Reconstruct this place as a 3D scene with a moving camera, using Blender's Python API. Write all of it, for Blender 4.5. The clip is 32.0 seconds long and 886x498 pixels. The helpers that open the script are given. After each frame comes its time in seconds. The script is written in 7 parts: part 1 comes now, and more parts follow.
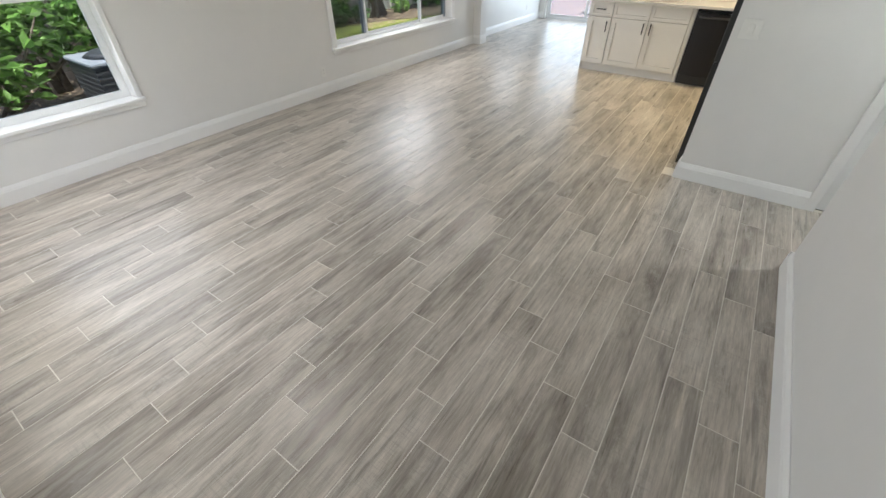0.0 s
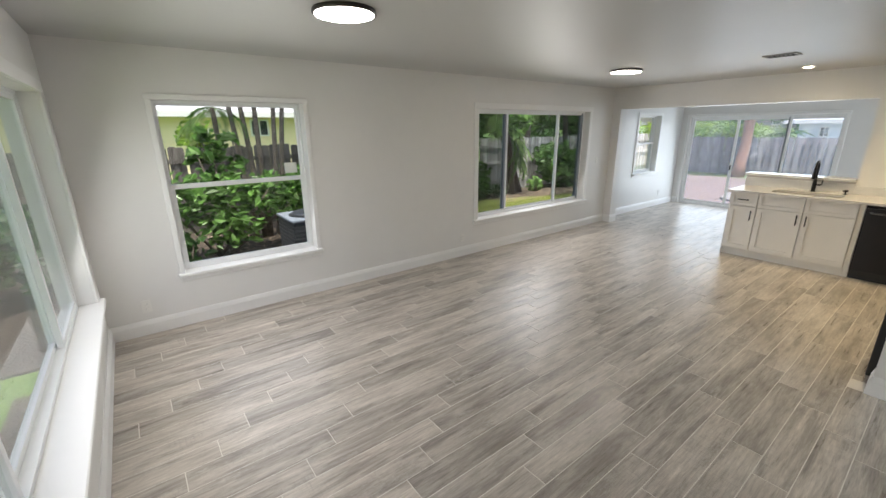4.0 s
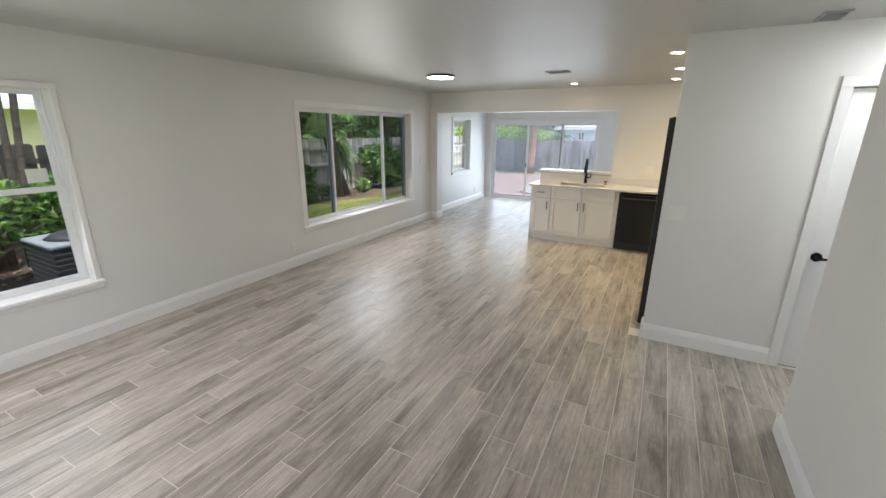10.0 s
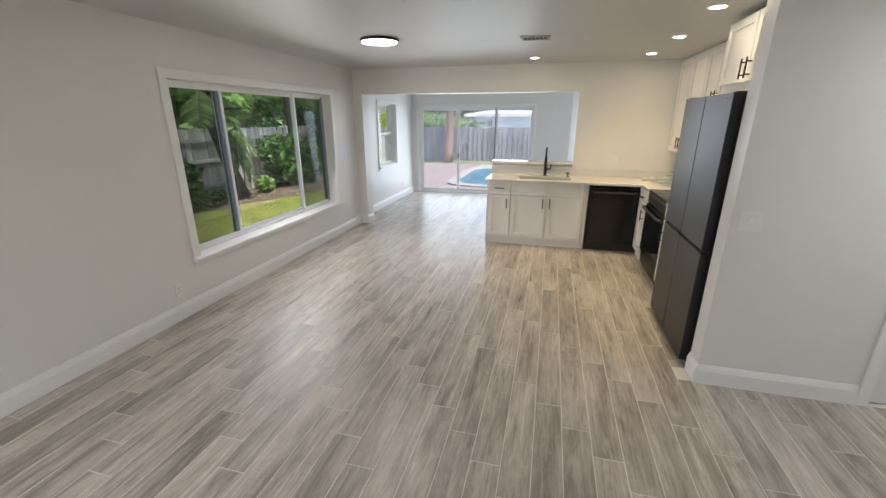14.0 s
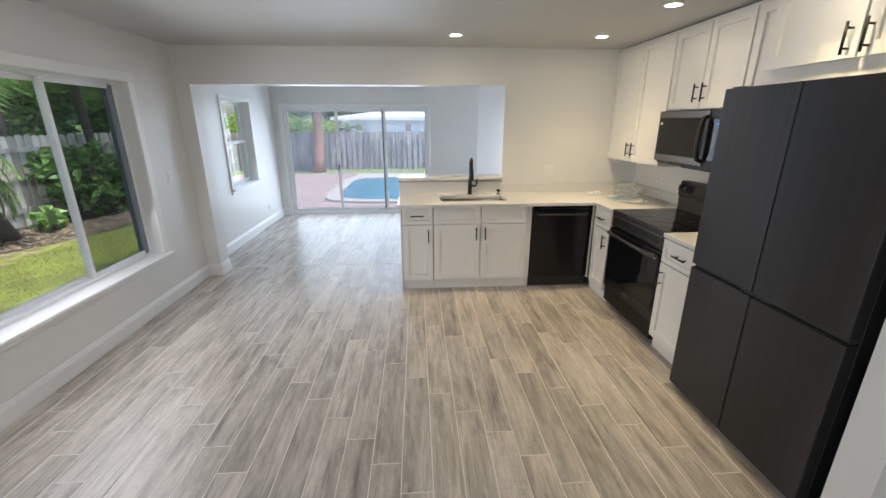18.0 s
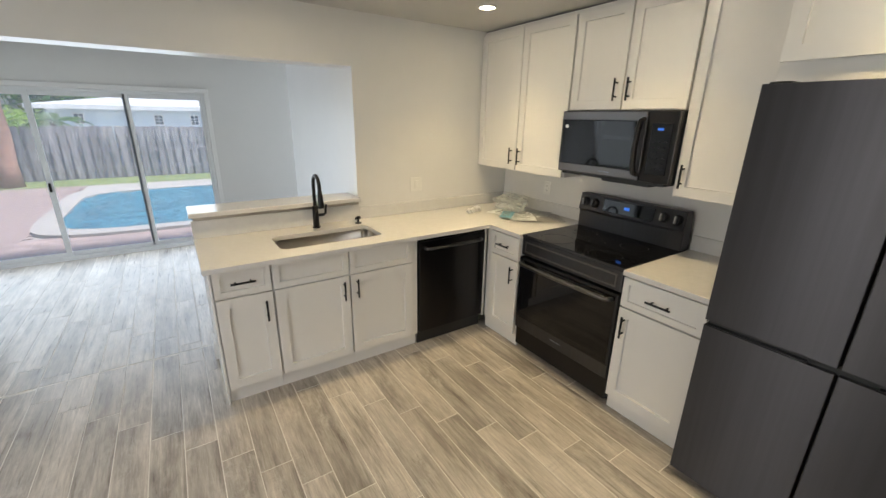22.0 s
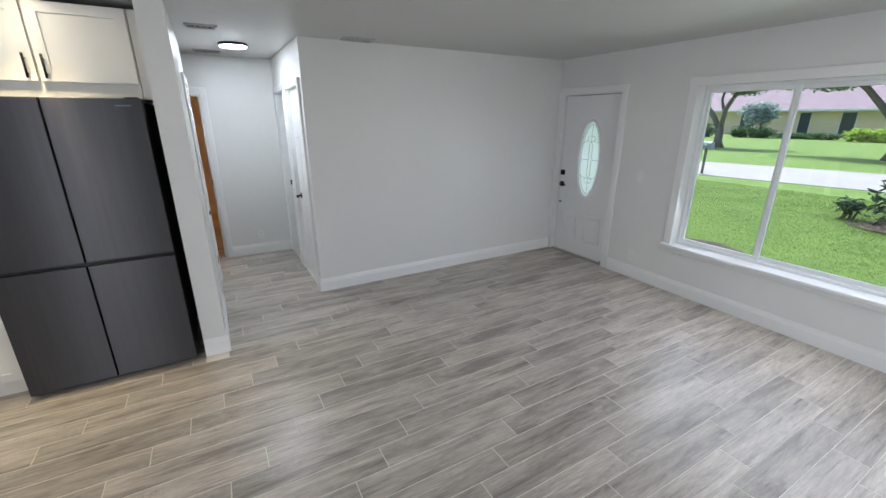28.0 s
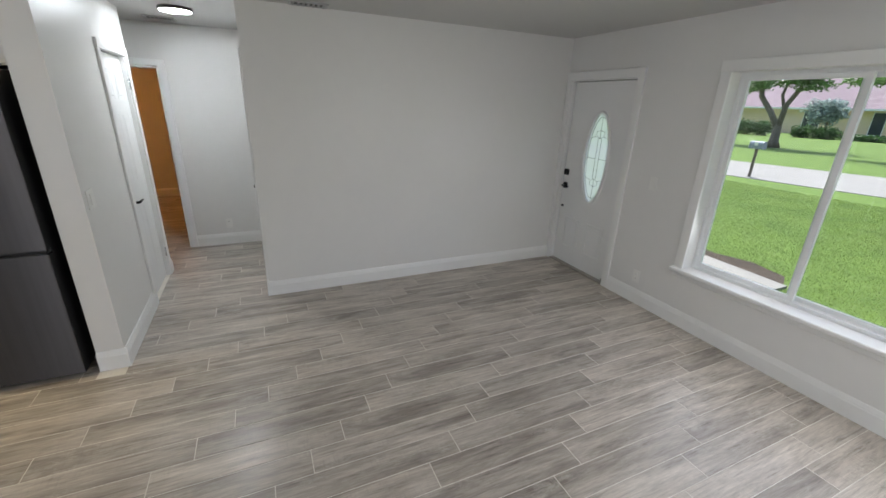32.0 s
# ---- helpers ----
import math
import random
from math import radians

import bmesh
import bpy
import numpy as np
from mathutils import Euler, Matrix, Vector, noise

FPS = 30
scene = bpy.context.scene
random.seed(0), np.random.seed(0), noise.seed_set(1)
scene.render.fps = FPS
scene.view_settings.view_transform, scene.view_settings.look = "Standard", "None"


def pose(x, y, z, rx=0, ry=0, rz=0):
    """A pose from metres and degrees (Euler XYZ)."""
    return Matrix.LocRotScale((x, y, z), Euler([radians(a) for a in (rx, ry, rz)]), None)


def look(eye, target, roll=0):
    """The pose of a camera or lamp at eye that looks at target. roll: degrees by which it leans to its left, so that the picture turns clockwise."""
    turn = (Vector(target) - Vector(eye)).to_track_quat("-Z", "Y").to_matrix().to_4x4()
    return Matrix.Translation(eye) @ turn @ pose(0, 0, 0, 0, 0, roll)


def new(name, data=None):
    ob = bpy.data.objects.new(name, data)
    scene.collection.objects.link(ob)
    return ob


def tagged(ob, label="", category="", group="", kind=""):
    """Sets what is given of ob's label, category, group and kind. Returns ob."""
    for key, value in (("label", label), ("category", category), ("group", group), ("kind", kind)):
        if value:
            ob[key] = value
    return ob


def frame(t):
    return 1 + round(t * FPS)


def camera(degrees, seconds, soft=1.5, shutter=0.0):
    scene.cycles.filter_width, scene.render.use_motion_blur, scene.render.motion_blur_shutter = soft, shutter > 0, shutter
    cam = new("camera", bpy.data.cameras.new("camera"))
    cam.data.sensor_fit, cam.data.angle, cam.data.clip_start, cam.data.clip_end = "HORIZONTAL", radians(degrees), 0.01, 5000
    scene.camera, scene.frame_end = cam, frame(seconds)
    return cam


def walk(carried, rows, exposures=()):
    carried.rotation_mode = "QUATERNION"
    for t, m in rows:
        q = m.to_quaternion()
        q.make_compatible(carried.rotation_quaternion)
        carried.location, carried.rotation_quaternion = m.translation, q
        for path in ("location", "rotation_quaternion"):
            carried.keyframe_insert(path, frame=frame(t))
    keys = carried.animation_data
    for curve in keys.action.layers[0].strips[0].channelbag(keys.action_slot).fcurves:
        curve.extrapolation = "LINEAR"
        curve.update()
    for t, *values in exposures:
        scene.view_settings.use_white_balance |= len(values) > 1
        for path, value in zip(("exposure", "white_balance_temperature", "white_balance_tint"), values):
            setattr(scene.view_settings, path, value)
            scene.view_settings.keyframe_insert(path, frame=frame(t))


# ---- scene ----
cam = camera(95.57, 32.0, soft=1.5)
PATH = [
    (0.0, -0.000, -0.000, 1.627, 34.78, -38.41, 0.20),
    (0.5, 0.006, -0.016, 1.657, 34.99, -33.20, 0.19),
    (1.0, 0.013, -0.029, 1.686, 35.61, -28.35, 0.13),
    (1.5, 0.006, -0.042, 1.711, 36.93, -24.32, 0.13),
    (2.0, 0.012, -0.055, 1.729, 39.10, -21.18, 0.14),
    (2.5, 0.001, -0.056, 1.733, 42.15, -19.17, 0.24),
    (3.0, -0.018, -0.061, 1.736, 45.65, -18.05, 0.33),
    (3.5, -0.027, -0.067, 1.736, 49.34, -17.26, 0.48),
    (4.0, -0.034, -0.070, 1.735, 52.40, -16.67, 0.54),
    (4.5, -0.037, -0.068, 1.732, 54.06, -16.42, 0.44),
    (5.0, -0.039, -0.063, 1.730, 54.10, -16.35, 0.25),
    (5.5, -0.044, -0.058, 1.728, 52.32, -16.32, 0.03),
    (6.0, -0.052, -0.054, 1.728, 49.54, -16.27, -0.17),
    (6.5, -0.054, -0.043, 1.730, 46.37, -16.30, -0.29),
    (7.0, -0.049, -0.031, 1.733, 43.12, -16.33, -0.37),
    (7.5, -0.060, -0.022, 1.728, 40.00, -16.34, -0.45),
    (8.0, -0.074, -0.006, 1.735, 36.99, -16.29, -0.55),
    (8.5, -0.085, -0.009, 1.736, 34.42, -16.24, -0.58),
    (9.0, -0.097, -0.016, 1.733, 31.97, -16.23, -0.63),
    (9.5, -0.128, -0.016, 1.728, 29.82, -16.36, -0.62),
    (10.0, -0.182, -0.008, 1.719, 28.16, -16.48, -0.44),
    (10.5, -0.254, 0.067, 1.703, 27.18, -16.28, -0.13),
    (11.0, -0.340, 0.208, 1.714, 26.20, -16.10, 0.14),
    (11.5, -0.433, 0.302, 1.707, 24.58, -16.43, 0.17),
    (12.0, -0.600, 0.373, 1.697, 22.16, -16.57, -0.05),
    (12.5, -0.775, 0.438, 1.699, 20.02, -16.98, -0.11),
    (13.0, -0.903, 0.605, 1.681, 18.32, -17.45, -0.05),
    (13.5, -1.006, 0.783, 1.690, 16.70, -17.81, 0.08),
    (14.0, -1.187, 0.944, 1.679, 14.63, -17.98, -0.04),
    (14.5, -1.364, 1.082, 1.699, 12.83, -17.90, -0.12),
    (15.0, -1.514, 1.239, 1.713, 11.08, -17.77, -0.24),
    (15.5, -1.617, 1.428, 1.716, 9.29, -17.57, -0.39),
    (16.0, -1.681, 1.640, 1.709, 7.31, -17.37, -0.47),
    (16.5, -1.717, 1.865, 1.696, 4.97, -17.21, -0.40),
    (17.0, -1.740, 2.094, 1.680, 2.38, -17.11, -0.22),
    (17.5, -1.744, 2.337, 1.679, -0.62, -17.47, -0.14),
    (18.0, -1.818, 2.535, 1.660, -3.73, -17.47, 0.09),
    (18.5, -1.916, 2.718, 1.680, -6.62, -17.55, 0.31),
    (19.0, -1.942, 2.881, 1.676, -9.20, -17.56, 0.40),
    (19.5, -1.921, 3.095, 1.683, -11.87, -17.28, 0.34),
    (20.0, -1.919, 3.267, 1.674, -15.50, -17.56, 0.03),
    (20.5, -1.980, 3.474, 1.680, -19.53, -17.58, -0.29),
    (21.0, -2.017, 3.644, 1.693, -23.80, -17.81, -0.39),
    (21.5, -2.013, 3.839, 1.686, -28.30, -18.14, -0.50),
    (22.0, -2.042, 4.018, 1.687, -33.31, -18.05, -0.94),
    (22.5, -2.168, 4.116, 1.692, -37.73, -18.34, -1.19),
    (23.0, -2.327, 4.139, 1.699, -41.39, -18.73, -1.15),
    (23.5, -2.465, 4.052, 1.691, -44.96, -19.32, -0.93),
    (24.0, -2.675, 3.923, 1.685, -49.04, -20.23, -0.58),
    (24.5, -2.891, 3.879, 1.674, -56.22, -20.68, 0.01),
    (25.0, -3.080, 3.825, 1.697, -65.62, -21.00, 0.14),
    (25.5, -3.202, 3.673, 1.696, -75.85, -20.69, 0.31),
    (26.0, -3.300, 3.541, 1.689, -86.62, -20.32, 0.32),
    (26.5, -3.345, 3.489, 1.703, -96.46, -19.70, 0.43),
    (27.0, -3.363, 3.462, 1.713, -105.70, -19.08, 0.40),
    (27.5, -3.346, 3.467, 1.718, -113.49, -18.51, 0.21),
    (28.0, -3.320, 3.482, 1.718, -119.46, -18.10, 0.00),
    (28.5, -3.312, 3.487, 1.717, -123.26, -17.94, -0.07),
    (29.0, -3.322, 3.477, 1.717, -125.86, -17.95, -0.03),
    (29.5, -3.331, 3.456, 1.714, -126.93, -18.31, -0.05),
    (30.0, -3.331, 3.363, 1.713, -126.98, -18.69, -0.19),
    (30.5, -3.320, 3.188, 1.718, -125.91, -19.02, -0.39),
    (31.0, -3.257, 3.027, 1.719, -124.33, -19.62, -0.74),
    (31.5, -3.120, 2.835, 1.720, -122.12, -19.67, -1.57),
    (32.0, -3.036, 2.646, 1.715, -114.06, -19.92, -1.87),
]
EXPOSURES = [(0.0, 1.22, 6550, 10), (2.5, 1.0, 6600, 10), (4.5, 0.97, 6800, 12), (6.5, 0.95, 6800, 12), (9.0, 0.98, 6700, 12), (14.0, 0.98, 6750, 13), (17.0, 0.97, 6400, 13), (20.0, 0.95, 6300, 12), (22.0, 0.90, 6700, 11), (24.2, 0.91, 6650, 10), (26.0, 1.02, 5950, 12), (27.5, 1.04, 5950, 12), (29.0, 1.02, 6250, 10), (30.5, 0.97, 6300, 10), (32.0, 0.84, 6400, 12)]
walk(cam, [(t, pose(x, y, z, 90 + pitch, roll, yaw)) for t, x, y, z, yaw, pitch, roll in PATH], EXPOSURES)

# ---- world, sun, lamps' strength ----
SUN_ELEV, SUN_TURN = 70.0, 125.0
world = bpy.data.worlds.new("sky")
scene.world = world
world.use_nodes = True
wn = world.node_tree.nodes
sky = wn.new("ShaderNodeTexSky")
sky.sky_type, sky.sun_disc = "NISHITA", False
sky.sun_elevation, sky.sun_rotation = radians(SUN_ELEV), radians(SUN_TURN)
sky.air_density, sky.dust_density = 1.0, 3.0
wn["Background"].inputs[1].default_value = 0.15
world.node_tree.links.new(sky.outputs[0], wn["Background"].inputs[0])
sun = new("sun", bpy.data.lights.new("sun", "SUN"))
sun.data.energy, sun.data.angle, sun.data.color = 3.4, radians(8), (1.0, 0.96, 0.90)
sa, se = radians(SUN_TURN), radians(SUN_ELEV)
sun.matrix_basis = look((0, 0, 0), (-math.sin(sa) * math.cos(se), -math.cos(sa) * math.cos(se), -math.sin(se)))
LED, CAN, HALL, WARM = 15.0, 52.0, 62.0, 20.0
CAN_WATTS = 34.0


def can_beam(x, y, z, cone):
    """The downward beam of a recessed kitchen light."""
    l = new("can_beam", bpy.data.lights.new("can_beam", "SPOT"))
    l.data.energy, l.data.color, l.data.spot_size, l.data.spot_blend, l.data.shadow_soft_size = CAN_WATTS, (1.0, 0.79, 0.43), radians(cone), 1.0, 0.05
    l.matrix_basis = pose(x, y, z)


def window_light(name, place, target, width, height, watts, colour=(0.97, 0.98, 1.0)):
    """The sky's light that comes in through an opening."""
    l = new(name, bpy.data.lights.new(name, "AREA"))
    l.data.shape, l.data.size, l.data.size_y, l.data.energy, l.data.color = "RECTANGLE", width, height, watts, colour
    l.matrix_basis = look(place, target)


window_light("sky_light_slider", (-2.88, 10.05, 0.98), (-2.88, 8.4, 0.70), 2.4, 1.75, 20, (0.74, 0.87, 1.0))
for y, wide, watts in ((4.07, 0.58, 1.5), (5.01, 1.14, 9.2), (5.94, 0.56, 1.5)):
    window_light("sky_light_side", (-4.10, y, 1.30), (-2.6, y, 0.77), wide, 1.15, watts)
window_light("sky_light_garden", (-4.10, 0.78, 1.30), (-2.6, 0.78, 0.77), 1.12, 1.15, 5.6)
for x, wide in ((-3.48, 0.66), (-2.425, 1.25), (-1.40, 0.58)):
    window_light("sky_light_front", (x, -0.36, 1.30), (x, 1.1, 0.77), wide, 1.15, 3.6 * wide)
window_light("sky_light_sunroom", (-4.25, 8.665, 1.37), (-2.6, 8.665, 0.9), 0.8, 1.0, 2.4, (0.76, 0.88, 1.0))
# Added fill lamp at an unseen, assumed opening; brightens the sunroom's back wall.
window_light("nook_fill_light", (1.08, 9.5, 1.2), (-1.5, 9.6, 0.7), 0.95, 1.5, 16, (0.76, 0.88, 1.0))


# ---- materials ----
def material(name, colour, rough=0.5, metal=0.0, var=0.0, scale=6.0, bump=0.0, bscale=60.0, stretch=(1, 1, 1), spec=0.5, emit=None, second=None, rnd=0.0, bdist=0.004):
    """A surface with tone variation at two scales and a fine relief."""
    m = bpy.data.materials.new(name)
    m.use_nodes = True
    nt = m.node_tree
    n, l = nt.nodes, nt.links
    b = n["Principled BSDF"]
    b.inputs["Base Color"].default_value = (*colour, 1)
    b.inputs["Roughness"].default_value = rough
    b.inputs["Metallic"].default_value = metal
    b.inputs["Specular IOR Level"].default_value = spec
    if emit:
        b.inputs["Emission Color"].default_value = (*emit[0], 1)
        b.inputs["Emission Strength"].default_value = emit[1]
    if var or bump or second:
        tc = n.new("ShaderNodeTexCoord")
        mp = n.new("ShaderNodeMapping")
        mp.inputs["Scale"].default_value = stretch
        l.new(tc.outputs["Object"], mp.inputs[0])
    if var or second:
        big = n.new("ShaderNodeTexNoise")
        big.inputs["Scale"].default_value = scale
        big.inputs["Detail"].default_value = 4
        fine = n.new("ShaderNodeTexNoise")
        fine.inputs["Scale"].default_value = scale * 9
        fine.inputs["Detail"].default_value = 3
        l.new(mp.outputs[0], big.inputs[0])
        l.new(mp.outputs[0], fine.inputs[0])
        add = n.new("ShaderNodeMath")
        add.operation = "MULTIPLY_ADD"
        add.inputs[1].default_value = 0.35
        l.new(fine.outputs[0], add.inputs[0])
        l.new(big.outputs[0], add.inputs[2])
        ramp = n.new("ShaderNodeValToRGB")
        ramp.color_ramp.elements[0].position, ramp.color_ramp.elements[1].position = 0.45, 0.9
        lo = second if second else tuple(c * (1 - var) for c in colour)
        hi = colour if second else tuple(min(1, c * (1 + var)) for c in colour)
        ramp.color_ramp.elements[0].color, ramp.color_ramp.elements[1].color = (*lo, 1), (*hi, 1)
        l.new(add.outputs[0], ramp.inputs[0])
        l.new(ramp.outputs[0], b.inputs["Base Color"])
    if rnd:
        oi, mr, mx = n.new("ShaderNodeObjectInfo"), n.new("ShaderNodeMapRange"), n.new("ShaderNodeMix")
        mr.inputs["To Min"].default_value, mr.inputs["To Max"].default_value = 1 - rnd, 1 + rnd
        mx.data_type, mx.blend_type = "RGBA", "MULTIPLY"
        mx.inputs[0].default_value = 1.0
        l.new(oi.outputs["Random"], mr.inputs[0])
        l.new(ramp.outputs[0], mx.inputs[6])
        l.new(mr.outputs[0], mx.inputs[7])
        l.new(mx.outputs[2], b.inputs["Base Color"])
        far = n.new("ShaderNodeVectorMath")
        far.operation = "MULTIPLY_ADD"
        far.inputs[1].default_value = (1, 1, 1)
        off = n.new("ShaderNodeVectorMath")
        off.operation = "SCALE"
        off.inputs[0].default_value = (31.0, 17.0, 23.0)
        l.new(oi.outputs["Random"], off.inputs["Scale"])
        l.new(tc.outputs["Object"], far.inputs[0])
        l.new(off.outputs[0], far.inputs[2])
        l.new(far.outputs[0], mp.inputs[0])
    if bump:
        bn = n.new("ShaderNodeTexNoise")
        bn.inputs["Scale"].default_value = bscale
        bn.inputs["Detail"].default_value = 3
        l.new(mp.outputs[0], bn.inputs[0])
        bp = n.new("ShaderNodeBump")
        bp.inputs["Strength"].default_value = bump
        bp.inputs["Distance"].default_value = bdist
        l.new(bn.outputs[0], bp.inputs["Height"])
        l.new(bp.outputs[0], b.inputs["Normal"])
    return m


def plank_material():
    """Wood-look porcelain: greige planks with dark and pale streaks along their length, each of its own tone."""
    m = bpy.data.materials.new("wood_look_tile")
    m.use_nodes = True
    n, l = m.node_tree.nodes, m.node_tree.links
    b = n["Principled BSDF"]
    tc, oi = n.new("ShaderNodeTexCoord"), n.new("ShaderNodeObjectInfo")
    off = n.new("ShaderNodeVectorMath")
    off.operation = "SCALE"
    off.inputs[0].default_value = (13.0, 37.0, 5.0)
    l.new(oi.outputs["Random"], off.inputs["Scale"])
    add = n.new("ShaderNodeVectorMath")
    l.new(tc.outputs["Object"], add.inputs[0])
    l.new(off.outputs[0], add.inputs[1])

    def streak(sx, sy, detail, rough=0.6):
        mp, t = n.new("ShaderNodeMapping"), n.new("ShaderNodeTexNoise")
        mp.inputs["Scale"].default_value = (sx, sy, 1)
        t.inputs["Scale"].default_value = 1.0
        t.inputs["Detail"].default_value = detail
        t.inputs["Roughness"].default_value = rough
        t.inputs["Distortion"].default_value = 0.4
        l.new(add.outputs[0], mp.inputs[0])
        l.new(mp.outputs[0], t.inputs[0])
        return t

    def ramp01(node, lo, hi, to0=0.0, to1=1.0):
        r = n.new("ShaderNodeMapRange")
        r.inputs["From Min"].default_value, r.inputs["From Max"].default_value = lo, hi
        r.inputs["To Min"].default_value, r.inputs["To Max"].default_value = to0, to1
        l.new(node.outputs[0], r.inputs[0])
        return r

    def times(x, y):
        k = n.new("ShaderNodeMath")
        k.operation = "MULTIPLY"
        l.new(x.outputs[0], k.inputs[0])
        l.new(y.outputs[0], k.inputs[1])
        return k

    def blend(fac, below, colour, kind="MIX"):
        k = n.new("ShaderNodeMix")
        k.data_type, k.blend_type = "RGBA", kind
        if fac is None:
            k.inputs[0].default_value = 1.0
        else:
            l.new(fac.outputs[0], k.inputs[0])
        l.new(below, k.inputs[6])
        if isinstance(colour, tuple):
            k.inputs[7].default_value = (*colour, 1)
        else:
            l.new(colour.outputs[0], k.inputs[7])
        return k.outputs[2]

    broad, grain, fine = streak(9, 1.6, 6, 0.64), streak(50, 3.0, 5, 0.65), streak(150, 12, 3, 0.6)
    dark, worn, saw, patch = streak(24, 1.2, 5, 0.62), streak(22, 9, 8, 0.8), streak(10, 110, 3, 0.6), streak(7, 2.2, 3, 0.5)
    r1 = n.new("ShaderNodeValToRGB")
    e = r1.color_ramp.elements
    e[0].position, e[0].color = 0.33, (0.285, 0.248, 0.212, 1)
    e[1].position, e[1].color = 0.68, (0.60, 0.545, 0.48, 1)
    r1.color_ramp.elements.new(0.5).color = (0.455, 0.406, 0.352, 1)
    l.new(broad.outputs[0], r1.inputs[0])
    tone = ramp01(oi, 0.0, 1.0, 0.82, 1.12)
    l.new(oi.outputs["Random"], tone.inputs[0])
    col = blend(None, r1.outputs[0], tone, "MULTIPLY")
    col = blend(None, col, ramp01(grain, 0.34, 0.66, 0.80, 1.15), "MULTIPLY")
    col = blend(None, col, ramp01(fine, 0.34, 0.66, 0.86, 1.1), "MULTIPLY")
    col = blend(ramp01(dark, 0.43, 0.34, 0.0, 0.48), col, (0.15, 0.126, 0.106))
    area = ramp01(patch, 0.47, 0.62)
    col = blend(times(area, ramp01(worn, 0.47, 0.64, 0.0, 0.62)), col, (0.60, 0.56, 0.50))
    col = blend(times(area, ramp01(saw, 0.52, 0.66, 0.0, 0.30)), col, (0.27, 0.24, 0.215))
    l.new(col, b.inputs["Base Color"])
    l.new(ramp01(grain, 0.25, 0.75, 0.24, 0.40).outputs[0], b.inputs["Roughness"])
    bp = n.new("ShaderNodeBump")
    bp.inputs["Strength"].default_value, bp.inputs["Distance"].default_value = 0.14, 0.002
    l.new(grain.outputs[0], bp.inputs["Height"])
    l.new(bp.outputs[0], b.inputs["Normal"])
    return m


def glass_material(name, tint=(1, 1, 1), rough=0.0, milky=0.0):
    """A thin pane: clear, with a mirror sheen that grows towards grazing."""
    m = bpy.data.materials.new(name)
    m.use_nodes = True
    n, l = m.node_tree.nodes, m.node_tree.links
    n.remove(n["Principled BSDF"])
    tr, gl, mx, fr = n.new("ShaderNodeBsdfTransparent"), n.new("ShaderNodeBsdfGlossy"), n.new("ShaderNodeMixShader"), n.new("ShaderNodeLayerWeight")
    tr.inputs[0].default_value = (*tint, 1)
    gl.inputs["Roughness"].default_value = rough
    fr.inputs[0].default_value = 0.5
    pw, ad = n.new("ShaderNodeMath"), n.new("ShaderNodeMath")
    pw.operation, ad.operation = "POWER", "MULTIPLY_ADD"
    pw.inputs[1].default_value = 5.0
    ad.inputs[1].default_value, ad.inputs[2].default_value = 0.7, 0.025
    l.new(fr.outputs["Facing"], pw.inputs[0])
    l.new(pw.outputs[0], ad.inputs[0])
    l.new(ad.outputs[0], mx.inputs[0])
    if milky:
        tl, m2 = n.new("ShaderNodeBsdfTranslucent"), n.new("ShaderNodeMixShader")
        tl.inputs[0].default_value = (0.93, 0.95, 0.94, 1)
        m2.inputs[0].default_value = milky
        l.new(tr.outputs[0], m2.inputs[1])
        l.new(tl.outputs[0], m2.inputs[2])
        l.new(m2.outputs[0], mx.inputs[1])
    else:
        l.new(tr.outputs[0], mx.inputs[1])
    l.new(gl.outputs[0], mx.inputs[2])
    l.new(mx.outputs[0], n["Material Output"].inputs[0])
    return m


def leaf_material(name, colour, rough, scale, second, through_light):
    """A leaf's green with two tones; some light passes through the blade."""
    m = material(name, colour, rough, scale=scale, second=second)
    n, l = m.node_tree.nodes, m.node_tree.links
    b, out = n["Principled BSDF"], n["Material Output"]
    tl, mx = n.new("ShaderNodeBsdfTranslucent"), n.new("ShaderNodeMixShader")
    mx.inputs[0].default_value = through_light
    geo, mr, mu = n.new("ShaderNodeNewGeometry"), n.new("ShaderNodeMapRange"), n.new("ShaderNodeMix")
    mu.data_type, mu.blend_type = "RGBA", "MULTIPLY"
    mu.inputs[0].default_value = 1.0
    mr.inputs["To Min"].default_value, mr.inputs["To Max"].default_value = 0.45, 1.6
    l.new(geo.outputs["Random Per Island"], mr.inputs[0])
    l.new(n["Color Ramp"].outputs[0], mu.inputs[6])
    l.new(mr.outputs[0], mu.inputs[7])
    l.new(mu.outputs[2], b.inputs["Base Color"])
    l.new(mu.outputs[2], tl.inputs[0])
    l.new(b.outputs[0], mx.inputs[1])
    l.new(tl.outputs[0], mx.inputs[2])
    l.new(mx.outputs[0], out.inputs[0])
    return m


PLANK = plank_material()
GROUT = material("grout", (0.74, 0.705, 0.64), 0.85, var=0.12, scale=5, bump=0.2)
WALL = material("wall_paint", (0.75, 0.74, 0.72), 0.36, var=0.02, scale=1.2, bump=0.12, bscale=180)
# Greyer than the wall paint: the ceiling's shade is put into its colour.
DIMCEIL = material("dimmed_ceiling_paint", (0.52, 0.515, 0.50), 0.43, var=0.02, scale=0.8, bump=0.15, bscale=140)
TRIM = material("trim_paint", (0.82, 0.815, 0.80), 0.32, var=0.02, scale=2, bump=0.03, bscale=40)
DOORP = material("door_paint", (0.80, 0.80, 0.79), 0.35, var=0.02, scale=2, bump=0.03, bscale=60)
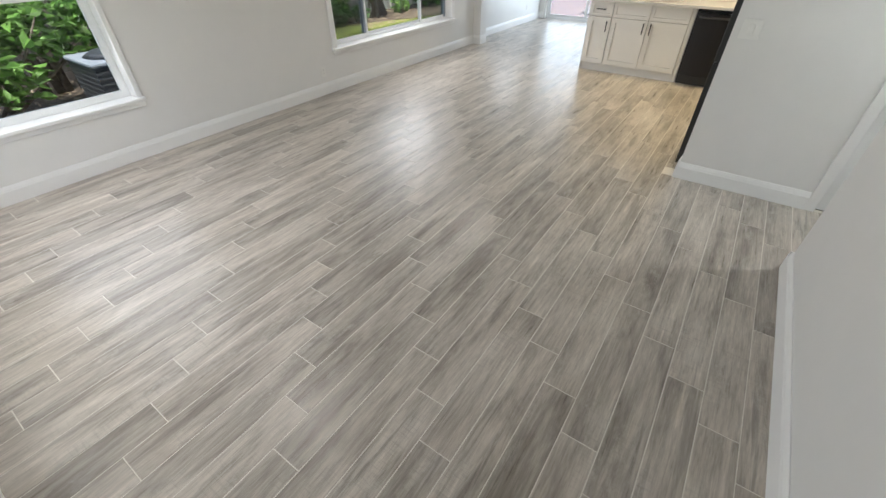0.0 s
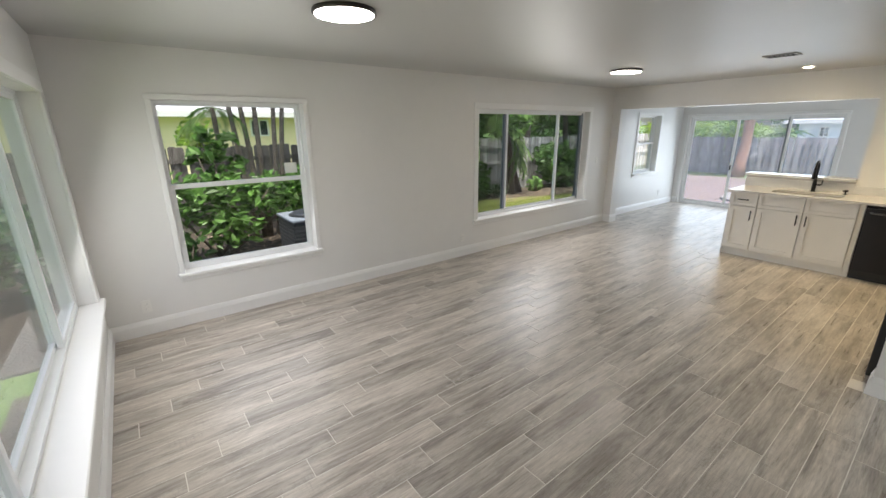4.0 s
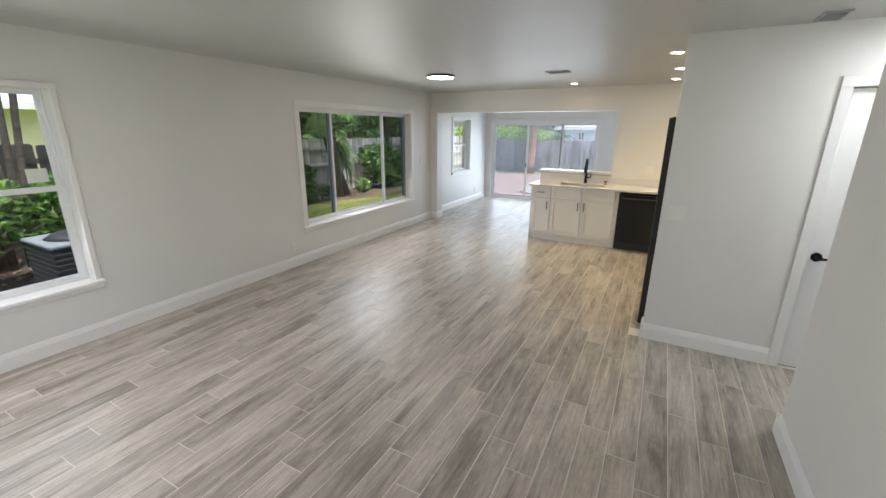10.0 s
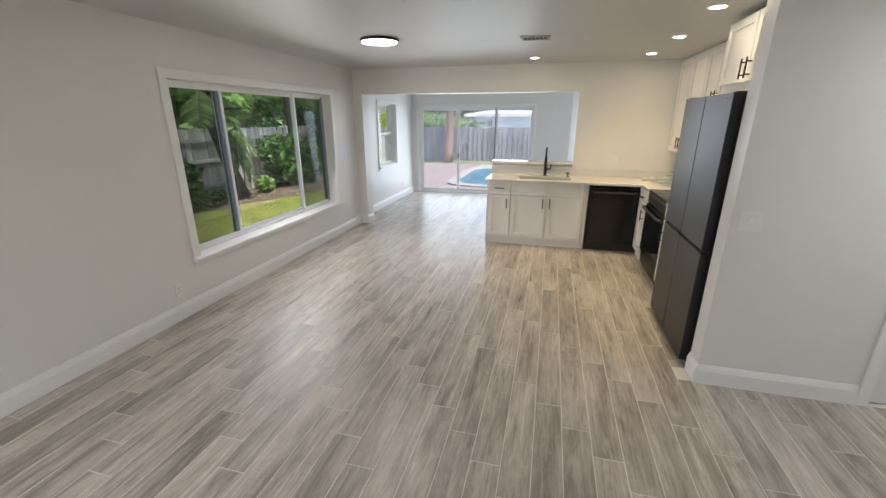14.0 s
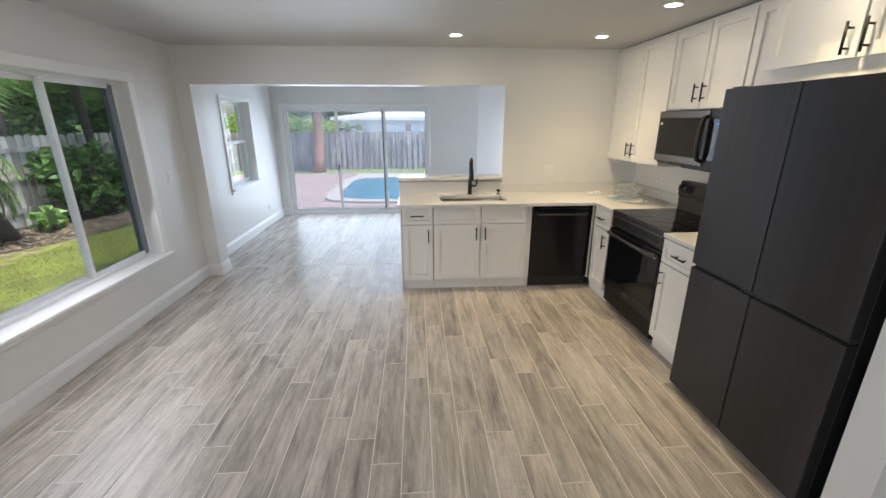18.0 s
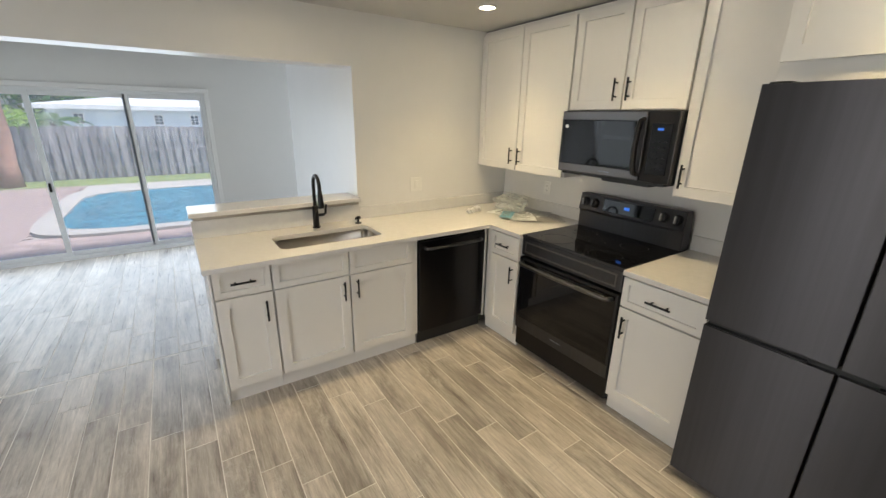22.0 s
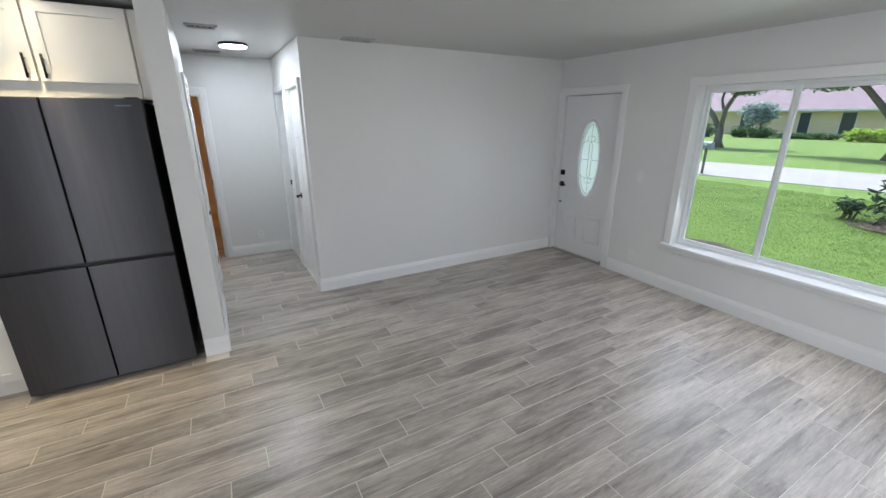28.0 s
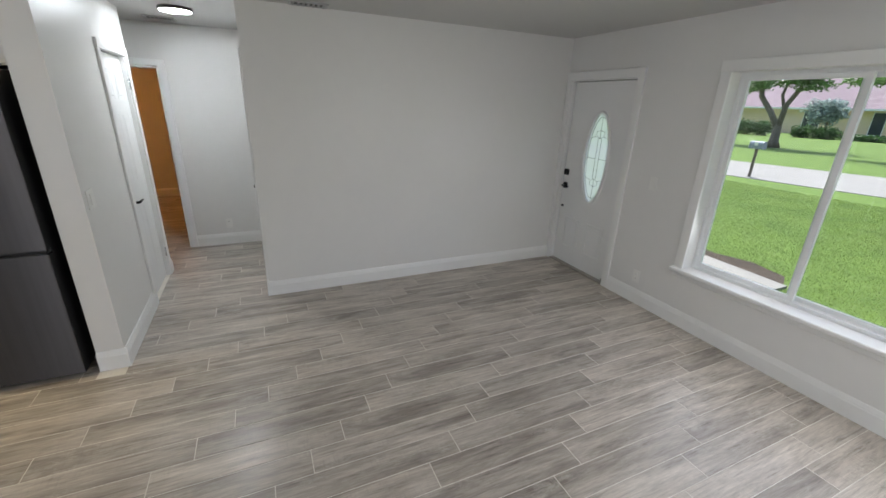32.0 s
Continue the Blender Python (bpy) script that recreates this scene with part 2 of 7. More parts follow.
ALU = material("white_aluminium", (0.80, 0.81, 0.81), 0.35, var=0.03, scale=3)
GREYALU = material("grey_aluminium", (0.20, 0.23, 0.27), 0.4, var=0.06, scale=4)
CABP = material("cabinet_lacquer", (0.80, 0.78, 0.74), 0.3, var=0.015, scale=2, bump=0.02, bscale=50)
GAP = material("dark_gap", (0.04, 0.04, 0.04), 0.8)
QUARTZ = material("white_quartz", (0.70, 0.685, 0.66), 0.18, var=0.03, scale=30)
HANDLE = material("steel_handle", (0.13, 0.128, 0.13), 0.28, metal=1.0, var=0.08, scale=5)
STEEL = material("brushed_steel", (0.42, 0.39, 0.35), 0.32, metal=1.0, var=0.12, scale=3, stretch=(1, 30, 1))
BLACKM = material("matte_black_metal", (0.012, 0.012, 0.013), 0.35, metal=0.6, var=0.1, scale=8)
# Upright tone bands: brushed grain plus reflection streaks put into the colour.
BSTEEL = material("black_stainless", (0.083, 0.082, 0.088), 0.36, metal=1.0, var=0.06, scale=2.5, stretch=(18, 18, 0.4))
BDARK = material("black_stainless_dark", (0.043, 0.042, 0.044), 0.30, metal=1.0, var=0.03, scale=2.5, stretch=(18, 18, 0.4))
for brushed in (BSTEEL, BDARK):
    bn = brushed.node_tree.nodes
    tangent = bn.new("ShaderNodeTangent")
    tangent.direction_type, tangent.axis = "RADIAL", "Z"
    bn["Principled BSDF"].inputs["Anisotropic"].default_value = 1.0
    bn["Principled BSDF"].inputs["Anisotropic Rotation"].default_value = 0.25
    brushed.node_tree.links.new(tangent.outputs[0], bn["Principled BSDF"].inputs["Tangent"])
STEELD = material("dark_steel_edge", (0.19, 0.18, 0.18), 0.30, metal=1.0, var=0.05, scale=4)
BGLASS = material("black_glass", (0.005, 0.005, 0.006), 0.05, spec=0.4, var=0.1, scale=5)
BPLAST = material("black_plastic", (0.015, 0.015, 0.016), 0.4, var=0.1, scale=8, bump=0.05)
WPLAST = material("white_plastic", (0.80, 0.79, 0.76), 0.3, var=0.02, scale=20)
VENTM = material("vent_enamel", (0.42, 0.42, 0.42), 0.45, var=0.05, scale=12)
VENTD = material("vent_duct", (0.09, 0.09, 0.09), 0.7, var=0.1, scale=8)
BRONZE = material("bronze_rim", (0.05, 0.045, 0.04), 0.35, metal=0.7, var=0.1, scale=10)
LAMP = material("lamp_diffuser", (0.9, 0.9, 0.88), 0.4, emit=((1.0, 0.98, 0.945), LED))
HALLLAMP = material("hall_lamp_diffuser", (0.9, 0.9, 0.88), 0.4, emit=((0.90, 0.97, 1.0), HALL))
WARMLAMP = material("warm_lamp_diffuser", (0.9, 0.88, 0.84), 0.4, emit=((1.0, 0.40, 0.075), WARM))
CANL = material("can_lens", (0.9, 0.9, 0.85), 0.4, emit=((1.0, 0.86, 0.60), CAN))
BLUELED = material("blue_display", (0.0, 0.02, 0.05), 0.3, emit=((0.04, 0.2, 0.9), 0.45))
CHROME = material("chrome", (0.7, 0.7, 0.7), 0.12, metal=1.0, var=0.03, scale=10)
GLASS = glass_material("window_glass", (0.96, 0.98, 0.97))
# Milky share paints the washed-out daylight haze into the sliding door's panes.
GLAREGLASS = glass_material("glare_door_glass", (0.93, 0.96, 1.0), 0.0, 0.16)
TINTED = glass_material("tinted_glass", (0.62, 0.66, 0.66))
BEVELG = glass_material("leaded_glass", (0.92, 0.95, 0.94), 0.25, 0.88)
RAWWOOD = material("raw_wood_jamb", (0.44, 0.29, 0.21), 0.6, scale=4, second=(0.34, 0.21, 0.15), bump=0.1, bscale=30, stretch=(8, 8, 0.6))
PAPER = material("leaflet_paper", (0.75, 0.76, 0.75), 0.6, var=0.25, scale=18)
BLUEPAPER = material("blue_print", (0.20, 0.45, 0.55), 0.5, var=0.3, scale=25)
WRAP = glass_material("clear_wrap", (0.95, 0.95, 0.95), 0.12, 0.6)
GREYPRINT = material("grey_print", (0.30, 0.29, 0.28), 0.6, var=0.2, scale=30)
GRASS = material("lawn", (0.135, 0.225, 0.04), 0.9, var=0.5, scale=3.0, bump=1.0, bscale=26, second=(0.08, 0.145, 0.025), bdist=0.02)
# Dark second tone puts dappled shade into the lawn's colour.
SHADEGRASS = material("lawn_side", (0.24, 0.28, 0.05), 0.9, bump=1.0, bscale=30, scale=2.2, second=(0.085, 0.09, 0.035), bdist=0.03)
DRYGRASS = material("lawn_back", (0.20, 0.25, 0.08), 0.9, bump=0.8, bscale=40, scale=1.5, second=(0.13, 0.17, 0.06))
BLADE = leaf_material("grass_blade", (0.25, 0.345, 0.095), 0.6, 0.9, (0.10, 0.18, 0.036), 0.5)
SIDEBLADE = leaf_material("side_grass_blade", (0.33, 0.38, 0.075), 0.7, 1.0, (0.15, 0.19, 0.04), 0.45)
SOIL = material("mulch", (0.085, 0.064, 0.05), 0.95, scale=9, second=(0.025, 0.019, 0.015), bump=1.0, bscale=35, bdist=0.02)
ROADM = material("road_concrete", (0.28, 0.275, 0.27), 0.9, var=0.08, scale=0.8, bump=0.3, bscale=30)
PAVE = material("clay_paver", (0.36, 0.275, 0.255), 0.85, var=0.16, scale=1.5, bump=0.4, bscale=40, rnd=0.18)
COPING = material("pool_coping", (0.37, 0.35, 0.325), 0.8, var=0.08, scale=5, bump=0.2)
WATER = material("pool_water", (0.055, 0.24, 0.33), 0.03, scale=2.2, second=(0.015, 0.12, 0.19), bump=1.0, bscale=9, bdist=0.06, stretch=(1, 1.8, 1))
# One fence, two colours: sunlight painted into the first, foliage shade into the second.
SUNFENCE = material("sunlit_weathered_fence", (0.74, 0.72, 0.70), 0.9, scale=1.2, second=(0.34, 0.31, 0.29), bump=0.6, bscale=12, stretch=(6, 6, 0.8), rnd=0.25)
SHADEFENCE = material("shaded_fence", (0.22, 0.195, 0.175), 0.9, scale=1.2, second=(0.075, 0.065, 0.058), bump=0.6, bscale=12, stretch=(6, 6, 0.8), rnd=0.25)
FENCEN = material("grey_fence", (0.44, 0.41, 0.43), 0.9, scale=3, second=(0.20, 0.18, 0.19), bump=0.6, bscale=12, stretch=(6, 6, 0.8), rnd=0.22)
BARK = material("bark", (0.21, 0.175, 0.145), 0.95, scale=5, second=(0.12, 0.1, 0.08), bump=1.0, bscale=14, stretch=(2, 2, 0.5), bdist=0.025)
PALMBARK = material("palm_trunk", (0.17, 0.145, 0.12), 0.95, scale=4, second=(0.08, 0.066, 0.054), bump=1.0, bscale=9, stretch=(0.6, 0.6, 5), bdist=0.02)
REDBARK = material("orange_trunk", (0.50, 0.29, 0.20), 0.9, scale=4, second=(0.33, 0.18, 0.13), bump=1.0, bscale=12, stretch=(1, 1, 3))
LEAF = leaf_material("leaf", (0.16, 0.30, 0.075), 0.35, 2.0, (0.075, 0.18, 0.036), 0.45)
LEAFD = leaf_material("leaf_dark", (0.075, 0.165, 0.045), 0.45, 2.0, (0.035, 0.09, 0.024), 0.35)
LEAFB = leaf_material("leaf_bluish", (0.15, 0.235, 0.125), 0.4, 2.0, (0.065, 0.115, 0.06), 0.4)
LEAFY = leaf_material("leaf_yellow", (0.42, 0.56, 0.10), 0.45, 2.0, (0.25, 0.40, 0.06), 0.5)
LEAFG = leaf_material("leaf_silver", (0.42, 0.50, 0.48), 0.6, 3.0, (0.26, 0.34, 0.33), 0.4)
FROND = leaf_material("palm_frond", (0.30, 0.42, 0.17), 0.33, 2.0, (0.15, 0.26, 0.075), 0.45)
VINE = leaf_material("vine_leaf", (0.32, 0.50, 0.17), 0.32, 2.0, (0.15, 0.30, 0.07), 0.45)
BROWNBARK = material("fibrous_palm_trunk", (0.10, 0.07, 0.052), 0.95, scale=6, second=(0.04, 0.03, 0.024), bump=1.0, bscale=16, stretch=(1, 1, 3), bdist=0.03)
LEAFR = leaf_material("leaf_reddish", (0.26, 0.17, 0.06), 0.5, 3.0, (0.09, 0.13, 0.03), 0.3)
LITTER = material("leaf_litter", (0.30, 0.23, 0.16), 0.8, var=0.4, scale=7)
GREYBARK = material("pale_bark", (0.46, 0.43, 0.40), 0.95, scale=5, second=(0.15, 0.135, 0.12), bump=1.0, bscale=14, stretch=(2, 2, 0.9), bdist=0.05)
YHOUSE = material("yellow_stucco", (0.93, 0.79, 0.52), 0.8, var=0.04, scale=1)
WROOF = material("white_roof", (0.52, 0.53, 0.55), 0.6, var=0.06, scale=1.5, stretch=(1, 8, 1))
BHOUSE = material("pale_blue_stucco", (0.70, 0.78, 0.84), 0.8, var=0.04, scale=1)
PROOF = material("mauve_roof", (0.215, 0.165, 0.195), 0.85, var=0.15, scale=1.5, bump=0.4, bscale=6)
CREAM = material("cream_stucco", (0.80, 0.62, 0.42), 0.8, var=0.05, scale=1)
DARKW = material("dark_window", (0.05, 0.06, 0.07), 0.15, var=0.2, scale=2)
ACM = material("ac_dark_metal", (0.035, 0.039, 0.048), 0.5, metal=0.2, var=0.15, scale=6)
ACT = material("ac_top_grey", (0.25, 0.28, 0.33), 0.5, metal=0.2, var=0.1, scale=6)


# ---- mesh helpers ----
def add_box(bm, x0, x1, y0, y1, z0, z1):
    m = Matrix.Translation(((x0 + x1) / 2, (y0 + y1) / 2, (z0 + z1) / 2)) @ Matrix.Diagonal((x1 - x0, y1 - y0, z1 - z0, 1))
    return bmesh.ops.create_cube(bm, size=1, matrix=m)["verts"]


def box(x0, x1, y0, y1, z0, z1, bevel=0.0, seg=1):
    bm = bmesh.new()
    add_box(bm, min(x0, x1), max(x0, x1), min(y0, y1), max(y0, y1), min(z0, z1), max(z0, z1))
    if bevel:
        bmesh.ops.bevel(bm, geom=bm.edges[:], offset=bevel, segments=seg, affect="EDGES", profile=0.6)
    return bm


def boxes(*dims):
    bm = bmesh.new()
    for d in dims:
        add_box(bm, *d)
    return bm


def add_tube(bm, points, radii, seg=10, caps=True):
    """A tube along points; radii: one, or one for each point."""
    pts = [Vector(p) for p in points]
    if not isinstance(radii, (list, tuple)):
        radii = [radii] * len(pts)
    rings, up = [], None
    for i, p in enumerate(pts):
        d = (pts[min(i + 1, len(pts) - 1)] - pts[max(i - 1, 0)]).normalized()
        if up is None:
            up = Vector((0, 0, 1)) if abs(d.z) < 0.9 else Vector((1, 0, 0))
        a = d.cross(up).normalized()
        up = a.cross(d).normalized()
        rings.append([bm.verts.new(p + radii[i] * (math.cos(2 * math.pi * k / seg) * a + math.sin(2 * math.pi * k / seg) * up)) for k in range(seg)])
    for r, s in zip(rings, rings[1:]):
        for k in range(seg):
            f = bm.faces.new((r[k], r[(k + 1) % seg], s[(k + 1) % seg], s[k]))
            f.smooth = True
    if caps:
        bm.faces.new(rings[0][::-1])
        bm.faces.new(rings[-1])
    return bm


def tube(points, radii, seg=10):
    bm = add_tube(bmesh.new(), points, radii, seg)
    bmesh.ops.recalc_face_normals(bm, faces=bm.faces[:])
    return bm


def disc(x, y, z0, z1, r, seg=40, r1=None, bevel=0.0):
    bm = tube([(x, y, z0), (x, y, z1)], [r, r if r1 is None else r1], seg)
    if bevel:
        rim = [e for e in bm.edges if len(e.link_faces) == 2 and any(len(f.verts) > 4 for f in e.link_faces)]
        bmesh.ops.bevel(bm, geom=rim, offset=bevel, segments=2, affect="EDGES")
    return bm


def mesh_of(name, bm, mat):
    me = bpy.data.meshes.new(name)
    bm.to_mesh(me)
    bm.free()
    me.materials.append(mat)
    return me


def thing(name, x, y, z, label, category, group="", kind=""):
    ob = new(name)
    ob.empty_display_size = 0.1
    ob.matrix_basis = pose(x, y, z)
    return tagged(ob, label, category, group, kind)


def part(name, bm, mat, parent=None, label="", at=None):
    """One mesh object, its shape given in world places (or placed by at), under a thing or a part."""
    ob = new(name, mesh_of(name, bm, mat) if isinstance(bm, bmesh.types.BMesh) else bm)
    if at is not None:
        ob.matrix_basis = at
    if parent is not None:
        ob.parent = parent
        if parent.parent is None:
            ob.matrix_parent_inverse = parent.matrix_basis.inverted()
    return tagged(ob, label)


def structure(name, bm, mat, label, category):
    return tagged(part(name, bm, mat), label, category, "", "structure")


def turned(bm, m):
    bm.transform(m)
    return bm


# ---- plan: walls' inner faces ----
XL, YF, XB, YO, YS, ZC = -4.205, -0.455, 0.645, 7.005, 10.146, 2.385
XK, XSL, ZS, G = 0.66, -4.33, 2.36, -0.15
HY0, HY1, HX, BX = 2.685, 3.592, 2.31, 5.42
T = 0.2


def wall_with_holes(axis, face, thick, a0, a1, z0, z1, holes):
    """Boxes of a wall that stands on axis ('x' or 'y') = face and reaches thick beyond it, from a0 to a1, with rectangular holes (a0, a1, z0, z1)."""
    bm = bmesh.new()
    cuts = sorted({a0, a1, *[h[0] for h in holes], *[h[1] for h in holes]})
    for p, q in zip(cuts, cuts[1:]):
        levels = [z0]
        for h in sorted([h for h in holes if h[0] <= p + 1e-6 and h[1] >= q - 1e-6], key=lambda h: h[2]):
            levels += [h[2], h[3]]
        levels.append(z1)
        for lo, hi in zip(levels[0::2], levels[1::2]):
            if hi - lo > 1e-4:
                f0, f1 = sorted((face, face + thick))
                if axis == "x":
                    add_box(bm, f0, f1, p, q, lo, hi)
                else:
                    add_box(bm, p, q, f0, f1, lo, hi)
    bmesh.ops.remove_doubles(bm, verts=bm.verts[:], dist=1e-5)
    inner = [f for f in bm.faces if any(g is not f and (g.calc_center_median() - f.calc_center_median()).length < 1e-5 for v in f.verts for g in v.link_faces)]
    bmesh.ops.delete(bm, geom=inner, context="FACES")
    return bm


W1 = (0.165, 1.395, 0.50, 1.985)
W2 = (3.74, 6.285, 0.49, 1.985)
FW = (-3.86, -1.06, 0.495, 1.99)
FD = (-0.262, 0.585, 0.0, 1.985)
WS = (8.21, 9.12, 0.795, 1.955)
SL = (-4.16, -1.60, 0.0, 1.93)

structure("wall_west", wall_with_holes("x", XL, -T, YF - T, YO, 0, ZC, [W1, W2]), WALL, "off-white painted living room wall with two windows", "wall")
structure("wall_front", wall_with_holes("y", YF, -T, XL, XB + T, 0, ZC, [FW, FD]), WALL, "off-white painted front wall with door and picture window", "wall")
structure("wall_blank", boxes((XB, XB + 0.12, YF, HY0, 0, ZC)), WALL, "plain off-white painted partition wall", "wall")
PIER = -0.133
HD1, HD2, HD3 = (0.80, 1.46, 0, 2.0), (1.64, 2.20, 0, 2.0), (0.81, 1.47, 0, 2.0)
structure("wall_hall_south", wall_with_holes("y", HY0, -0.12, XB + 0.12, HX, 0, ZC, [HD1, HD2]), WALL, "off-white hallway wall with white doors", "wall")
structure("wall_hall_north", wall_with_holes("y", HY1, 0.15, PIER, 1.60, 0, ZC, [HD3]), WALL, "off-white wall beside the fridge and hallway", "wall")
structure("wall_hall_end", wall_with_holes("x", HX, 0.12, HY0 - 0.12, 5.72, 0, ZC, [(3.487, 4.25, 0, 1.98)]), WALL, "off-white hallway end wall with open doorway", "wall")
structure("wall_hall_side", boxes((1.60, HX, 4.6, 4.72, 0, ZC), (1.48, 1.60, HY1 + 0.15, 4.72, 0, ZC)), WALL, "off-white walls closing the hallway", "wall")
structure("wall_bedroom", boxes((BX, BX + 0.12, 2.68, 5.72, 0, ZC), (HX + 0.12, BX, 2.68, 2.80, 0, ZC), (HX + 0.12, BX, 5.60, 5.72, 0, ZC)), WALL, "off-white walls of the warmly lit room past the hallway", "wall")
structure("wall_kitchen", boxes((XK, XK + T, HY1 + 0.15, YO, 0, ZC)), WALL, "cream-lit painted kitchen wall behind the cabinets", "wall")
OPX = -0.872
structure("wall_back", boxes((OPX, XK + T, YO, YO + T, 0, ZC), (XL, OPX, YO, YO + T, 2.03, ZC), (XL - T, -4.06, YO, YO + T, 0, 2.03), (XL - T, XL, YO, YO + T, 2.03, ZC)), WALL, "painted back wall with wide opening to the sunroom", "wall")
structure("wall_half", boxes((-1.992, OPX, YO, YO + 0.15, 0, 1.058)), WALL, "white half wall behind the kitchen peninsula", "wall")
structure("wall_sunroom_west", wall_with_holes("x", XSL, -T, YO + T, YS + T, 0, ZS, [WS]), WALL, "white sunroom wall with a small window", "wall")
structure("wall_sunroom_back", wall_with_holes("y", YS, T, XSL, 1.2, 0, ZS, [SL]), WALL, "white sunroom wall with a sliding door", "wall")
structure("wall_sunroom_east", boxes((OPX, OPX + 0.12, YO + T, 8.9, 0, ZS)), WALL, "white sunroom side wall ending in a corner", "wall")
# Unseen wall; its opening is added for the nook's fill lamp.
structure("wall_sunroom_nook", wall_with_holes("x", 1.0, 0.2, YO + T, YS, 0, ZS, [(9.0, 10.0, 0.45, 2.0)]), WALL, "unseen white wall closing the sunroom nook, opening added for the fill lamp", "wall")
structure("ceiling", boxes((XL - T, XK + T, YF - T, YO + T, ZC, ZC + 0.15), (XK + T, HX + 0.2, HY0 - 0.2, 5.0, ZC, ZC + 0.15), (HX + 0.2, BX + 0.12, HY0 - 0.2, 5.72, ZC, ZC + 0.15)), DIMCEIL, "smooth off-white painted ceiling, its shade put into a greyer colour", "ceiling")
structure("ceiling_sunroom", boxes((XSL - T, 1.2, YO + T, YS + T, ZS, ZS + 0.15)), DIMCEIL, "smooth white sunroom ceiling, its shade put into a greyer colour", "ceiling")
roof = structure("roof", boxes((XL - 0.6, HX + 4, YF - 0.9, YO + T, 2.62, 2.72), (XSL - 0.7, HX + 4, YO + T, YS + 0.7, 2.62, 2.72)), WROOF, "flat roof slab with white eaves", "roof")
structure("wall_east", boxes((HX + 3.3, HX + 3.5, YF, YS + T, 0, 2.6), (XB + 0.2, HX + 3.3, YF - T, YF, 0, 2.6)), CREAM, "plain outer wall of the house", "wall")


def profile_board(bm, p, q, inward, h, t):
    """A baseboard with a stepped, rounded top from p to q; inward: the way into the room."""
    p, q, n = Vector((*p, 0)), Vector((*q, 0)), Vector((*inward, 0))
    prof = [(0, 0), (t, 0), (t, h * 0.72), (t * 0.8, h * 0.78), (t * 0.8, h * 0.82), (t * 0.45, h * 0.95), (t * 0.3, h), (0, h)]
    a = [bm.verts.new(p + n * d + Vector((0, 0, z))) for d, z in prof]
    b = [bm.verts.new(q + n * d + Vector((0, 0, z))) for d, z in prof]
    for i in range(len(prof)):
        j = (i + 1) % len(prof)
        bm.faces.new((a[i], a[j], b[j], b[i]))
    bm.faces.new(a[::-1])
    bm.faces.new(b)


def baseboard(runs, label, h=0.135, t=0.018):
    bm = bmesh.new()
    for p, q, n in runs:
        profile_board(bm, p, q, n, h, t)
    bmesh.ops.recalc_face_normals(bm, faces=bm.faces[:])
    return structure("baseboard", bm, TRIM, label, "baseboard")


t = 0.018
baseboard([((XL, YF), (XL, YO), (1, 0))], "white baseboard with a stepped top along the window wall")
baseboard([((XL + t, YF), (-0.345, YF), (0, 1))], "white baseboard under the picture window")
baseboard([((XB, YF + 0.0), (XB, HY0), (-1, 0)), ((XB - t, HY0), (0.73, HY0), (0, 1))], "white baseboard along the plain wall")
baseboard([((PIER, HY1), (0.745, HY1), (0, -1)), ((PIER, HY1 - t), (PIER, HY1 + 0.15), (-1, 0)), ((1.535, HY1), (1.60, HY1), (0, -1))], "white baseboard round the wall end")
baseboard([((HX, 3.42), (HX, HY0), (-1, 0))], "white baseboard at the hallway end")
baseboard([((BX, 5.60), (BX, 2.80), (-1, 0))], "white baseboard in the room past the hallway")
baseboard([((XL + t, YO), (-4.06, YO), (0, -1)), ((-4.06, YO - t), (-4.06, YO + T), (1, 0))], "white baseboard round the pier")
baseboard([((XSL, YO + T), (XSL, YS), (1, 0)), ((XSL + t, YS), (-4.22, YS), (0, -1)), ((-1.54, YS), (1.0, YS), (0, -1))], "white baseboard in the sunroom")
baseboard([((-1.992, YO + 0.15), (-1.992, YO), (-1, 0)), ((-1.987, YO + 0.15), (OPX, YO + 0.15), (0, 1)), ((OPX, YO + T), (OPX, 8.9), (-1, 0))], "white baseboard along the half wall")


# ---- windows and doors ----
def frame_boxes(axis, face, depth, a0, a1, z0, z1, w):
    """One closed ring round a rectangle, w wide, from face to face + depth."""
    bm = bmesh.new()
    put = (lambda f, a, z: bm.verts.new((f, a, z))) if axis == "x" else (lambda f, a, z: bm.verts.new((a, f, z)))
    loops = []
    for f, k in ((face, 0), (face, w), (face + depth, w), (face + depth, 0)):
        loops.append([put(f, a, z) for a, z in ((a0 + k, z0 + k), (a1 - k, z0 + k), (a1 - k, z1 - k), (a0 + k, z1 - k))])
    for r, q in zip(loops, loops[1:] + loops[:1]):
        for k in range(4):
            bm.faces.new((r[k], r[(k + 1) % 4], q[(k + 1) % 4], q[k]))
    bmesh.ops.recalc_face_normals(bm, faces=bm.faces[:])
    bmesh.ops.bevel(bm, geom=bm.edges[:], offset=min(0.002, abs(depth) * 0.2, w * 0.2), segments=1, affect="EDGES")
    return bm


def slab(axis, f0, f1, a0, a1, z0, z1, bevel=0.0):
    return box(f0, f1, a0, a1, z0, z1, bevel) if axis == "x" else box(a0, a1, f0, f1, z0, z1, bevel)


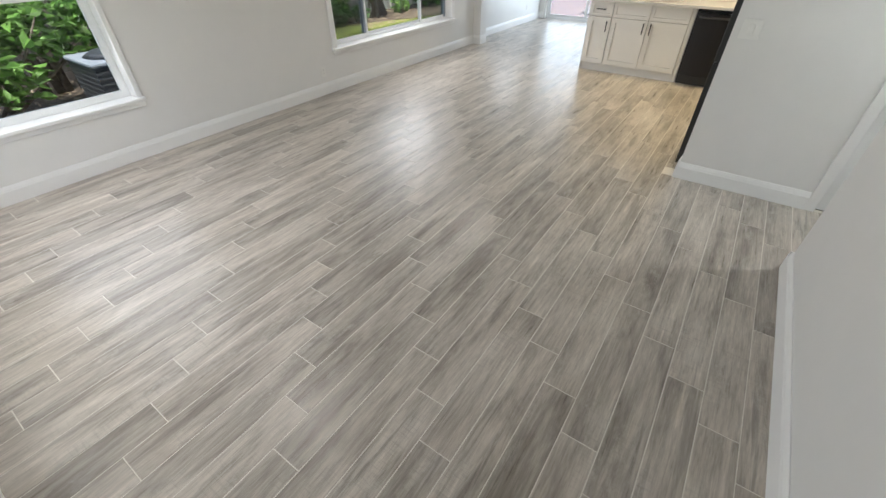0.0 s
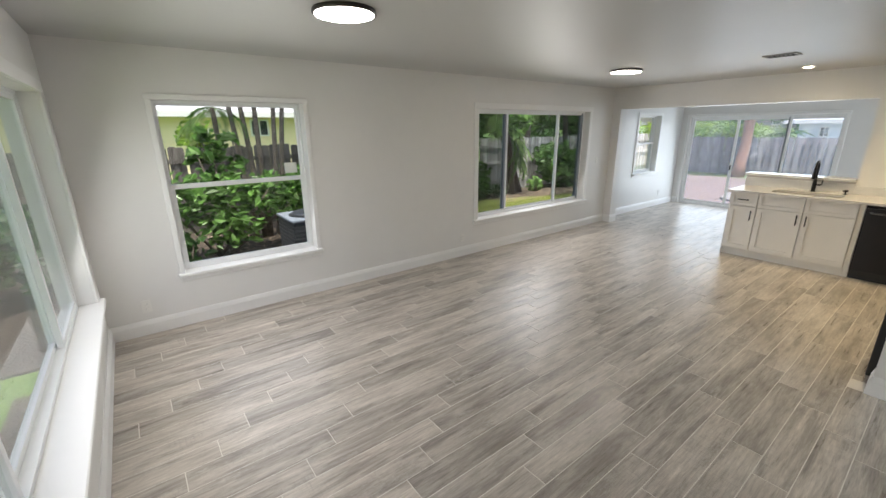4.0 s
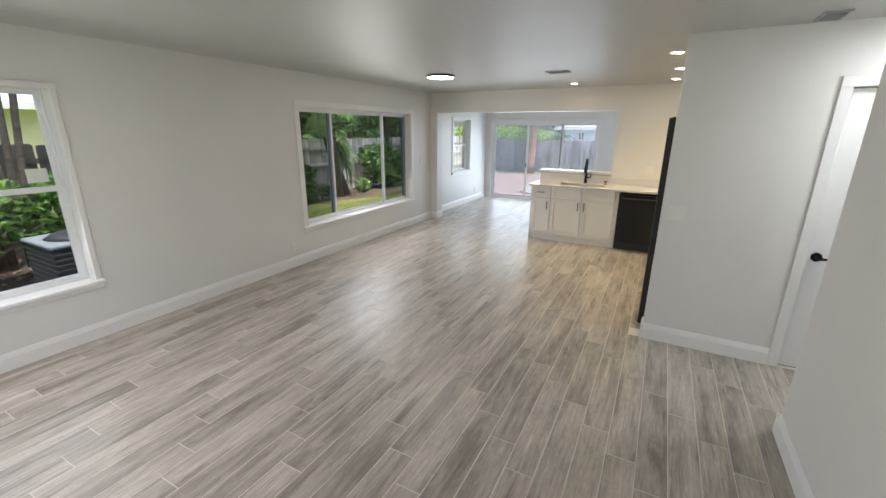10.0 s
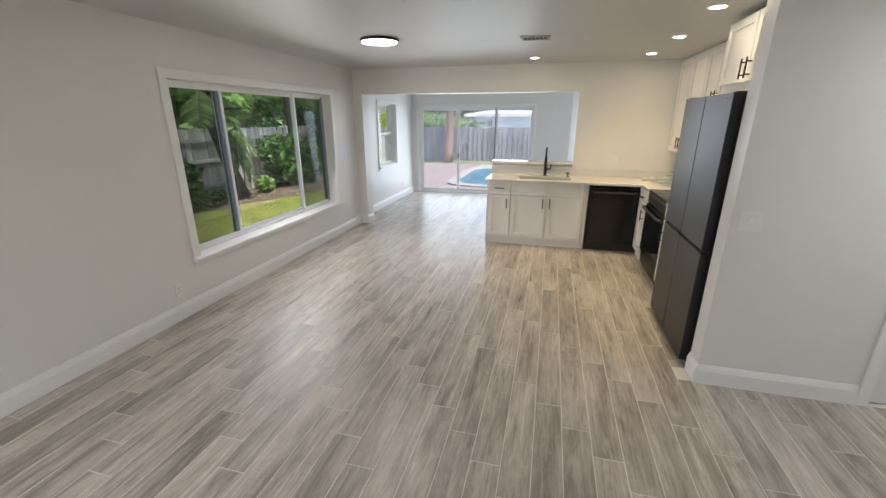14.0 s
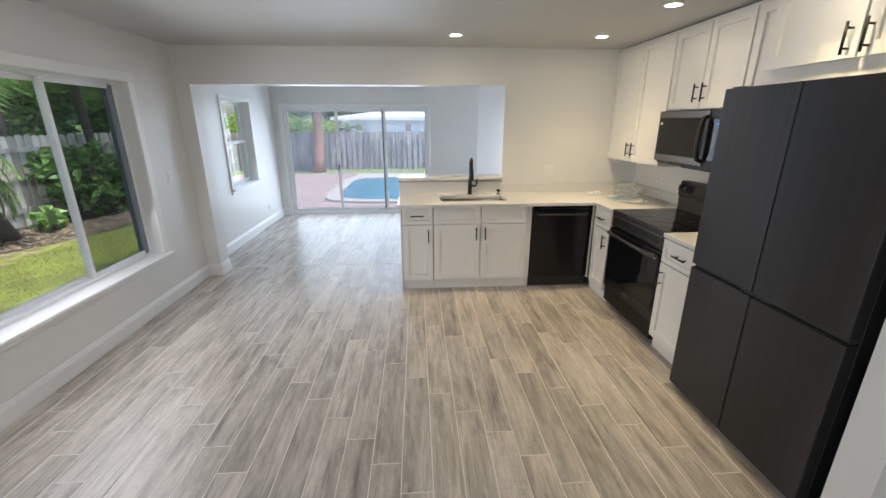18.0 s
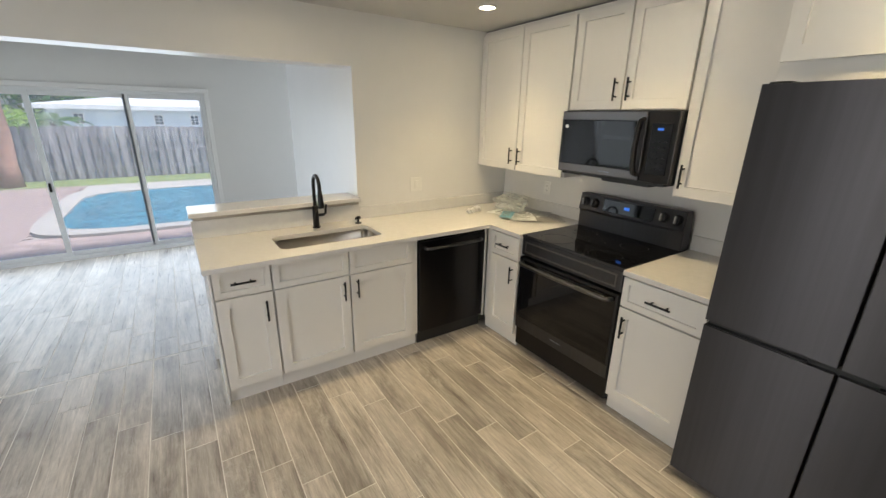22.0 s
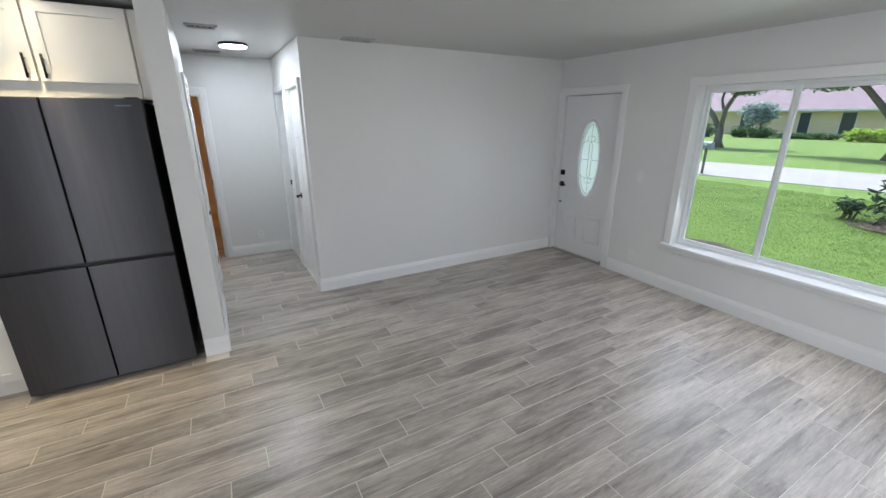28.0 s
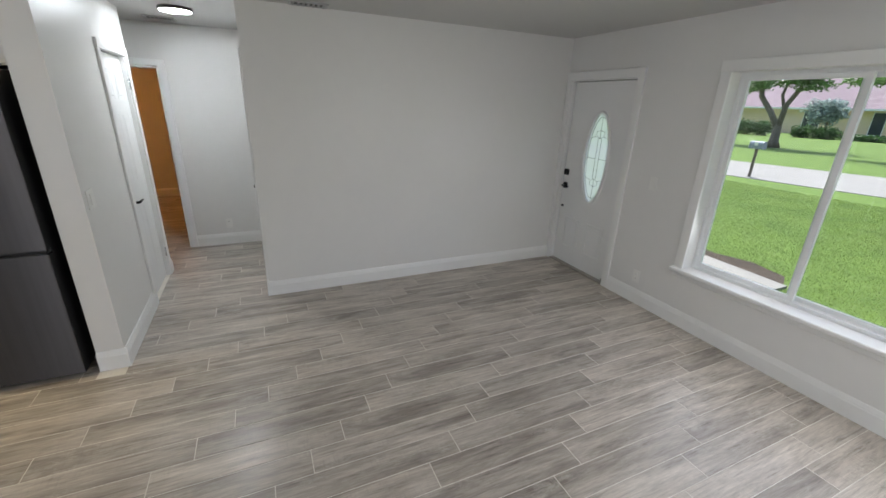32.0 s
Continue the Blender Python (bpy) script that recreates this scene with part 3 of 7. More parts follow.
def casing(win, axis, face, s, hole, w, sill):
    """Flat white casing round the hole on the room's side (s: the way into the room), with a projecting sill and apron."""
    a0, a1, z0, z1 = hole
    d = 0.018 * s
    part("casing_jamb", slab(axis, face, face + d, a0 - w, a0, z0 - (0.03 if sill else 0), z1, 0.003), TRIM, win)
    part("casing_jamb", slab(axis, face, face + d, a1, a1 + w, z0 - (0.03 if sill else 0), z1, 0.003), TRIM, win)
    part("casing_head", slab(axis, face, face + d * 1.25, a0 - w - 0.004, a1 + w + 0.004, z1, z1 + w, 0.003), TRIM, win)
    if sill:
        part("window_sill", slab(axis, face - 0.10 * s, face + 0.055 * s, a0 - w - 0.012, a1 + w + 0.012, z0 - 0.03, z0 + 0.002, 0.006), TRIM, win)
        part("apron", slab(axis, face, face + d, a0 - w, a1 + w, z0 - 0.075, z0 - 0.03, 0.004), TRIM, win)


def pane(axis, at, a0, a1, z0, z1, mat, parent):
    p = part("pane", slab(axis, at - 0.003, at + 0.003, a0, a1, z0, z1), mat, parent)
    p.visible_shadow = False
    return p


def single_hung(name, axis, face, s, hole, label, w=0.065):
    a0, a1, z0, z1 = hole
    win = thing(name, face if axis == "x" else (a0 + a1) / 2, (a0 + a1) / 2 if axis == "x" else face, z0, label, "window", kind="structure")
    casing(win, axis, face, s, hole, w, True)
    back = face - 0.10 * s
    part("window_frame", frame_boxes(axis, back, -0.08 * s, a0, a1, z0, z1, 0.014), ALU, win)
    zm = z0 + (z1 - z0) * 0.51
    low = part("lower_sash", frame_boxes(axis, back - 0.005 * s, -0.03 * s, a0 + 0.012, a1 - 0.012, z0 + 0.012, zm + 0.025, 0.042), ALU, win)
    pane(axis, back - 0.02 * s, a0 + 0.03, a1 - 0.03, z0 + 0.03, zm, GLASS, low)
    part("sash_latch", slab(axis, back + 0.012 * s, back - 0.004 * s, (a0 + a1) / 2 - 0.03, (a0 + a1) / 2 + 0.03, zm + 0.005, zm + 0.018, 0.002), ALU, low)
    top = part("upper_sash", frame_boxes(axis, back - 0.04 * s, -0.03 * s, a0 + 0.012, a1 - 0.012, zm - 0.02, z1 - 0.012, 0.026), ALU, win)
    pane(axis, back - 0.055 * s, a0 + 0.022, a1 - 0.022, zm, z1 - 0.022, GLASS, top)
    return win


win1 = single_hung("window_1", "x", XL, 1, W1, "white single-hung window with a wide sill over the garden", 0.042)
part("sticker", box(-4.3635, -4.3625, 1.20, 1.325, 1.31, 1.415), WPLAST, win1, "white maker's sticker on the glass")
single_hung("window_3", "x", XSL, 1, WS, "narrow white single-hung window in the sunroom", 0.05)


def slider_window(name, axis, face, s, hole, splits, label, tints, w=0.075, dark_end=False):
    a0, a1, z0, z1 = hole
    win = thing(name, face if axis == "x" else (a0 + a1) / 2, (a0 + a1) / 2 if axis == "x" else face, z0, label, "window", kind="structure")
    casing(win, axis, face, s, hole, w, True)
    back = face - 0.10 * s
    part("window_frame", frame_boxes(axis, back, -0.09 * s, a0, a1, z0, z1, 0.025), ALU, win)
    cuts = [a0 + 0.022, *splits, a1 - 0.022]
    for i, (p, q) in enumerate(zip(cuts, cuts[1:])):
        off = -0.045 * s if i == 1 else -0.008 * s
        lap = 0.03
        sash = part("sash", frame_boxes(axis, back + off, -0.03 * s, p - (lap if i else 0), q + (lap if i < len(cuts) - 2 else 0), z0 + 0.022, z1 - 0.022, 0.034), ALU, win)
        pane(axis, back + off - 0.015 * s, p + 0.01, q - 0.01, z0 + 0.045, z1 - 0.045, tints[i], sash)
    if dark_end:
        part("meeting_stile", slab(axis, back - 0.010 * s, back - 0.05 * s, splits[0] - 0.045, splits[0] - 0.012, z0 + 0.022, z1 - 0.022, 0.003), GREYALU, win, "slate grey aluminium stile")
        part("end_stile", slab(axis, back - 0.006 * s, back - 0.06 * s, a1 - 0.075, a1 - 0.022, z0 + 0.022, z1 - 0.022, 0.003), GREYALU, win, "slate grey aluminium stile")
    return win


slider_window("window_2", "x", XL, 1, W2, (4.40, 5.62), "wide white three-pane sliding window over the side lawn", (TINTED, GLASS, TINTED), dark_end=True)
slider_window("window_4", "y", YF, 1, FW, (-3.10, -1.75), "wide white three-pane picture window over the front lawn", (GLASS, GLASS, GLASS))


def sliding_door():
    a0, a1, z0, z1 = SL
    d = thing("door_2", (a0 + a1) / 2, YS, 0, "white aluminium three-panel sliding glass door, closed", "door", kind="structure")
    casing(d, "y", YS, -1, SL, 0.05, False)
    part("door_frame", frame_boxes("y", YS + 0.05, 0.12, a0, a1, z0, z1, 0.03), ALU, d)
    part("track", box(a0 + 0.03, a1 - 0.03, YS + 0.05, YS + 0.17, 0.03, 0.045, 0.003), ALU, d)
    cuts = (a0 + 0.03, -3.245, -2.395, a1 - 0.03)
    for i in range(3):
        y = YS + 0.07 + 0.03 * i
        sash = part("door_panel", frame_boxes("y", y, 0.028, cuts[i] - (0.03 if i else 0), cuts[i + 1] + 0.03, 0.045, z1 - 0.03, 0.05), ALU, d)
        pane("y", y + 0.014, cuts[i] + 0.015, cuts[i + 1] - 0.015, 0.09, z1 - 0.075, GLAREGLASS, sash)
    part("interlock", box(cuts[2] - 0.035, cuts[2] - 0.005, YS + 0.1, YS + 0.128, 0.05, z1 - 0.03, 0.003), GREYALU, d, "slate grey interlock stile")
    part("pull", box(cuts[0] + 0.01, cuts[0] + 0.03, YS + 0.03, YS + 0.07, 0.85, 1.08, 0.006), ALU, d)
    part("latch", box(cuts[1] - 0.01, cuts[1] + 0.01, YS + 0.045, YS + 0.07, 0.82, 0.92, 0.004), BLACKM, d, "black latch")
    return d


sliding_door()


def lever(parent, x, y, z, s, to):
    """A black lever handle on a face that looks along s in y; to: the way that the lever points in x."""
    part("door_handle", tube([(x, y, z), (x, y + 0.05 * s, z), (x + 0.02 * to, y + 0.056 * s, z), (x + 0.11 * to, y + 0.056 * s, z)], [0.011, 0.011, 0.010, 0.008], 10), BLACKM, parent, "matte black lever handle")
    part("rosette", tube([(x, y, z), (x, y + 0.009 * s, z)], 0.032, 20), BLACKM, parent)


def panel_door(name, x0, x1, y, s, z1, label, latch, arched=True, deadbolt=False, jamb=None):
    """A white moulded door in a wall along x; its face at y, seen from the side s; latch: the x side of the lever."""
    d = thing(name, (x0 + x1) / 2, y, 0, label, "door", kind="structure")
    wd = 0.065
    for a, b in ((x0 - wd, x0), (x1, x1 + wd)):
        part("casing_jamb", box(a, b, y, y + 0.018 * s, 0, z1, 0.003), TRIM, d)
    part("casing_head", box(x0 - wd, x1 + wd, y, y + 0.02 * s, z1, z1 + wd, 0.003), TRIM, d)
    back = y - 0.03 * s
    part("door_leaf", box(x0 + 0.007, x1 - 0.007, back, back - 0.035 * s, 0.008, z1 - 0.007, 0.002), DOORP, d)
    # Dark ring paints the shade between leaf and jamb.
    part("painted_gap_shade", frame_boxes("y", back - 0.008 * s, -0.02 * s, x0 + 0.0035, x1 - 0.0035, 0.0, z1 - 0.0035, 0.006), GAP, d)
    part("door_stop", frame_boxes("y", y - 0.0 * s, -0.12 * s, x0 - 0.001, x1 + 0.001, -0.02, z1 + 0.001, 0.003), TRIM, d)
    w = x1 - x0
    cols = [(x0 + 0.11, x0 + w / 2 - 0.05), (x0 + w / 2 + 0.05, x1 - 0.11)]
    rows = [(0.22, 0.80), (1.02, 1.55), (1.66, 1.88)] if arched else [(0.22, 0.62)]
    for a, b in cols:
        for lo, hi in rows:
            bm = bmesh.new()
            ring = [(a, lo), (b, lo), (b, hi), (a, hi)]
            outer = [bm.verts.new((p, back + 0.0015 * s, q)) for p, q in ring]
            mid = [bm.verts.new((p + (0.016 if p == a else -0.016), back - 0.007 * s, q + (0.016 if q == lo else -0.016))) for p, q in ring]
            inn = [bm.verts.new((p + (0.034 if p == a else -0.034), back + 0.004 * s, q + (0.034 if q == lo else -0.034))) for p, q in ring]
            for r1, r2 in ((outer, mid), (mid, inn)):
                for k in range(4):
                    bm.faces.new((r1[k], r1[(k + 1) % 4], r2[(k + 1) % 4], r2[k]))
            bm.faces.new(inn)
            bmesh.ops.recalc_face_normals(bm, faces=bm.faces[:])
            part("door_panel", bm, DOORP, d)
    lx = x0 + 0.06 if latch < 0 else x1 - 0.06
    lever(d, lx, back, 0.88, s, -latch)
    if deadbolt:
        part("deadbolt", tube([(lx, back, 1.02), (lx, back + 0.022 * s, 1.02)], 0.028, 18), BLACKM, d, "matte black deadbolt")
    hx = x1 + 0.0 if latch < 0 else x0 - 0.0
    for hz in (0.25, 1.78):
        part("hinge", tube([(hx, y + 0.004 * s, hz - 0.045), (hx, y + 0.004 * s, hz + 0.045)], 0.008, 8), CHROME, d, "satin steel hinge")
    return d


panel_door("door_3", HD1[0], HD1[1], HY0, 1, 2.0, "white moulded panel door with black lever, closed, in the hallway", 1)
d4 = thing("door_4", 1.92, HY0, 0, "open doorway with a white jamb, raw wood stop and black strike plate in the hallway", "doorway", kind="structure")
for a, b in ((HD2[0] - 0.065, HD2[0]), (HD2[1], HD2[1] + 0.065)):
    part("casing_jamb", box(a, b, HY0, HY0 + 0.018, 0, 2.0, 0.003), TRIM, d4)
part("casing_head", box(HD2[0] - 0.065, HD2[1] + 0.065, HY0, HY0 + 0.02, 2.0, 2.065, 0.003), TRIM, d4)
part("jamb", box(HD2[0], HD2[0] + 0.012, HY0 - 0.119, HY0 - 0.001, 0, 1.988, 0.002), TRIM, d4)
far_jamb = part("jamb", box(HD2[1] - 0.012, HD2[1], HY0 - 0.119, HY0 - 0.001, 0, 1.988, 0.002), TRIM, d4)
part("door_stop", box(HD2[1] - 0.026, HD2[1] - 0.012, HY0 - 0.119, HY0 - 0.085, 0, 1.986, 0.002), RAWWOOD, d4, "unpainted pinkish wood stop")
part("jamb_head", box(HD2[0], HD2[1], HY0 - 0.119, HY0 - 0.001, 1.988, 2.0, 0.002), TRIM, d4)
part("strike_plate", box(HD2[1] - 0.016, HD2[1] - 0.011, HY0 - 0.08, HY0 - 0.05, 0.895, 0.955, 0.002), BLACKM, far_jamb, "matte black strike plate")
panel_door("door_5", HD3[0], HD3[1], HY1, -1, 2.0, "white moulded panel door with black lever beside the kitchen wall", -1)
d6 = thing("door_6", HX, 3.9, 0, "open doorway with white casing into a warmly lit room", "door", kind="structure")
part("casing_jamb", box(HX - 0.018, HX, 3.422, 3.487, 0, 1.98, 0.003), TRIM, d6)
part("casing_jamb", box(HX - 0.018, HX, 4.25, 4.315, 0, 1.98, 0.003), TRIM, d6)
part("casing_head", box(HX - 0.02, HX, 3.422, 4.315, 1.98, 2.045, 0.003), TRIM, d6)
jamb = part("jamb", box(HX - 0.001, HX + 0.121, 3.4875, 3.510, 0.0, 1.98, 0.002), TRIM, d6)
part("stop", box(HX + 0.07, HX + 0.105, 3.510, 3.522, 0.0, 1.957, 0.002), TRIM, jamb)
part("strike_plate", box(HX + 0.03, HX + 0.066, 3.5095, 3.516, 0.935, 0.995, 0.002), BLACKM, jamb, "matte black strike plate")
part("jamb", box(HX - 0.001, HX + 0.121, 4.227, 4.2495, 0.0, 1.98, 0.002), TRIM, d6)
part("jamb_head", box(HX - 0.001, HX + 0.121, 3.510, 4.227, 1.957, 1.9795, 0.002), TRIM, d6)


def front_door():
    x0, x1, _, z1 = FD
    d = thing("door_1", (x0 + x1) / 2, YF, 0, "white front door with an oval leaded glass light, closed", "door", kind="structure")
    wd = 0.075
    part("casing_jamb", box(x0 - wd, x0, YF, YF + 0.02, 0, z1, 0.003), TRIM, d)
    part("casing_jamb", box(x1, XB - 0.001, YF, YF + 0.02, 0, z1, 0.003), TRIM, d)
    part("casing_head", box(x0 - wd, XB - 0.001, YF, YF + 0.022, z1, z1 + wd, 0.003), TRIM, d)
    part("door_jamb", frame_boxes("y", YF, -0.15, x0 - 0.001, x1 + 0.001, -0.03, z1 + 0.001, 0.012), TRIM, d)
    yb = YF - 0.04
    cx, cz, rx, rz = 0.135, 1.23, 0.165, 0.455
    bm = bmesh.new()
    n = 48
    zc0, zc1 = 0.01, z1 - 0.018
    for y, flip in ((yb, 1), (yb - 0.045, -1)):
        inner = [bm.verts.new((cx + rx * math.cos(2 * math.pi * k / n), y, cz + rz * math.sin(2 * math.pi * k / n))) for k in range(n)]
        outer = []
        for k in range(n):
            a = 2 * math.pi * (k + 0.0) / n
            c, s_ = math.cos(a), math.sin(a)
            hx0, hx1, hz0, hz1 = x0 + 0.018 - cx, x1 - 0.018 - cx, zc0 - cz, zc1 - cz
            f = min((hx1 / c if c > 1e-6 else hx0 / c if c < -1e-6 else 9), (hz1 / s_ if s_ > 1e-6 else hz0 / s_ if s_ < -1e-6 else 9))
            outer.append(bm.verts.new((cx + f * c, y, cz + f * s_)))
        for k in range(n):
            j = (k + 1) % n
            bm.faces.new((inner[k], inner[j], outer[j], outer[k]))
        for px, pz in ((x0 + 0.018, zc0), (x1 - 0.018, zc0), (x1 - 0.018, zc1), (x0 + 0.018, zc1)):
            v = bm.verts.new((px, y, pz))
            best = sorted(range(n), key=lambda k: (outer[k].co - v.co).length)[:2]
            k = min(best) if abs(best[0] - best[1]) == 1 else max(best)
            bm.faces.new((outer[k], outer[(k + 1) % n], v))
    bmesh.ops.recalc_face_normals(bm, faces=bm.faces[:])
    leaf = part("door_leaf", bm, DOORP, d)
    # Dark ring added behind the leaf to shut out daylight and blacken the gap.
    part("gap_screen", frame_boxes("y", yb - 0.046, -0.01, x0 + 0.002, x1 - 0.002, -0.01, z1 - 0.002, 0.03), GAP, d)
    ring = [(cx + rx * math.cos(2 * math.pi * k / n), yb + 0.004, cz + rz * math.sin(2 * math.pi * k / n)) for k in range(n + 1)]
    part("oval_moulding", tube(ring, 0.016, 8), DOORP, d)
    g = bmesh.new()
    bmesh.ops.create_circle(g, cap_ends=True, segments=n, radius=1.0, matrix=Matrix.Translation((cx, yb - 0.022, cz)) @ Matrix.Diagonal((rx, 1, rz, 1)) @ Matrix.Rotation(math.pi / 2, 4, "X"))
    oval = part("oval_glass", g, BEVELG, d, "oval bevelled leaded glass")
    oval.visible_shadow = False

    def came(points, r=0.003):
        part("lead_came", tube([(cx + u, yb - 0.018, cz + v) for u, v in points], r, 6), CHROME, oval)

    inner = [(0.82 * rx * math.cos(2 * math.pi * k / 40), 0.9 * rz * math.sin(2 * math.pi * k / 40)) for k in range(41)]
    came(inner)
    for s_ in (-1, 1):
        came([(0.022 * s_, -0.2), (0.022 * s_, 0.2)])
        came([(0, 0.2 * s_), (0, 0.41 * s_)])
        for u in (-1, 1):
            came([(0, 0.2 * s_), (0.055 * u, 0.235 * s_), (0.05 * u, 0.27 * s_), (0, 0.28 * s_)])
            came([(0.05 * u, 0.22 * s_), (0.125 * u, 0.2 * s_)])
    came([(-0.135, 0.0), (-0.022, 0.0)])
    came([(0.022, 0.0), (0.135, 0.0)])
    for a, b in ((x0 + 0.13, x0 + 0.37), (x1 - 0.37, x1 - 0.13)):
        part("raised_panel", box(a + 0.03, b - 0.03, yb - 0.004, yb + 0.008, 0.23, 0.52, 0.007), DOORP, d)
        part("panel_moulding", frame_boxes("y", yb - 0.002, 0.011, a, b, 0.2, 0.55, 0.018), DOORP, d)
    lx = x1 - 0.065
    part("deadbolt", box(lx - 0.032, lx + 0.032, yb, yb + 0.025, 1.01, 1.075, 0.006), BLACKM, d, "square matte black deadbolt")
    part("rosette", box(lx - 0.032, lx + 0.032, yb, yb + 0.012, 0.86, 0.925, 0.004), BLACKM, d)
    part("door_handle", tube([(lx, yb, 0.893), (lx, yb + 0.05, 0.893), (lx - 0.02, yb + 0.056, 0.893), (lx - 0.1, yb + 0.056, 0.893)], [0.011, 0.011, 0.01, 0.008], 10), BLACKM, d, "matte black lever handle")
    part("door_stopper", tube([(lx, yb, 0.66), (lx, yb + 0.02, 0.66)], 0.012, 12), BLACKM, d)
    part("threshold", box(x0, x1, YF - T, YF + 0.01, -0.001, 0.016, 0.004), STEEL, d, "metal threshold")
    return d


front_door()

# ---- kitchen ----
def shaker(x0, x1, z0, z1, m, rail=0.057, thick=0.019):
    """A shaker front, frame and sunk panel in one, on the plane y = 0 and proud of it towards -y, moved by m."""
    bm = bmesh.new()
    loops = []
    for y, k in ((0, 0), (-thick + 0.0015, 0), (-thick, 0.0015), (-thick, rail), (-thick + 0.0145, rail + 0.0012)):
        loops.append([bm.verts.new((x, y, z)) for x, z in ((x0 + k, z0 + k), (x1 - k, z0 + k), (x1 - k, z1 - k), (x0 + k, z1 - k))])
    for r, q in zip(loops, loops[1:]):
        for k in range(4):
            bm.faces.new((r[k], r[(k + 1) % 4], q[(k + 1) % 4], q[k]))
    bm.faces.new(loops[0][::-1])
    bm.faces.new(loops[-1])
    bmesh.ops.recalc_face_normals(bm, faces=bm.faces[:])
    return turned(bm, m)


def bar_pull(x, z, vertical, m, length=0.13):
    """A round bar pull on two posts, in front of y = -0.019."""
    bm, h = bmesh.new(), length / 2
    e = (lambda k: (x, z + k)) if vertical else (lambda k: (x + k, z))
    a, b = e(-h), e(h)
    add_tube(bm, [(a[0], -0.052, a[1]), (b[0], -0.052, b[1])], 0.006, 10)
    for k in (-h * 0.62, h * 0.62):
        p = e(k)
        add_tube(bm, [(p[0], -0.019, p[1]), (p[0], -0.052, p[1])], 0.005, 8)
    bmesh.ops.recalc_face_normals(bm, faces=bm.faces[:])
    return turned(bm, m)


def cabinet(name, m, width, z0, z1, depth, fronts, label, group, toe=0.0, top=None):
    """A cabinet whose front lies on the local plane y = 0. fronts: (x0, x1, z0, z1, kind, pull x, pull z, upright)."""
    base = m @ Vector((width / 2, depth / 2, z0 if not toe else 0))
    c = thing(name, *base, label, "cabinet", group)
    part("body", turned(box(0.001, width - 0.001, 0.012, depth, z0, top or z1, 0.001), m), CABP, c)
    if top:
        part("front_rail", turned(box(0.001, width - 0.001, 0.0, 0.03, top, z1, 0.001), m), CABP, c)
    if toe:
        part("toe_kick", turned(box(0, width, 0.027, 0.045, 0.0, z0 + 0.002), m), CABP, c)
    for x0, x1, a, b, kind, px, pz, up in fronts:
        f = part(kind, shaker(x0 + 0.0045, x1 - 0.0045, a + 0.001, b - 0.001, m, 0.057 if b - a > 0.25 else 0.036), CABP, c)
        if px is not None:
            part("handle", bar_pull(px, pz, up, m), BLACKM, f, "matte black bar pull")
    return c


ZT, ZTOP = 0.10, 0.88
PY = 6.42
mp = pose(-1.975, PY, 0)
BASE, UPPER = "kitchen base cabinets", "kitchen wall cabinets"
cabinet("base_cabinet", mp, 0.31, ZT, ZTOP, 0.56, [(0, 0.31, 0.70, 0.872, "drawer_front", 0.155, 0.787, False), (0, 0.31, 0.108, 0.692, "door", 0.262, 0.585, True)],
        "narrow white shaker base cabinet ending the peninsula", BASE, 0.1)
cabinet("sink_cabinet", mp @ pose(0.312, 0, 0), 0.945, ZT, ZTOP, 0.56, [(0, 0.472, 0.70, 0.872, "drawer_front", None, 0, 0), (0.474, 0.945, 0.70, 0.872, "drawer_front", None, 0, 0),
        (0, 0.472, 0.108, 0.692, "door", 0.427, 0.60, True), (0.474, 0.945, 0.108, 0.692, "door", 0.518, 0.60, True)], "white two-door shaker sink cabinet with false drawer fronts", BASE, 0.1, top=0.69)
fill = thing("filler_panel", -0.695, PY, 0, "plain white filler strip beside the dishwasher", "panel")
part("panel", box(-0.717, -0.672, PY - 0.004, PY + 0.3, 0.10, ZTOP, 0.001), CABP, fill)
part("toe_kick", box(-0.717, -0.672, PY + 0.027, PY + 0.045, 0, 0.10), CABP, fill)
end = thing("end_panel", -1.982, 6.7, 0, "plain white panel closing the end of the peninsula", "panel")
part("panel", box(-1.989, -1.9765, PY - 0.004, 7.003, 0.0, ZTOP, 0.001), CABP, end)

mr = pose(-0.045, 6.39, 0, 0, 0, -90)
cabinet("corner_cabinet", mr, 0.385, ZT, ZTOP, 0.69, [(0.075, 0.383, 0.70, 0.872, "drawer_front", 0.23, 0.787, False), (0.075, 0.383, 0.108, 0.692, "door", 0.335, 0.585, True)],
        "white shaker base cabinet in the kitchen corner beside the range", BASE, 0.1)
cabinet("base_cabinet", pose(-0.045, 5.188, 0, 0, 0, -90), 0.452, ZT, ZTOP, 0.69, [(0.002, 0.45, 0.70, 0.872, "drawer_front", 0.225, 0.787, False), (0.002, 0.45, 0.108, 0.692, "door", 0.05, 0.585, True)],
        "white shaker base cabinet between range and fridge", BASE, 0.1)

mu = lambda y: pose(0.33, y, 0, 0, 0, -90)
cabinet("wall_cabinet", mu(7.0), 0.988, 1.283, 2.352, 0.328, [(0.002, 0.493, 1.285, 2.35, "door", 0.447, 1.40, True), (0.495, 0.986, 1.285, 2.35, "door", 0.541, 1.40, True)],
        "tall white two-door shaker wall cabinet in the corner", UPPER)
cabinet("wall_cabinet", mu(6.01), 0.80, 1.752, 2.352, 0.328, [(0.002, 0.399, 1.754, 2.35, "door", 0.356, 1.87, True), (0.401, 0.798, 1.754, 2.35, "door", 0.444, 1.87, True)],
        "short white two-door shaker cabinet above the microwave", UPPER)
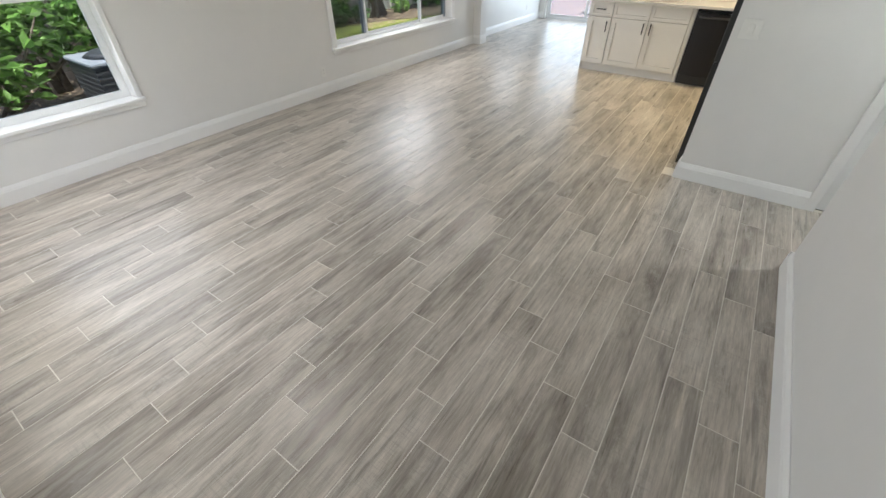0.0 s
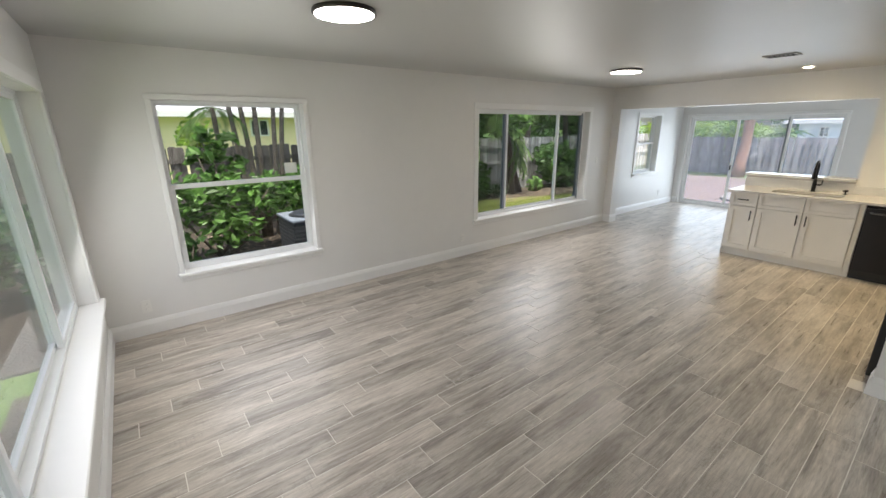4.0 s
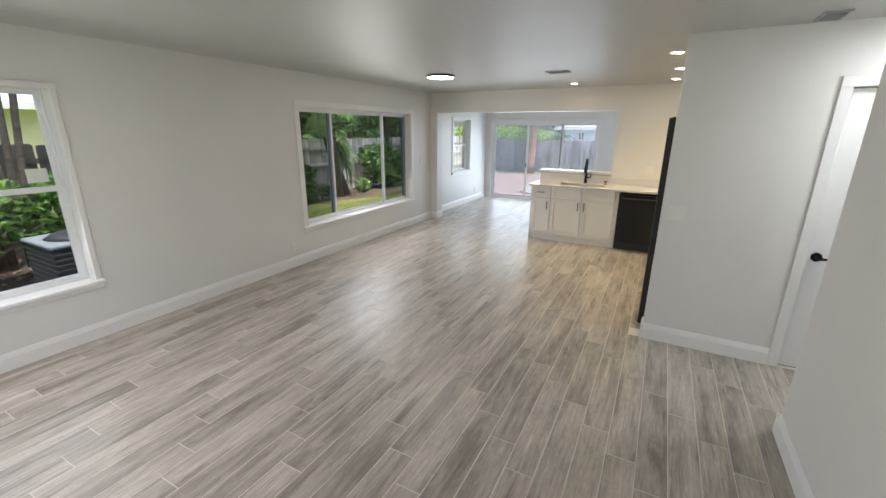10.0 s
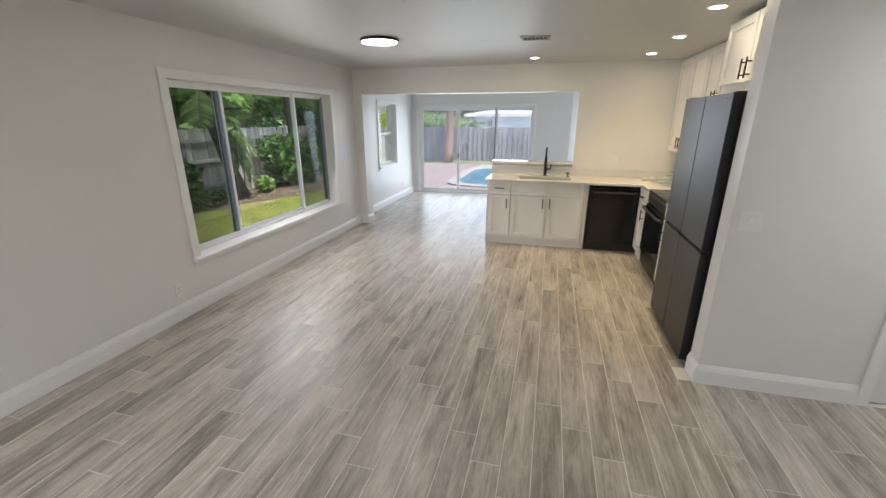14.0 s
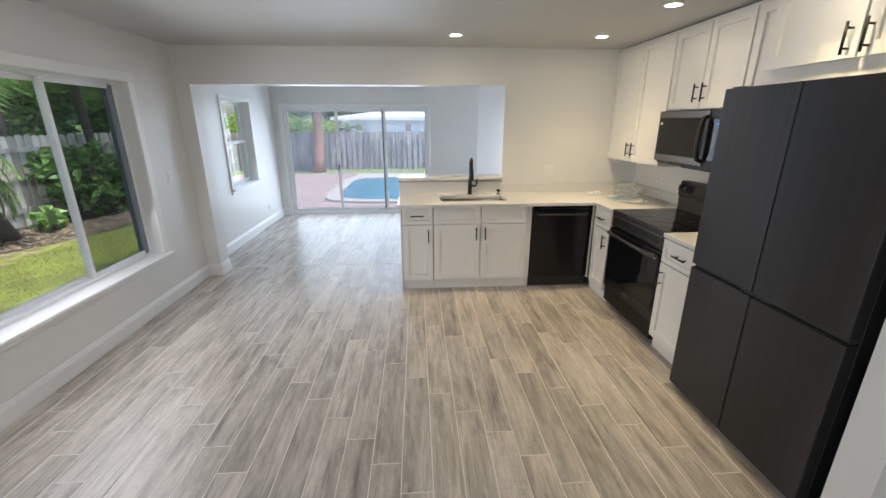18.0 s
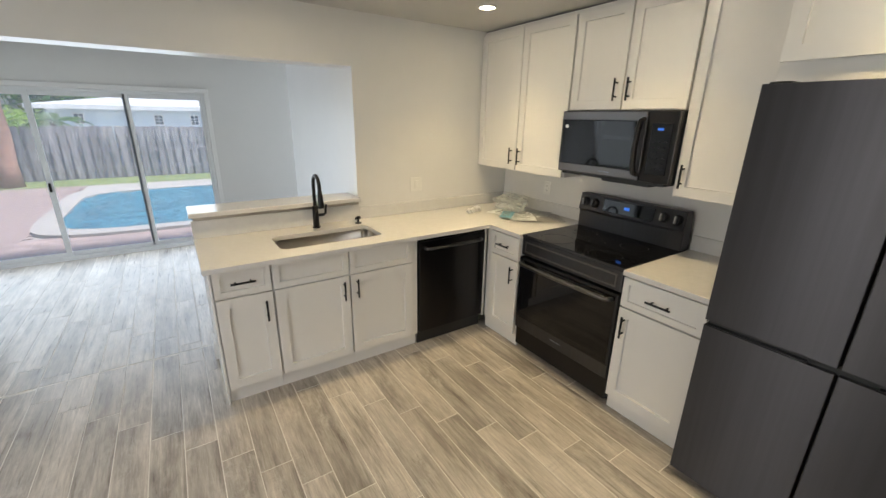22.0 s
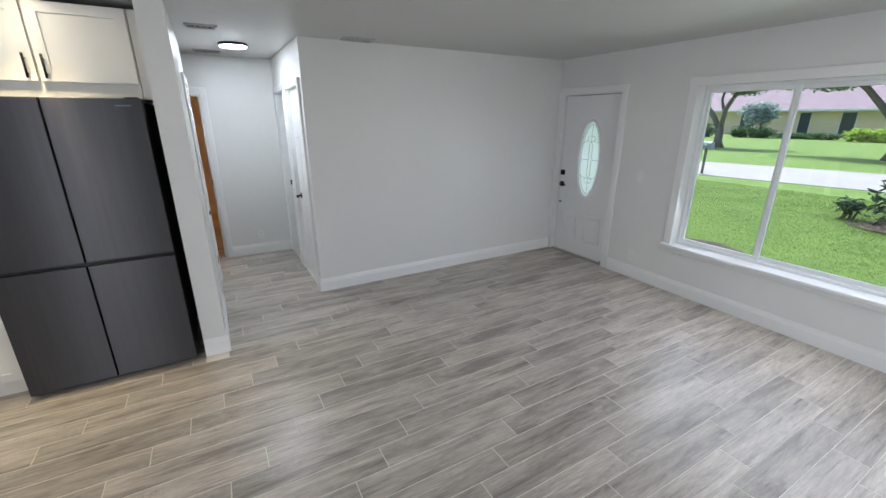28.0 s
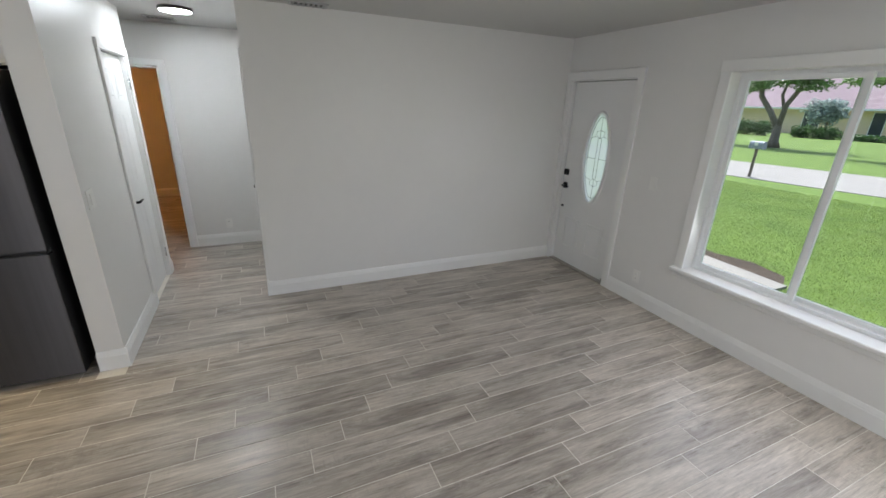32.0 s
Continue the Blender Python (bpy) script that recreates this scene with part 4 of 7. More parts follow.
cabinet("wall_cabinet", mu(5.208), 0.44, 1.283, 2.352, 0.328, [(0.002, 0.438, 1.285, 2.35, "door", 0.045, 1.40, True)], "tall white single-door shaker wall cabinet beside the fridge", UPPER)
cabinet("fridge_cabinet", pose(0.062, 4.758, 0, 0, 0, -90), 0.953, 1.83, 2.352, 0.59, [(0.002, 0.475, 1.92, 2.345, "door", 0.435, 2.0, True), (0.477, 0.951, 1.92, 2.345, "door", 0.517, 2.0, True)],
        "deep white two-door shaker cabinet over the refrigerator", UPPER)
fp = thing("filler_panel", 0.3, 3.77, 1.83, "white filler panel between fridge cabinet and wall", "panel")
part("panel", box(0.075, 0.655, 3.745, 3.803, 1.83, 2.352, 0.001), CABP, fp)
sc = thing("scribe_moulding", 0.33, 5.9, 2.36, "thin white scribe strip between wall cabinets and ceiling", "moulding")
part("strip", box(0.334, 0.352, 4.75, 7.0, 2.352, 2.375), CABP, sc)
# Dark filler stands in for the shade between cabinets and ceiling.
part("painted_gap_shade", box(0.352, 0.65, 4.75, 7.0, 2.353, 2.384), GAP, sc)


def countertop():
    z0, z1, fy, fx = 0.88, 0.91, 6.328, -0.07
    c = thing("countertop", -0.7, 6.65, 0.88, "white quartz L-shaped countertop with low backsplash", "countertop")
    bm = bmesh.new()
    hx0, hx1, hy0, hy1, r = -1.58, -0.90, 6.48, 6.80, 0.05
    n, hole = 5, []
    for cx, cy, a in ((hx1 - r, hy1 - r, 0), (hx0 + r, hy1 - r, 90), (hx0 + r, hy0 + r, 180), (hx1 - r, hy0 + r, 270)):
        hole += [(cx + r * math.cos(radians(a + 90 * k / n)), cy + r * math.sin(radians(a + 90 * k / n))) for k in range(n + 1)]
    rect = [(-0.72, 7.003), (-2.012, 7.003), (-2.012, fy), (-0.72, fy)]
    per = len(hole) // 4
    for z in (z0, z1):
        hv = [bm.verts.new((*p, z)) for p in hole]
        rv = [bm.verts.new((*p, z)) for p in rect]
        for q in range(4):
            seg = hv[q * per:(q + 1) * per]
            for a, b in zip(seg, seg[1:]):
                bm.faces.new((rv[q], a, b))
            bm.faces.new((rv[q], seg[-1], hv[((q + 1) * per) % len(hv)], rv[(q + 1) % 4]))
    bm.verts.ensure_lookup_table()
    nn = len(hole) + 4
    v = bm.verts[:]
    for k in range(len(hole)):
        j = (k + 1) % len(hole)
        bm.faces.new((v[k], v[j], v[nn + j], v[nn + k]))
    for k in (0, 1, 2):
        a, b = len(hole) + k, len(hole) + k + 1
        bm.faces.new((v[a], v[b], v[nn + b], v[nn + a]))
    bmesh.ops.recalc_face_normals(bm, faces=bm.faces[:])
    rim = [e for e in bm.edges if e.calc_length() > 0.2 and all(abs(w.co.y - fy) < 1e-4 or abs(w.co.x + 2.012) < 1e-4 for w in e.verts)]
    bmesh.ops.bevel(bm, geom=rim, offset=0.003, segments=2, affect="EDGES")
    part("worktop", bm, QUARTZ, c)
    part("worktop", box(-0.72, 0.658, fy, 7.003, z0, z1, 0.002), QUARTZ, c)
    part("worktop", box(fx, 0.658, 5.997, fy, z0, z1, 0.002), QUARTZ, c)
    part("worktop", box(fx, 0.658, 4.745, 5.19, z0, z1, 0.002), QUARTZ, c)
    part("backsplash", box(OPX + 0.0, 0.658, 6.985, 7.003, z1, 1.005, 0.002), QUARTZ, c)
    part("backsplash", box(-2.012, OPX, 6.985, 7.003, z1, 1.03, 0.002), QUARTZ, c)
    part("backsplash", box(0.64, 0.658, 5.997, 6.985, z1, 1.005, 0.002), QUARTZ, c)
    part("backsplash", box(0.64, 0.658, 4.745, 5.19, z1, 1.005, 0.002), QUARTZ, c)
    led = thing("bar_ledge", -1.45, 7.08, 1.06, "raised white quartz bar ledge on the half wall", "ledge")
    part("slab", box(-2.02, OPX, 6.935, 7.215, 1.059, 1.089, 0.003), QUARTZ, led)
    # Darker strip put in for the shade under the ledge.
    part("shadow_strip", box(-2.0, OPX, 6.99, 7.0, 1.03, 1.058), STEEL, led)
    s = thing("sink", -1.24, 6.64, 0.70, "undermount stainless steel kitchen sink, empty", "sink")
    bm = bmesh.new()
    b0, b1 = 0.72, 0.879
    x0, x1, y0, y1 = hx0 - 0.004, hx1 + 0.004, hy0 - 0.004, hy1 + 0.004
    add_box(bm, x0, x1, y0, y1, b0, b1)
    bmesh.ops.delete(bm, geom=[f for f in bm.faces if f.normal.z > 0.9], context="FACES")
    bmesh.ops.bevel(bm, geom=[e for e in bm.edges if len(e.link_faces) == 2], offset=0.045, segments=5, affect="EDGES")
    for f in bm.faces:
        f.smooth = True
    bmesh.ops.reverse_faces(bm, faces=bm.faces[:])
    part("basin", bm, STEEL, s)
    part("drain", disc(-1.24, 6.70, 0.7205, 0.724, 0.045, 24), CHROME, s, "round steel drain")
    f = thing("faucet", -1.24, 6.90, 0.91, "matte black gooseneck pull-down kitchen faucet", "faucet")
    part("base", disc(-1.24, 6.90, 0.91, 0.918, 0.028, 24), BLACKM, f)
    part("body", tube([(-1.24, 6.90, 0.915), (-1.24, 6.90, 1.07)], [0.023, 0.020], 18), BLACKM, f)
    arc = [(-1.24, 6.90, 1.06), (-1.24, 6.90, 1.20)] + [(-1.24, 6.83 + 0.07 * math.cos(radians(a)), 1.22 + 0.075 * math.sin(radians(a))) for a in range(0, 181, 15)] + [(-1.24, 6.758, 1.19)]
    part("spout", tube(arc, 0.0125, 14), BLACKM, f)
    part("spray_head", tube([(-1.24, 6.759, 1.20), (-1.24, 6.756, 1.16), (-1.24, 6.752, 1.095), (-1.24, 6.750, 1.08)], [0.014, 0.018, 0.021, 0.019], 16), BLACKM, f)
    part("lever", tube([(-1.22, 6.90, 1.0), (-1.185, 6.90, 1.0), (-1.17, 6.895, 1.01), (-1.165, 6.885, 1.075)], [0.011, 0.011, 0.009, 0.007], 10), BLACKM, f)
    a = thing("soap_dispenser", -0.93, 6.87, 0.91, "low matte black soap dispenser pump by the sink", "dispenser")
    part("collar", disc(-0.93, 6.87, 0.91, 0.917, 0.024, 20), BLACKM, a)
    part("stem", tube([(-0.93, 6.87, 0.917), (-0.93, 6.87, 0.945)], 0.008, 10), BLACKM, a)
    part("nozzle", tube([(-0.955, 6.855, 0.951), (-0.93, 6.87, 0.953), (-0.91, 6.88, 0.95)], [0.008, 0.014, 0.012], 10), BLACKM, a)


countertop()


def dishwasher():
    x0, x1, y = -0.668, -0.060, 6.395
    d = thing("dishwasher", (x0 + x1) / 2, 6.7, 0, "black stainless dishwasher with a bar handle, closed", "dishwasher")
    part("tub", box(x0 + 0.004, x1 - 0.004, y + 0.03, 6.97, 0.1, 0.872), BPLAST, d)
    door = part("door", box(x0 + 0.003, x1 - 0.003, y, y + 0.03, 0.115, 0.835, 0.004, 2), BDARK, d, "black stainless door panel")
    part("control_edge", box(x0 + 0.003, x1 - 0.003, y + 0.006, y + 0.03, 0.838, 0.872, 0.003), BGLASS, d)
    bm = bmesh.new()
    add_tube(bm, [(x0 + 0.05, y + 0.002, 0.79), (x0 + 0.055, y - 0.03, 0.79), (x0 + 0.09, y - 0.042, 0.79), (x1 - 0.09, y - 0.042, 0.79), (x1 - 0.055, y - 0.03, 0.79), (x1 - 0.05, y + 0.002, 0.79)], 0.011, 10)
    part("handle", bm, HANDLE, door, "steel bar handle")
    part("kick_plate", box(x0 + 0.004, x1 - 0.004, y + 0.035, y + 0.05, 0.005, 0.11, 0.002), BPLAST, d)
    blk = thing("filler_panel", -0.052, 6.41, 0, "plain white filler strip in the kitchen corner", "panel")
    part("panel", box(-0.058, -0.046, 6.391, 6.43, 0.1, ZTOP), CABP, blk)


dishwasher()


def kitchen_range():
    y0, y1, xf, xb = 5.195, 5.992, -0.04, 0.635
    r = thing("range", 0.3, (y0 + y1) / 2, 0, "black stainless electric range with glass cooktop, switched on display", "range")
    part("body", box(xf + 0.03, xb, y0 + 0.002, y1 - 0.002, 0.03, 0.895), BPLAST, r)
    for yy in (y0 + 0.05, y1 - 0.05):
        for xx in (xf + 0.08, xb - 0.08):
            part("foot", disc(xx, yy, 0.0, 0.03, 0.018, 12), BPLAST, r)
    part("drawer", box(xf - 0.005, xf + 0.03, y0 + 0.003, y1 - 0.003, 0.045, 0.185, 0.005, 2), BDARK, r, "storage drawer front")
    door = part("oven_door", box(xf - 0.022, xf + 0.03, y0 + 0.003, y1 - 0.003, 0.195, 0.752, 0.006, 2), BDARK, r, "black stainless oven door")
    part("door_band", box(xf - 0.0235, xf - 0.019, y0 + 0.006, y1 - 0.006, 0.2, 0.285, 0.001), BSTEEL, door, "dark steel lower band")
    part("oven_window", box(xf - 0.0245, xf - 0.02, y0 + 0.02, y1 - 0.02, 0.295, 0.735, 0.001), BGLASS, door, "black glass oven window")
    for k in range(7):
        part("logo_bar", box(xf - 0.0245, xf - 0.0225, 5.63 - 0.012 * k, 5.638 - 0.012 * k, 0.242, 0.25), ACT, door)
    h = bmesh.new()
    add_tube(h, [(xf - 0.02, y1 - 0.04, 0.715), (xf - 0.06, y1 - 0.045, 0.717), (xf - 0.07, y1 - 0.07, 0.718), (xf - 0.076, (y0 + y1) / 2, 0.718), (xf - 0.07, y0 + 0.07, 0.718), (xf - 0.06, y0 + 0.045, 0.717), (xf - 0.02, y0 + 0.04, 0.715)], 0.0135, 12)
    part("handle", h, HANDLE, door, "curved steel bar handle")
    part("front_panel", box(xf - 0.012, xf + 0.03, y0 + 0.002, y1 - 0.002, 0.765, 0.893, 0.008, 2), BSTEEL, r, "brushed dark steel front rail")
    rail = part("rail_frame", frame_boxes("x", xf - 0.016, 0.008, y0 + 0.035, y1 - 0.035, 0.786, 0.868, 0.011), STEELD, r, "brighter steel edge round the rail's inset")
    part("rail_inset", box(xf - 0.0135, xf - 0.009, y0 + 0.046, y1 - 0.046, 0.797, 0.857, 0.001), BSTEEL, rail)
    top = part("cooktop", box(xf - 0.012, xb - 0.09, y0 - 0.002, y1 + 0.002, 0.893, 0.913, 0.004, 2), BGLASS, r, "black ceramic glass cooktop")
    for cx, cy, rr in ((0.06, 5.40, 0.10), (0.07, 5.79, 0.115), (0.36, 5.40, 0.085), (0.37, 5.79, 0.085), (0.25, 5.6, 0.05)):
        ring = [(cx + rr * math.cos(k * math.pi / 16), cy + rr * math.sin(k * math.pi / 16), 0.9132) for k in range(33)]
        part("burner_ring", tube(ring, 0.0009, 4), BDARK, top)
    part("cooktop_rim", box(xf - 0.013, xf - 0.009, y0, y1, 0.895, 0.911, 0.001), BSTEEL, top)
    bm = bmesh.new()
    prof = [(xb - 0.10, 0.905), (xb - 0.10, 1.03), (xb - 0.115, 1.045), (xb - 0.095, 1.165), (xb - 0.03, 1.165), (xb, 1.05), (xb, 0.905)]
    for yy in (y0 + 0.004, y1 - 0.004):
        for p in prof:
            bm.verts.new((p[0], yy, p[1]))
    v = bm.verts[:]
    k = len(prof)
    bm.faces.new(v[:k])
    bm.faces.new(v[k:][::-1])
    for i in range(k):
        j = (i + 1) % k
        bm.faces.new((v[i], v[j], v[k + j], v[k + i]))
    bmesh.ops.recalc_face_normals(bm, faces=bm.faces[:])
    bmesh.ops.bevel(bm, geom=bm.edges[:], offset=0.003, segments=1, affect="EDGES")
    bg = part("backguard", bm, BSTEEL, r, "dark steel control backguard")
    tilt = pose(xb - 0.1055, 0, 1.105, 0, 0, 0) @ Matrix.Rotation(radians(9.5), 4, "Y")
    part("control_glass", turned(box(-0.002, 0.004, 5.40, 5.78, -0.042, 0.042, 0.001), tilt), BGLASS, bg, "black glass touch panel")
    part("display", turned(box(-0.004, 0.0, 5.575, 5.615, -0.008, 0.012), tilt), BLUELED, bg, "glowing blue clock display")
    for yy in (5.245, 5.335, 5.855, 5.935):
        knob = tube([(0, yy, 0), (-0.012, yy, 0), (-0.014, yy, 0), (-0.03, yy, 0)], [0.034, 0.034, 0.027, 0.025], 22)
        k = part("knob", turned(knob, tilt), BSTEEL, bg, "round dark steel knob")
        # Brighter steel on the right pair paints in the light they catch.
        part("grip", turned(box(-0.044, -0.03, yy - 0.007, yy + 0.007, -0.024, 0.024, 0.003), tilt), STEEL if yy < 5.5 else HANDLE, k, "steel grip bar")
    for yy, mt in ((5.26, WPLAST), (5.30, WPLAST), (5.33, GREYPRINT)):
        part("sticker", box(xf - 0.0255, xf - 0.0245, yy - 0.012, yy + 0.012, 0.69, 0.713), mt, door)
    return r


kitchen_range()


def microwave():
    y0, y1, xf, z0, z1 = 5.208, 6.008, 0.26, 1.335, 1.749
    m = thing("microwave", 0.45, 5.6, z0, "black stainless over-the-range microwave, closed, blue clock lit", "microwave")
    part("case", box(xf + 0.03, 0.655, y0 + 0.002, y1 - 0.002, z0 + 0.012, z1, 0.003), BPLAST, m)
    door = part("door", box(xf, xf + 0.032, y0 + 0.185, y1, z0 + 0.012, z1 - 0.004, 0.006, 2), BSTEEL, m, "black stainless door frame")
    part("door_window", box(xf - 0.003, xf + 0.004, y0 + 0.225, y1 - 0.018, z0 + 0.07, z1 - 0.06, 0.002), BGLASS, door, "dark reflective glass window")
    part("top_band", box(xf - 0.0025, xf + 0.002, y0 + 0.19, y1 - 0.004, z1 - 0.056, z1 - 0.008, 0.001), STEELD, door, "brushed steel upper band")
    part("bottom_band", box(xf - 0.0025, xf + 0.002, y0 + 0.19, y1 - 0.004, z0 + 0.018, z0 + 0.066, 0.001), STEELD, door, "brushed steel lower band")
    part("control_panel", box(xf, xf + 0.032, y0, y0 + 0.182, z0 + 0.012, z1 - 0.004, 0.006, 2), BDARK, m)
    part("touch_pad", box(xf - 0.002, xf + 0.003, y0 + 0.03, y0 + 0.15, z0 + 0.06, z1 - 0.07, 0.002), BGLASS, m)
    part("display", box(xf - 0.003, xf, y0 + 0.078, y0 + 0.112, z1 - 0.108, z1 - 0.096), BLUELED, m, "glowing blue clock display")
    for i in range(6):
        for j in range(3):
            part("button", box(xf - 0.0024, xf - 0.001, y0 + 0.05 + j * 0.034, y0 + 0.062 + j * 0.034, z0 + 0.09 + i * 0.03, z0 + 0.096 + i * 0.03), BDARK, m)
    part("handle", tube([(xf, y0 + 0.205, z1 - 0.05), (xf - 0.028, y0 + 0.205, z1 - 0.06), (xf - 0.04, y0 + 0.207, z1 - 0.11), (xf - 0.044, y0 + 0.21, z0 + 0.2), (xf - 0.04, y0 + 0.207, z0 + 0.1), (xf - 0.028, y0 + 0.205, z0 + 0.06), (xf, y0 + 0.205, z0 + 0.05)], 0.016, 12), BDARK, door, "bowed dark handle")
    for k in range(7):
        part("logo_bar", box(xf - 0.0035, xf - 0.002, 5.66 - 0.011 * k, 5.667 - 0.011 * k, z0 + 0.038, z0 + 0.045), ACT, door)
    part("sticker", box(xf - 0.004, xf - 0.0025, y1 - 0.06, y1 - 0.035, z1 - 0.11, z1 - 0.09), WPLAST, door)
    part("vent_base", box(xf + 0.01, 0.64, y0 + 0.03, y1 - 0.03, z0 - 0.004, z0 + 0.014, 0.002), BPLAST, m)
    part("bottom_lip", box(xf + 0.02, xf + 0.14, y0 + 0.12, y1 - 0.35, z0 - 0.02, z0, 0.006), BPLAST, m)
    return m


microwave()


def fridge():
    y0, y1, xf, xb, z1, zs, ym = 3.797, 4.71, -0.18, 0.62, 1.826, 0.845, 4.262
    f = thing("refrigerator", 0.2, 4.25, 0, "black stainless four-door refrigerator, closed, with recessed grips", "refrigerator")
    part("cabinet", box(xf + 0.065, xb, y0 + 0.006, y1 - 0.006, 0.03, z1 - 0.02, 0.003), BPLAST, f, "matte black cabinet")
    for a, b, mt in ((y0, ym - 0.004, BSTEEL), (ym + 0.004, y1, BSTEEL)):
        for lo, hi, nm in ((0.035, zs - 0.012, "lower_door"), (zs + 0.012, z1, "upper_door")):
            d = part(nm, box(xf + 0.003, xf + 0.058, a, b, lo, hi, 0.002), BPLAST, f, "black fridge door")
            part("skin", box(xf, xf + 0.006, a + 0.001, b - 0.001, lo + 0.001, hi - 0.001, 0.0025, 2), mt, d, "brushed black stainless skin")
    part("grip_recess", box(xf + 0.02, xf + 0.06, y0 + 0.01, y1 - 0.01, zs - 0.02, zs + 0.02), GAP, f)
    for a, b in ((y0 + 0.012, y0 + 0.36), (y1 - 0.36, y1 - 0.012)):
        part("grip_lip", box(xf + 0.006, xf + 0.02, a, b, zs - 0.012, zs - 0.004, 0.002), BDARK, f)
    for k in range(7):
        part("logo_bar", box(xf - 0.0008, xf + 0.001, 3.92 - 0.011 * k, 3.927 - 0.011 * k, 1.782, 1.789), GREYALU, f)
    for yy in (y0 + 0.05, y1 - 0.05):
        part("hinge_cover", box(xf + 0.02, xf + 0.12, yy - 0.035, yy + 0.035, z1 - 0.02, z1 + 0.008, 0.004), BPLAST, f)
        part("foot", disc(xf + 0.12, yy, 0.0, 0.03, 0.02, 12), BPLAST, f)
    part("toe_grille", box(xf + 0.05, xf + 0.07, y0 + 0.02, y1 - 0.02, 0.008, 0.04, 0.002), BPLAST, f)
    return f


fridge()


# ---- ceiling lamps, vents, switches, clutter ----
def flush_lamp(x, y, r, mat, label):
    l = thing("ceiling_lamp", x, y, ZC, label, "ceiling lamp", "flush ceiling lamps")
    part("rim", disc(x, y, ZC - 0.026, ZC - 0.0005, r, 56, r1=r * 0.99, bevel=0.003), BRONZE, l, "thin bronze rim")
    part("diffuser", disc(x, y, ZC - 0.029, ZC - 0.024, r - 0.014, 56, bevel=0.001), mat, l, "glowing white diffuser")


flush_lamp(-2.41, 1.06, 0.18, LAMP, "lit flush round LED ceiling lamp with a bronze rim")
flush_lamp(-2.82, 4.84, 0.18, LAMP, "lit flush round LED ceiling lamp with a bronze rim")
flush_lamp(1.33, 3.14, 0.128, HALLLAMP, "lit cool white flush LED lamp in the hallway")
# Lamp out of view; form and place assumed from the room's amber light.
flush_lamp(4.1, 4.6, 0.18, WARMLAMP, "unseen warm amber flush lamp, assumed for the lit room past the hallway")


def can_light(x, y):
    l = thing("recessed_light", x, y, ZC, "small lit warm white recessed ceiling light", "ceiling light", "recessed kitchen lights")
    ring = [(x + 0.054 * math.cos(k * math.pi / 18), y + 0.054 * math.sin(k * math.pi / 18), ZC - 0.004) for k in range(37)]
    part("trim_ring", tube(ring, 0.009, 8), WPLAST, l, "white trim ring")
    part("lens", disc(x, y, ZC - 0.008, ZC - 0.002, 0.046, 32), CANL, l, "glowing warm lens")
    can_beam(x, y, ZC - 0.012, 88 if y < 4.5 else 106)


for p in ((-0.2, 4.3), (-0.15, 5.36), (-0.17, 6.36), (-1.457, 6.37)):
    can_light(*p)



def ceiling_vent(x, y, w, d, label, along_x=True):
    v = thing("ceiling_vent", x, y, ZC, label, "vent", "ceiling vents")
    part("backing", box(x - w / 2 + 0.012, x + w / 2 - 0.012, y - d / 2 + 0.012, y + d / 2 - 0.012, ZC - 0.004, ZC - 0.001), VENTD, v)
    part("frame", turned(frame_boxes("y", -0.012, 0.0115, -w / 2, w / 2, -d / 2, d / 2, 0.018), pose(x, y, ZC, 90)), VENTM, v)
    n = int((w if along_x else d) / 0.032) - 1
    for k in range(n):
        if along_x:
            c = x - w / 2 + 0.03 + k * (w - 0.06) / max(1, n - 1)
            part("slat", turned(box(-0.009, 0.009, -d / 2 + 0.016, d / 2 - 0.016, -0.001, 0.001), pose(c, y, ZC - 0.010, 0, 55, 0)), VENTM, v)
        else:
            c = y - d / 2 + 0.03 + k * (d - 0.06) / max(1, n - 1)
            part("slat", turned(box(-w / 2 + 0.016, w / 2 - 0.016, -0.009, 0.009, -0.001, 0.001), pose(x, c, ZC - 0.010, 55, 0, 0)), VENTM, v)


ceiling_vent(-1.40, 5.11, 0.27, 0.17, "white slatted ceiling air vent near the kitchen")
ceiling_vent(0.535, 2.18, 0.14, 0.28, "grey slatted ceiling air vent by the plain wall", False)
ceiling_vent(1.95, 3.35, 0.16, 0.26, "grey ceiling air vent at the hallway end", False)
ceiling_vent(0.58, 3.40, 0.13, 0.22, "small grey slatted ceiling vent at the hallway mouth", False)


def wall_plate(name, m, w, h, kind, label, category):
    """A plate on the local plane y = 0 that looks to -y."""
    p = thing(name, *m.translation, label, category)
    part("plate", turned(box(-w / 2, w / 2, -0.006, -0.0004, -h / 2, h / 2, 0.002, 2), m), WPLAST, p)
    n = max(1, round(w / 0.06) - (1 if w > 0.1 else 0)) if w > 0.1 else 1
    for k in range(n):
        c = (k - (n - 1) / 2) * 0.046
        if kind == "switch":
            part("rocker", turned(box(c - 0.0165, c + 0.0165, -0.010, -0.005, -0.033, 0.033, 0.002), m), WPLAST, p)
        else:
            for s in (-0.02, 0.02):
                o = part("socket", turned(box(c - 0.0165, c + 0.0165, -0.008, -0.005, s - 0.014, s + 0.014, 0.003), m), WPLAST, p)
                for q in (-0.006, 0.006):
                    part("slot", turned(box(c + q - 0.001, c + q + 0.001, -0.0084, -0.0078, s - 0.004, s + 0.005), m), GAP, o)
    return p


wall_plate("light_switch", pose(-0.03, HY1, 1.11), 0.115, 0.115, "switch", "white two-gang rocker light switch", "switch")
wall_plate("light_switch", pose(-0.345, YO, 1.147), 0.115, 0.115, "switch", "white two-gang switch plate above the counter", "switch")
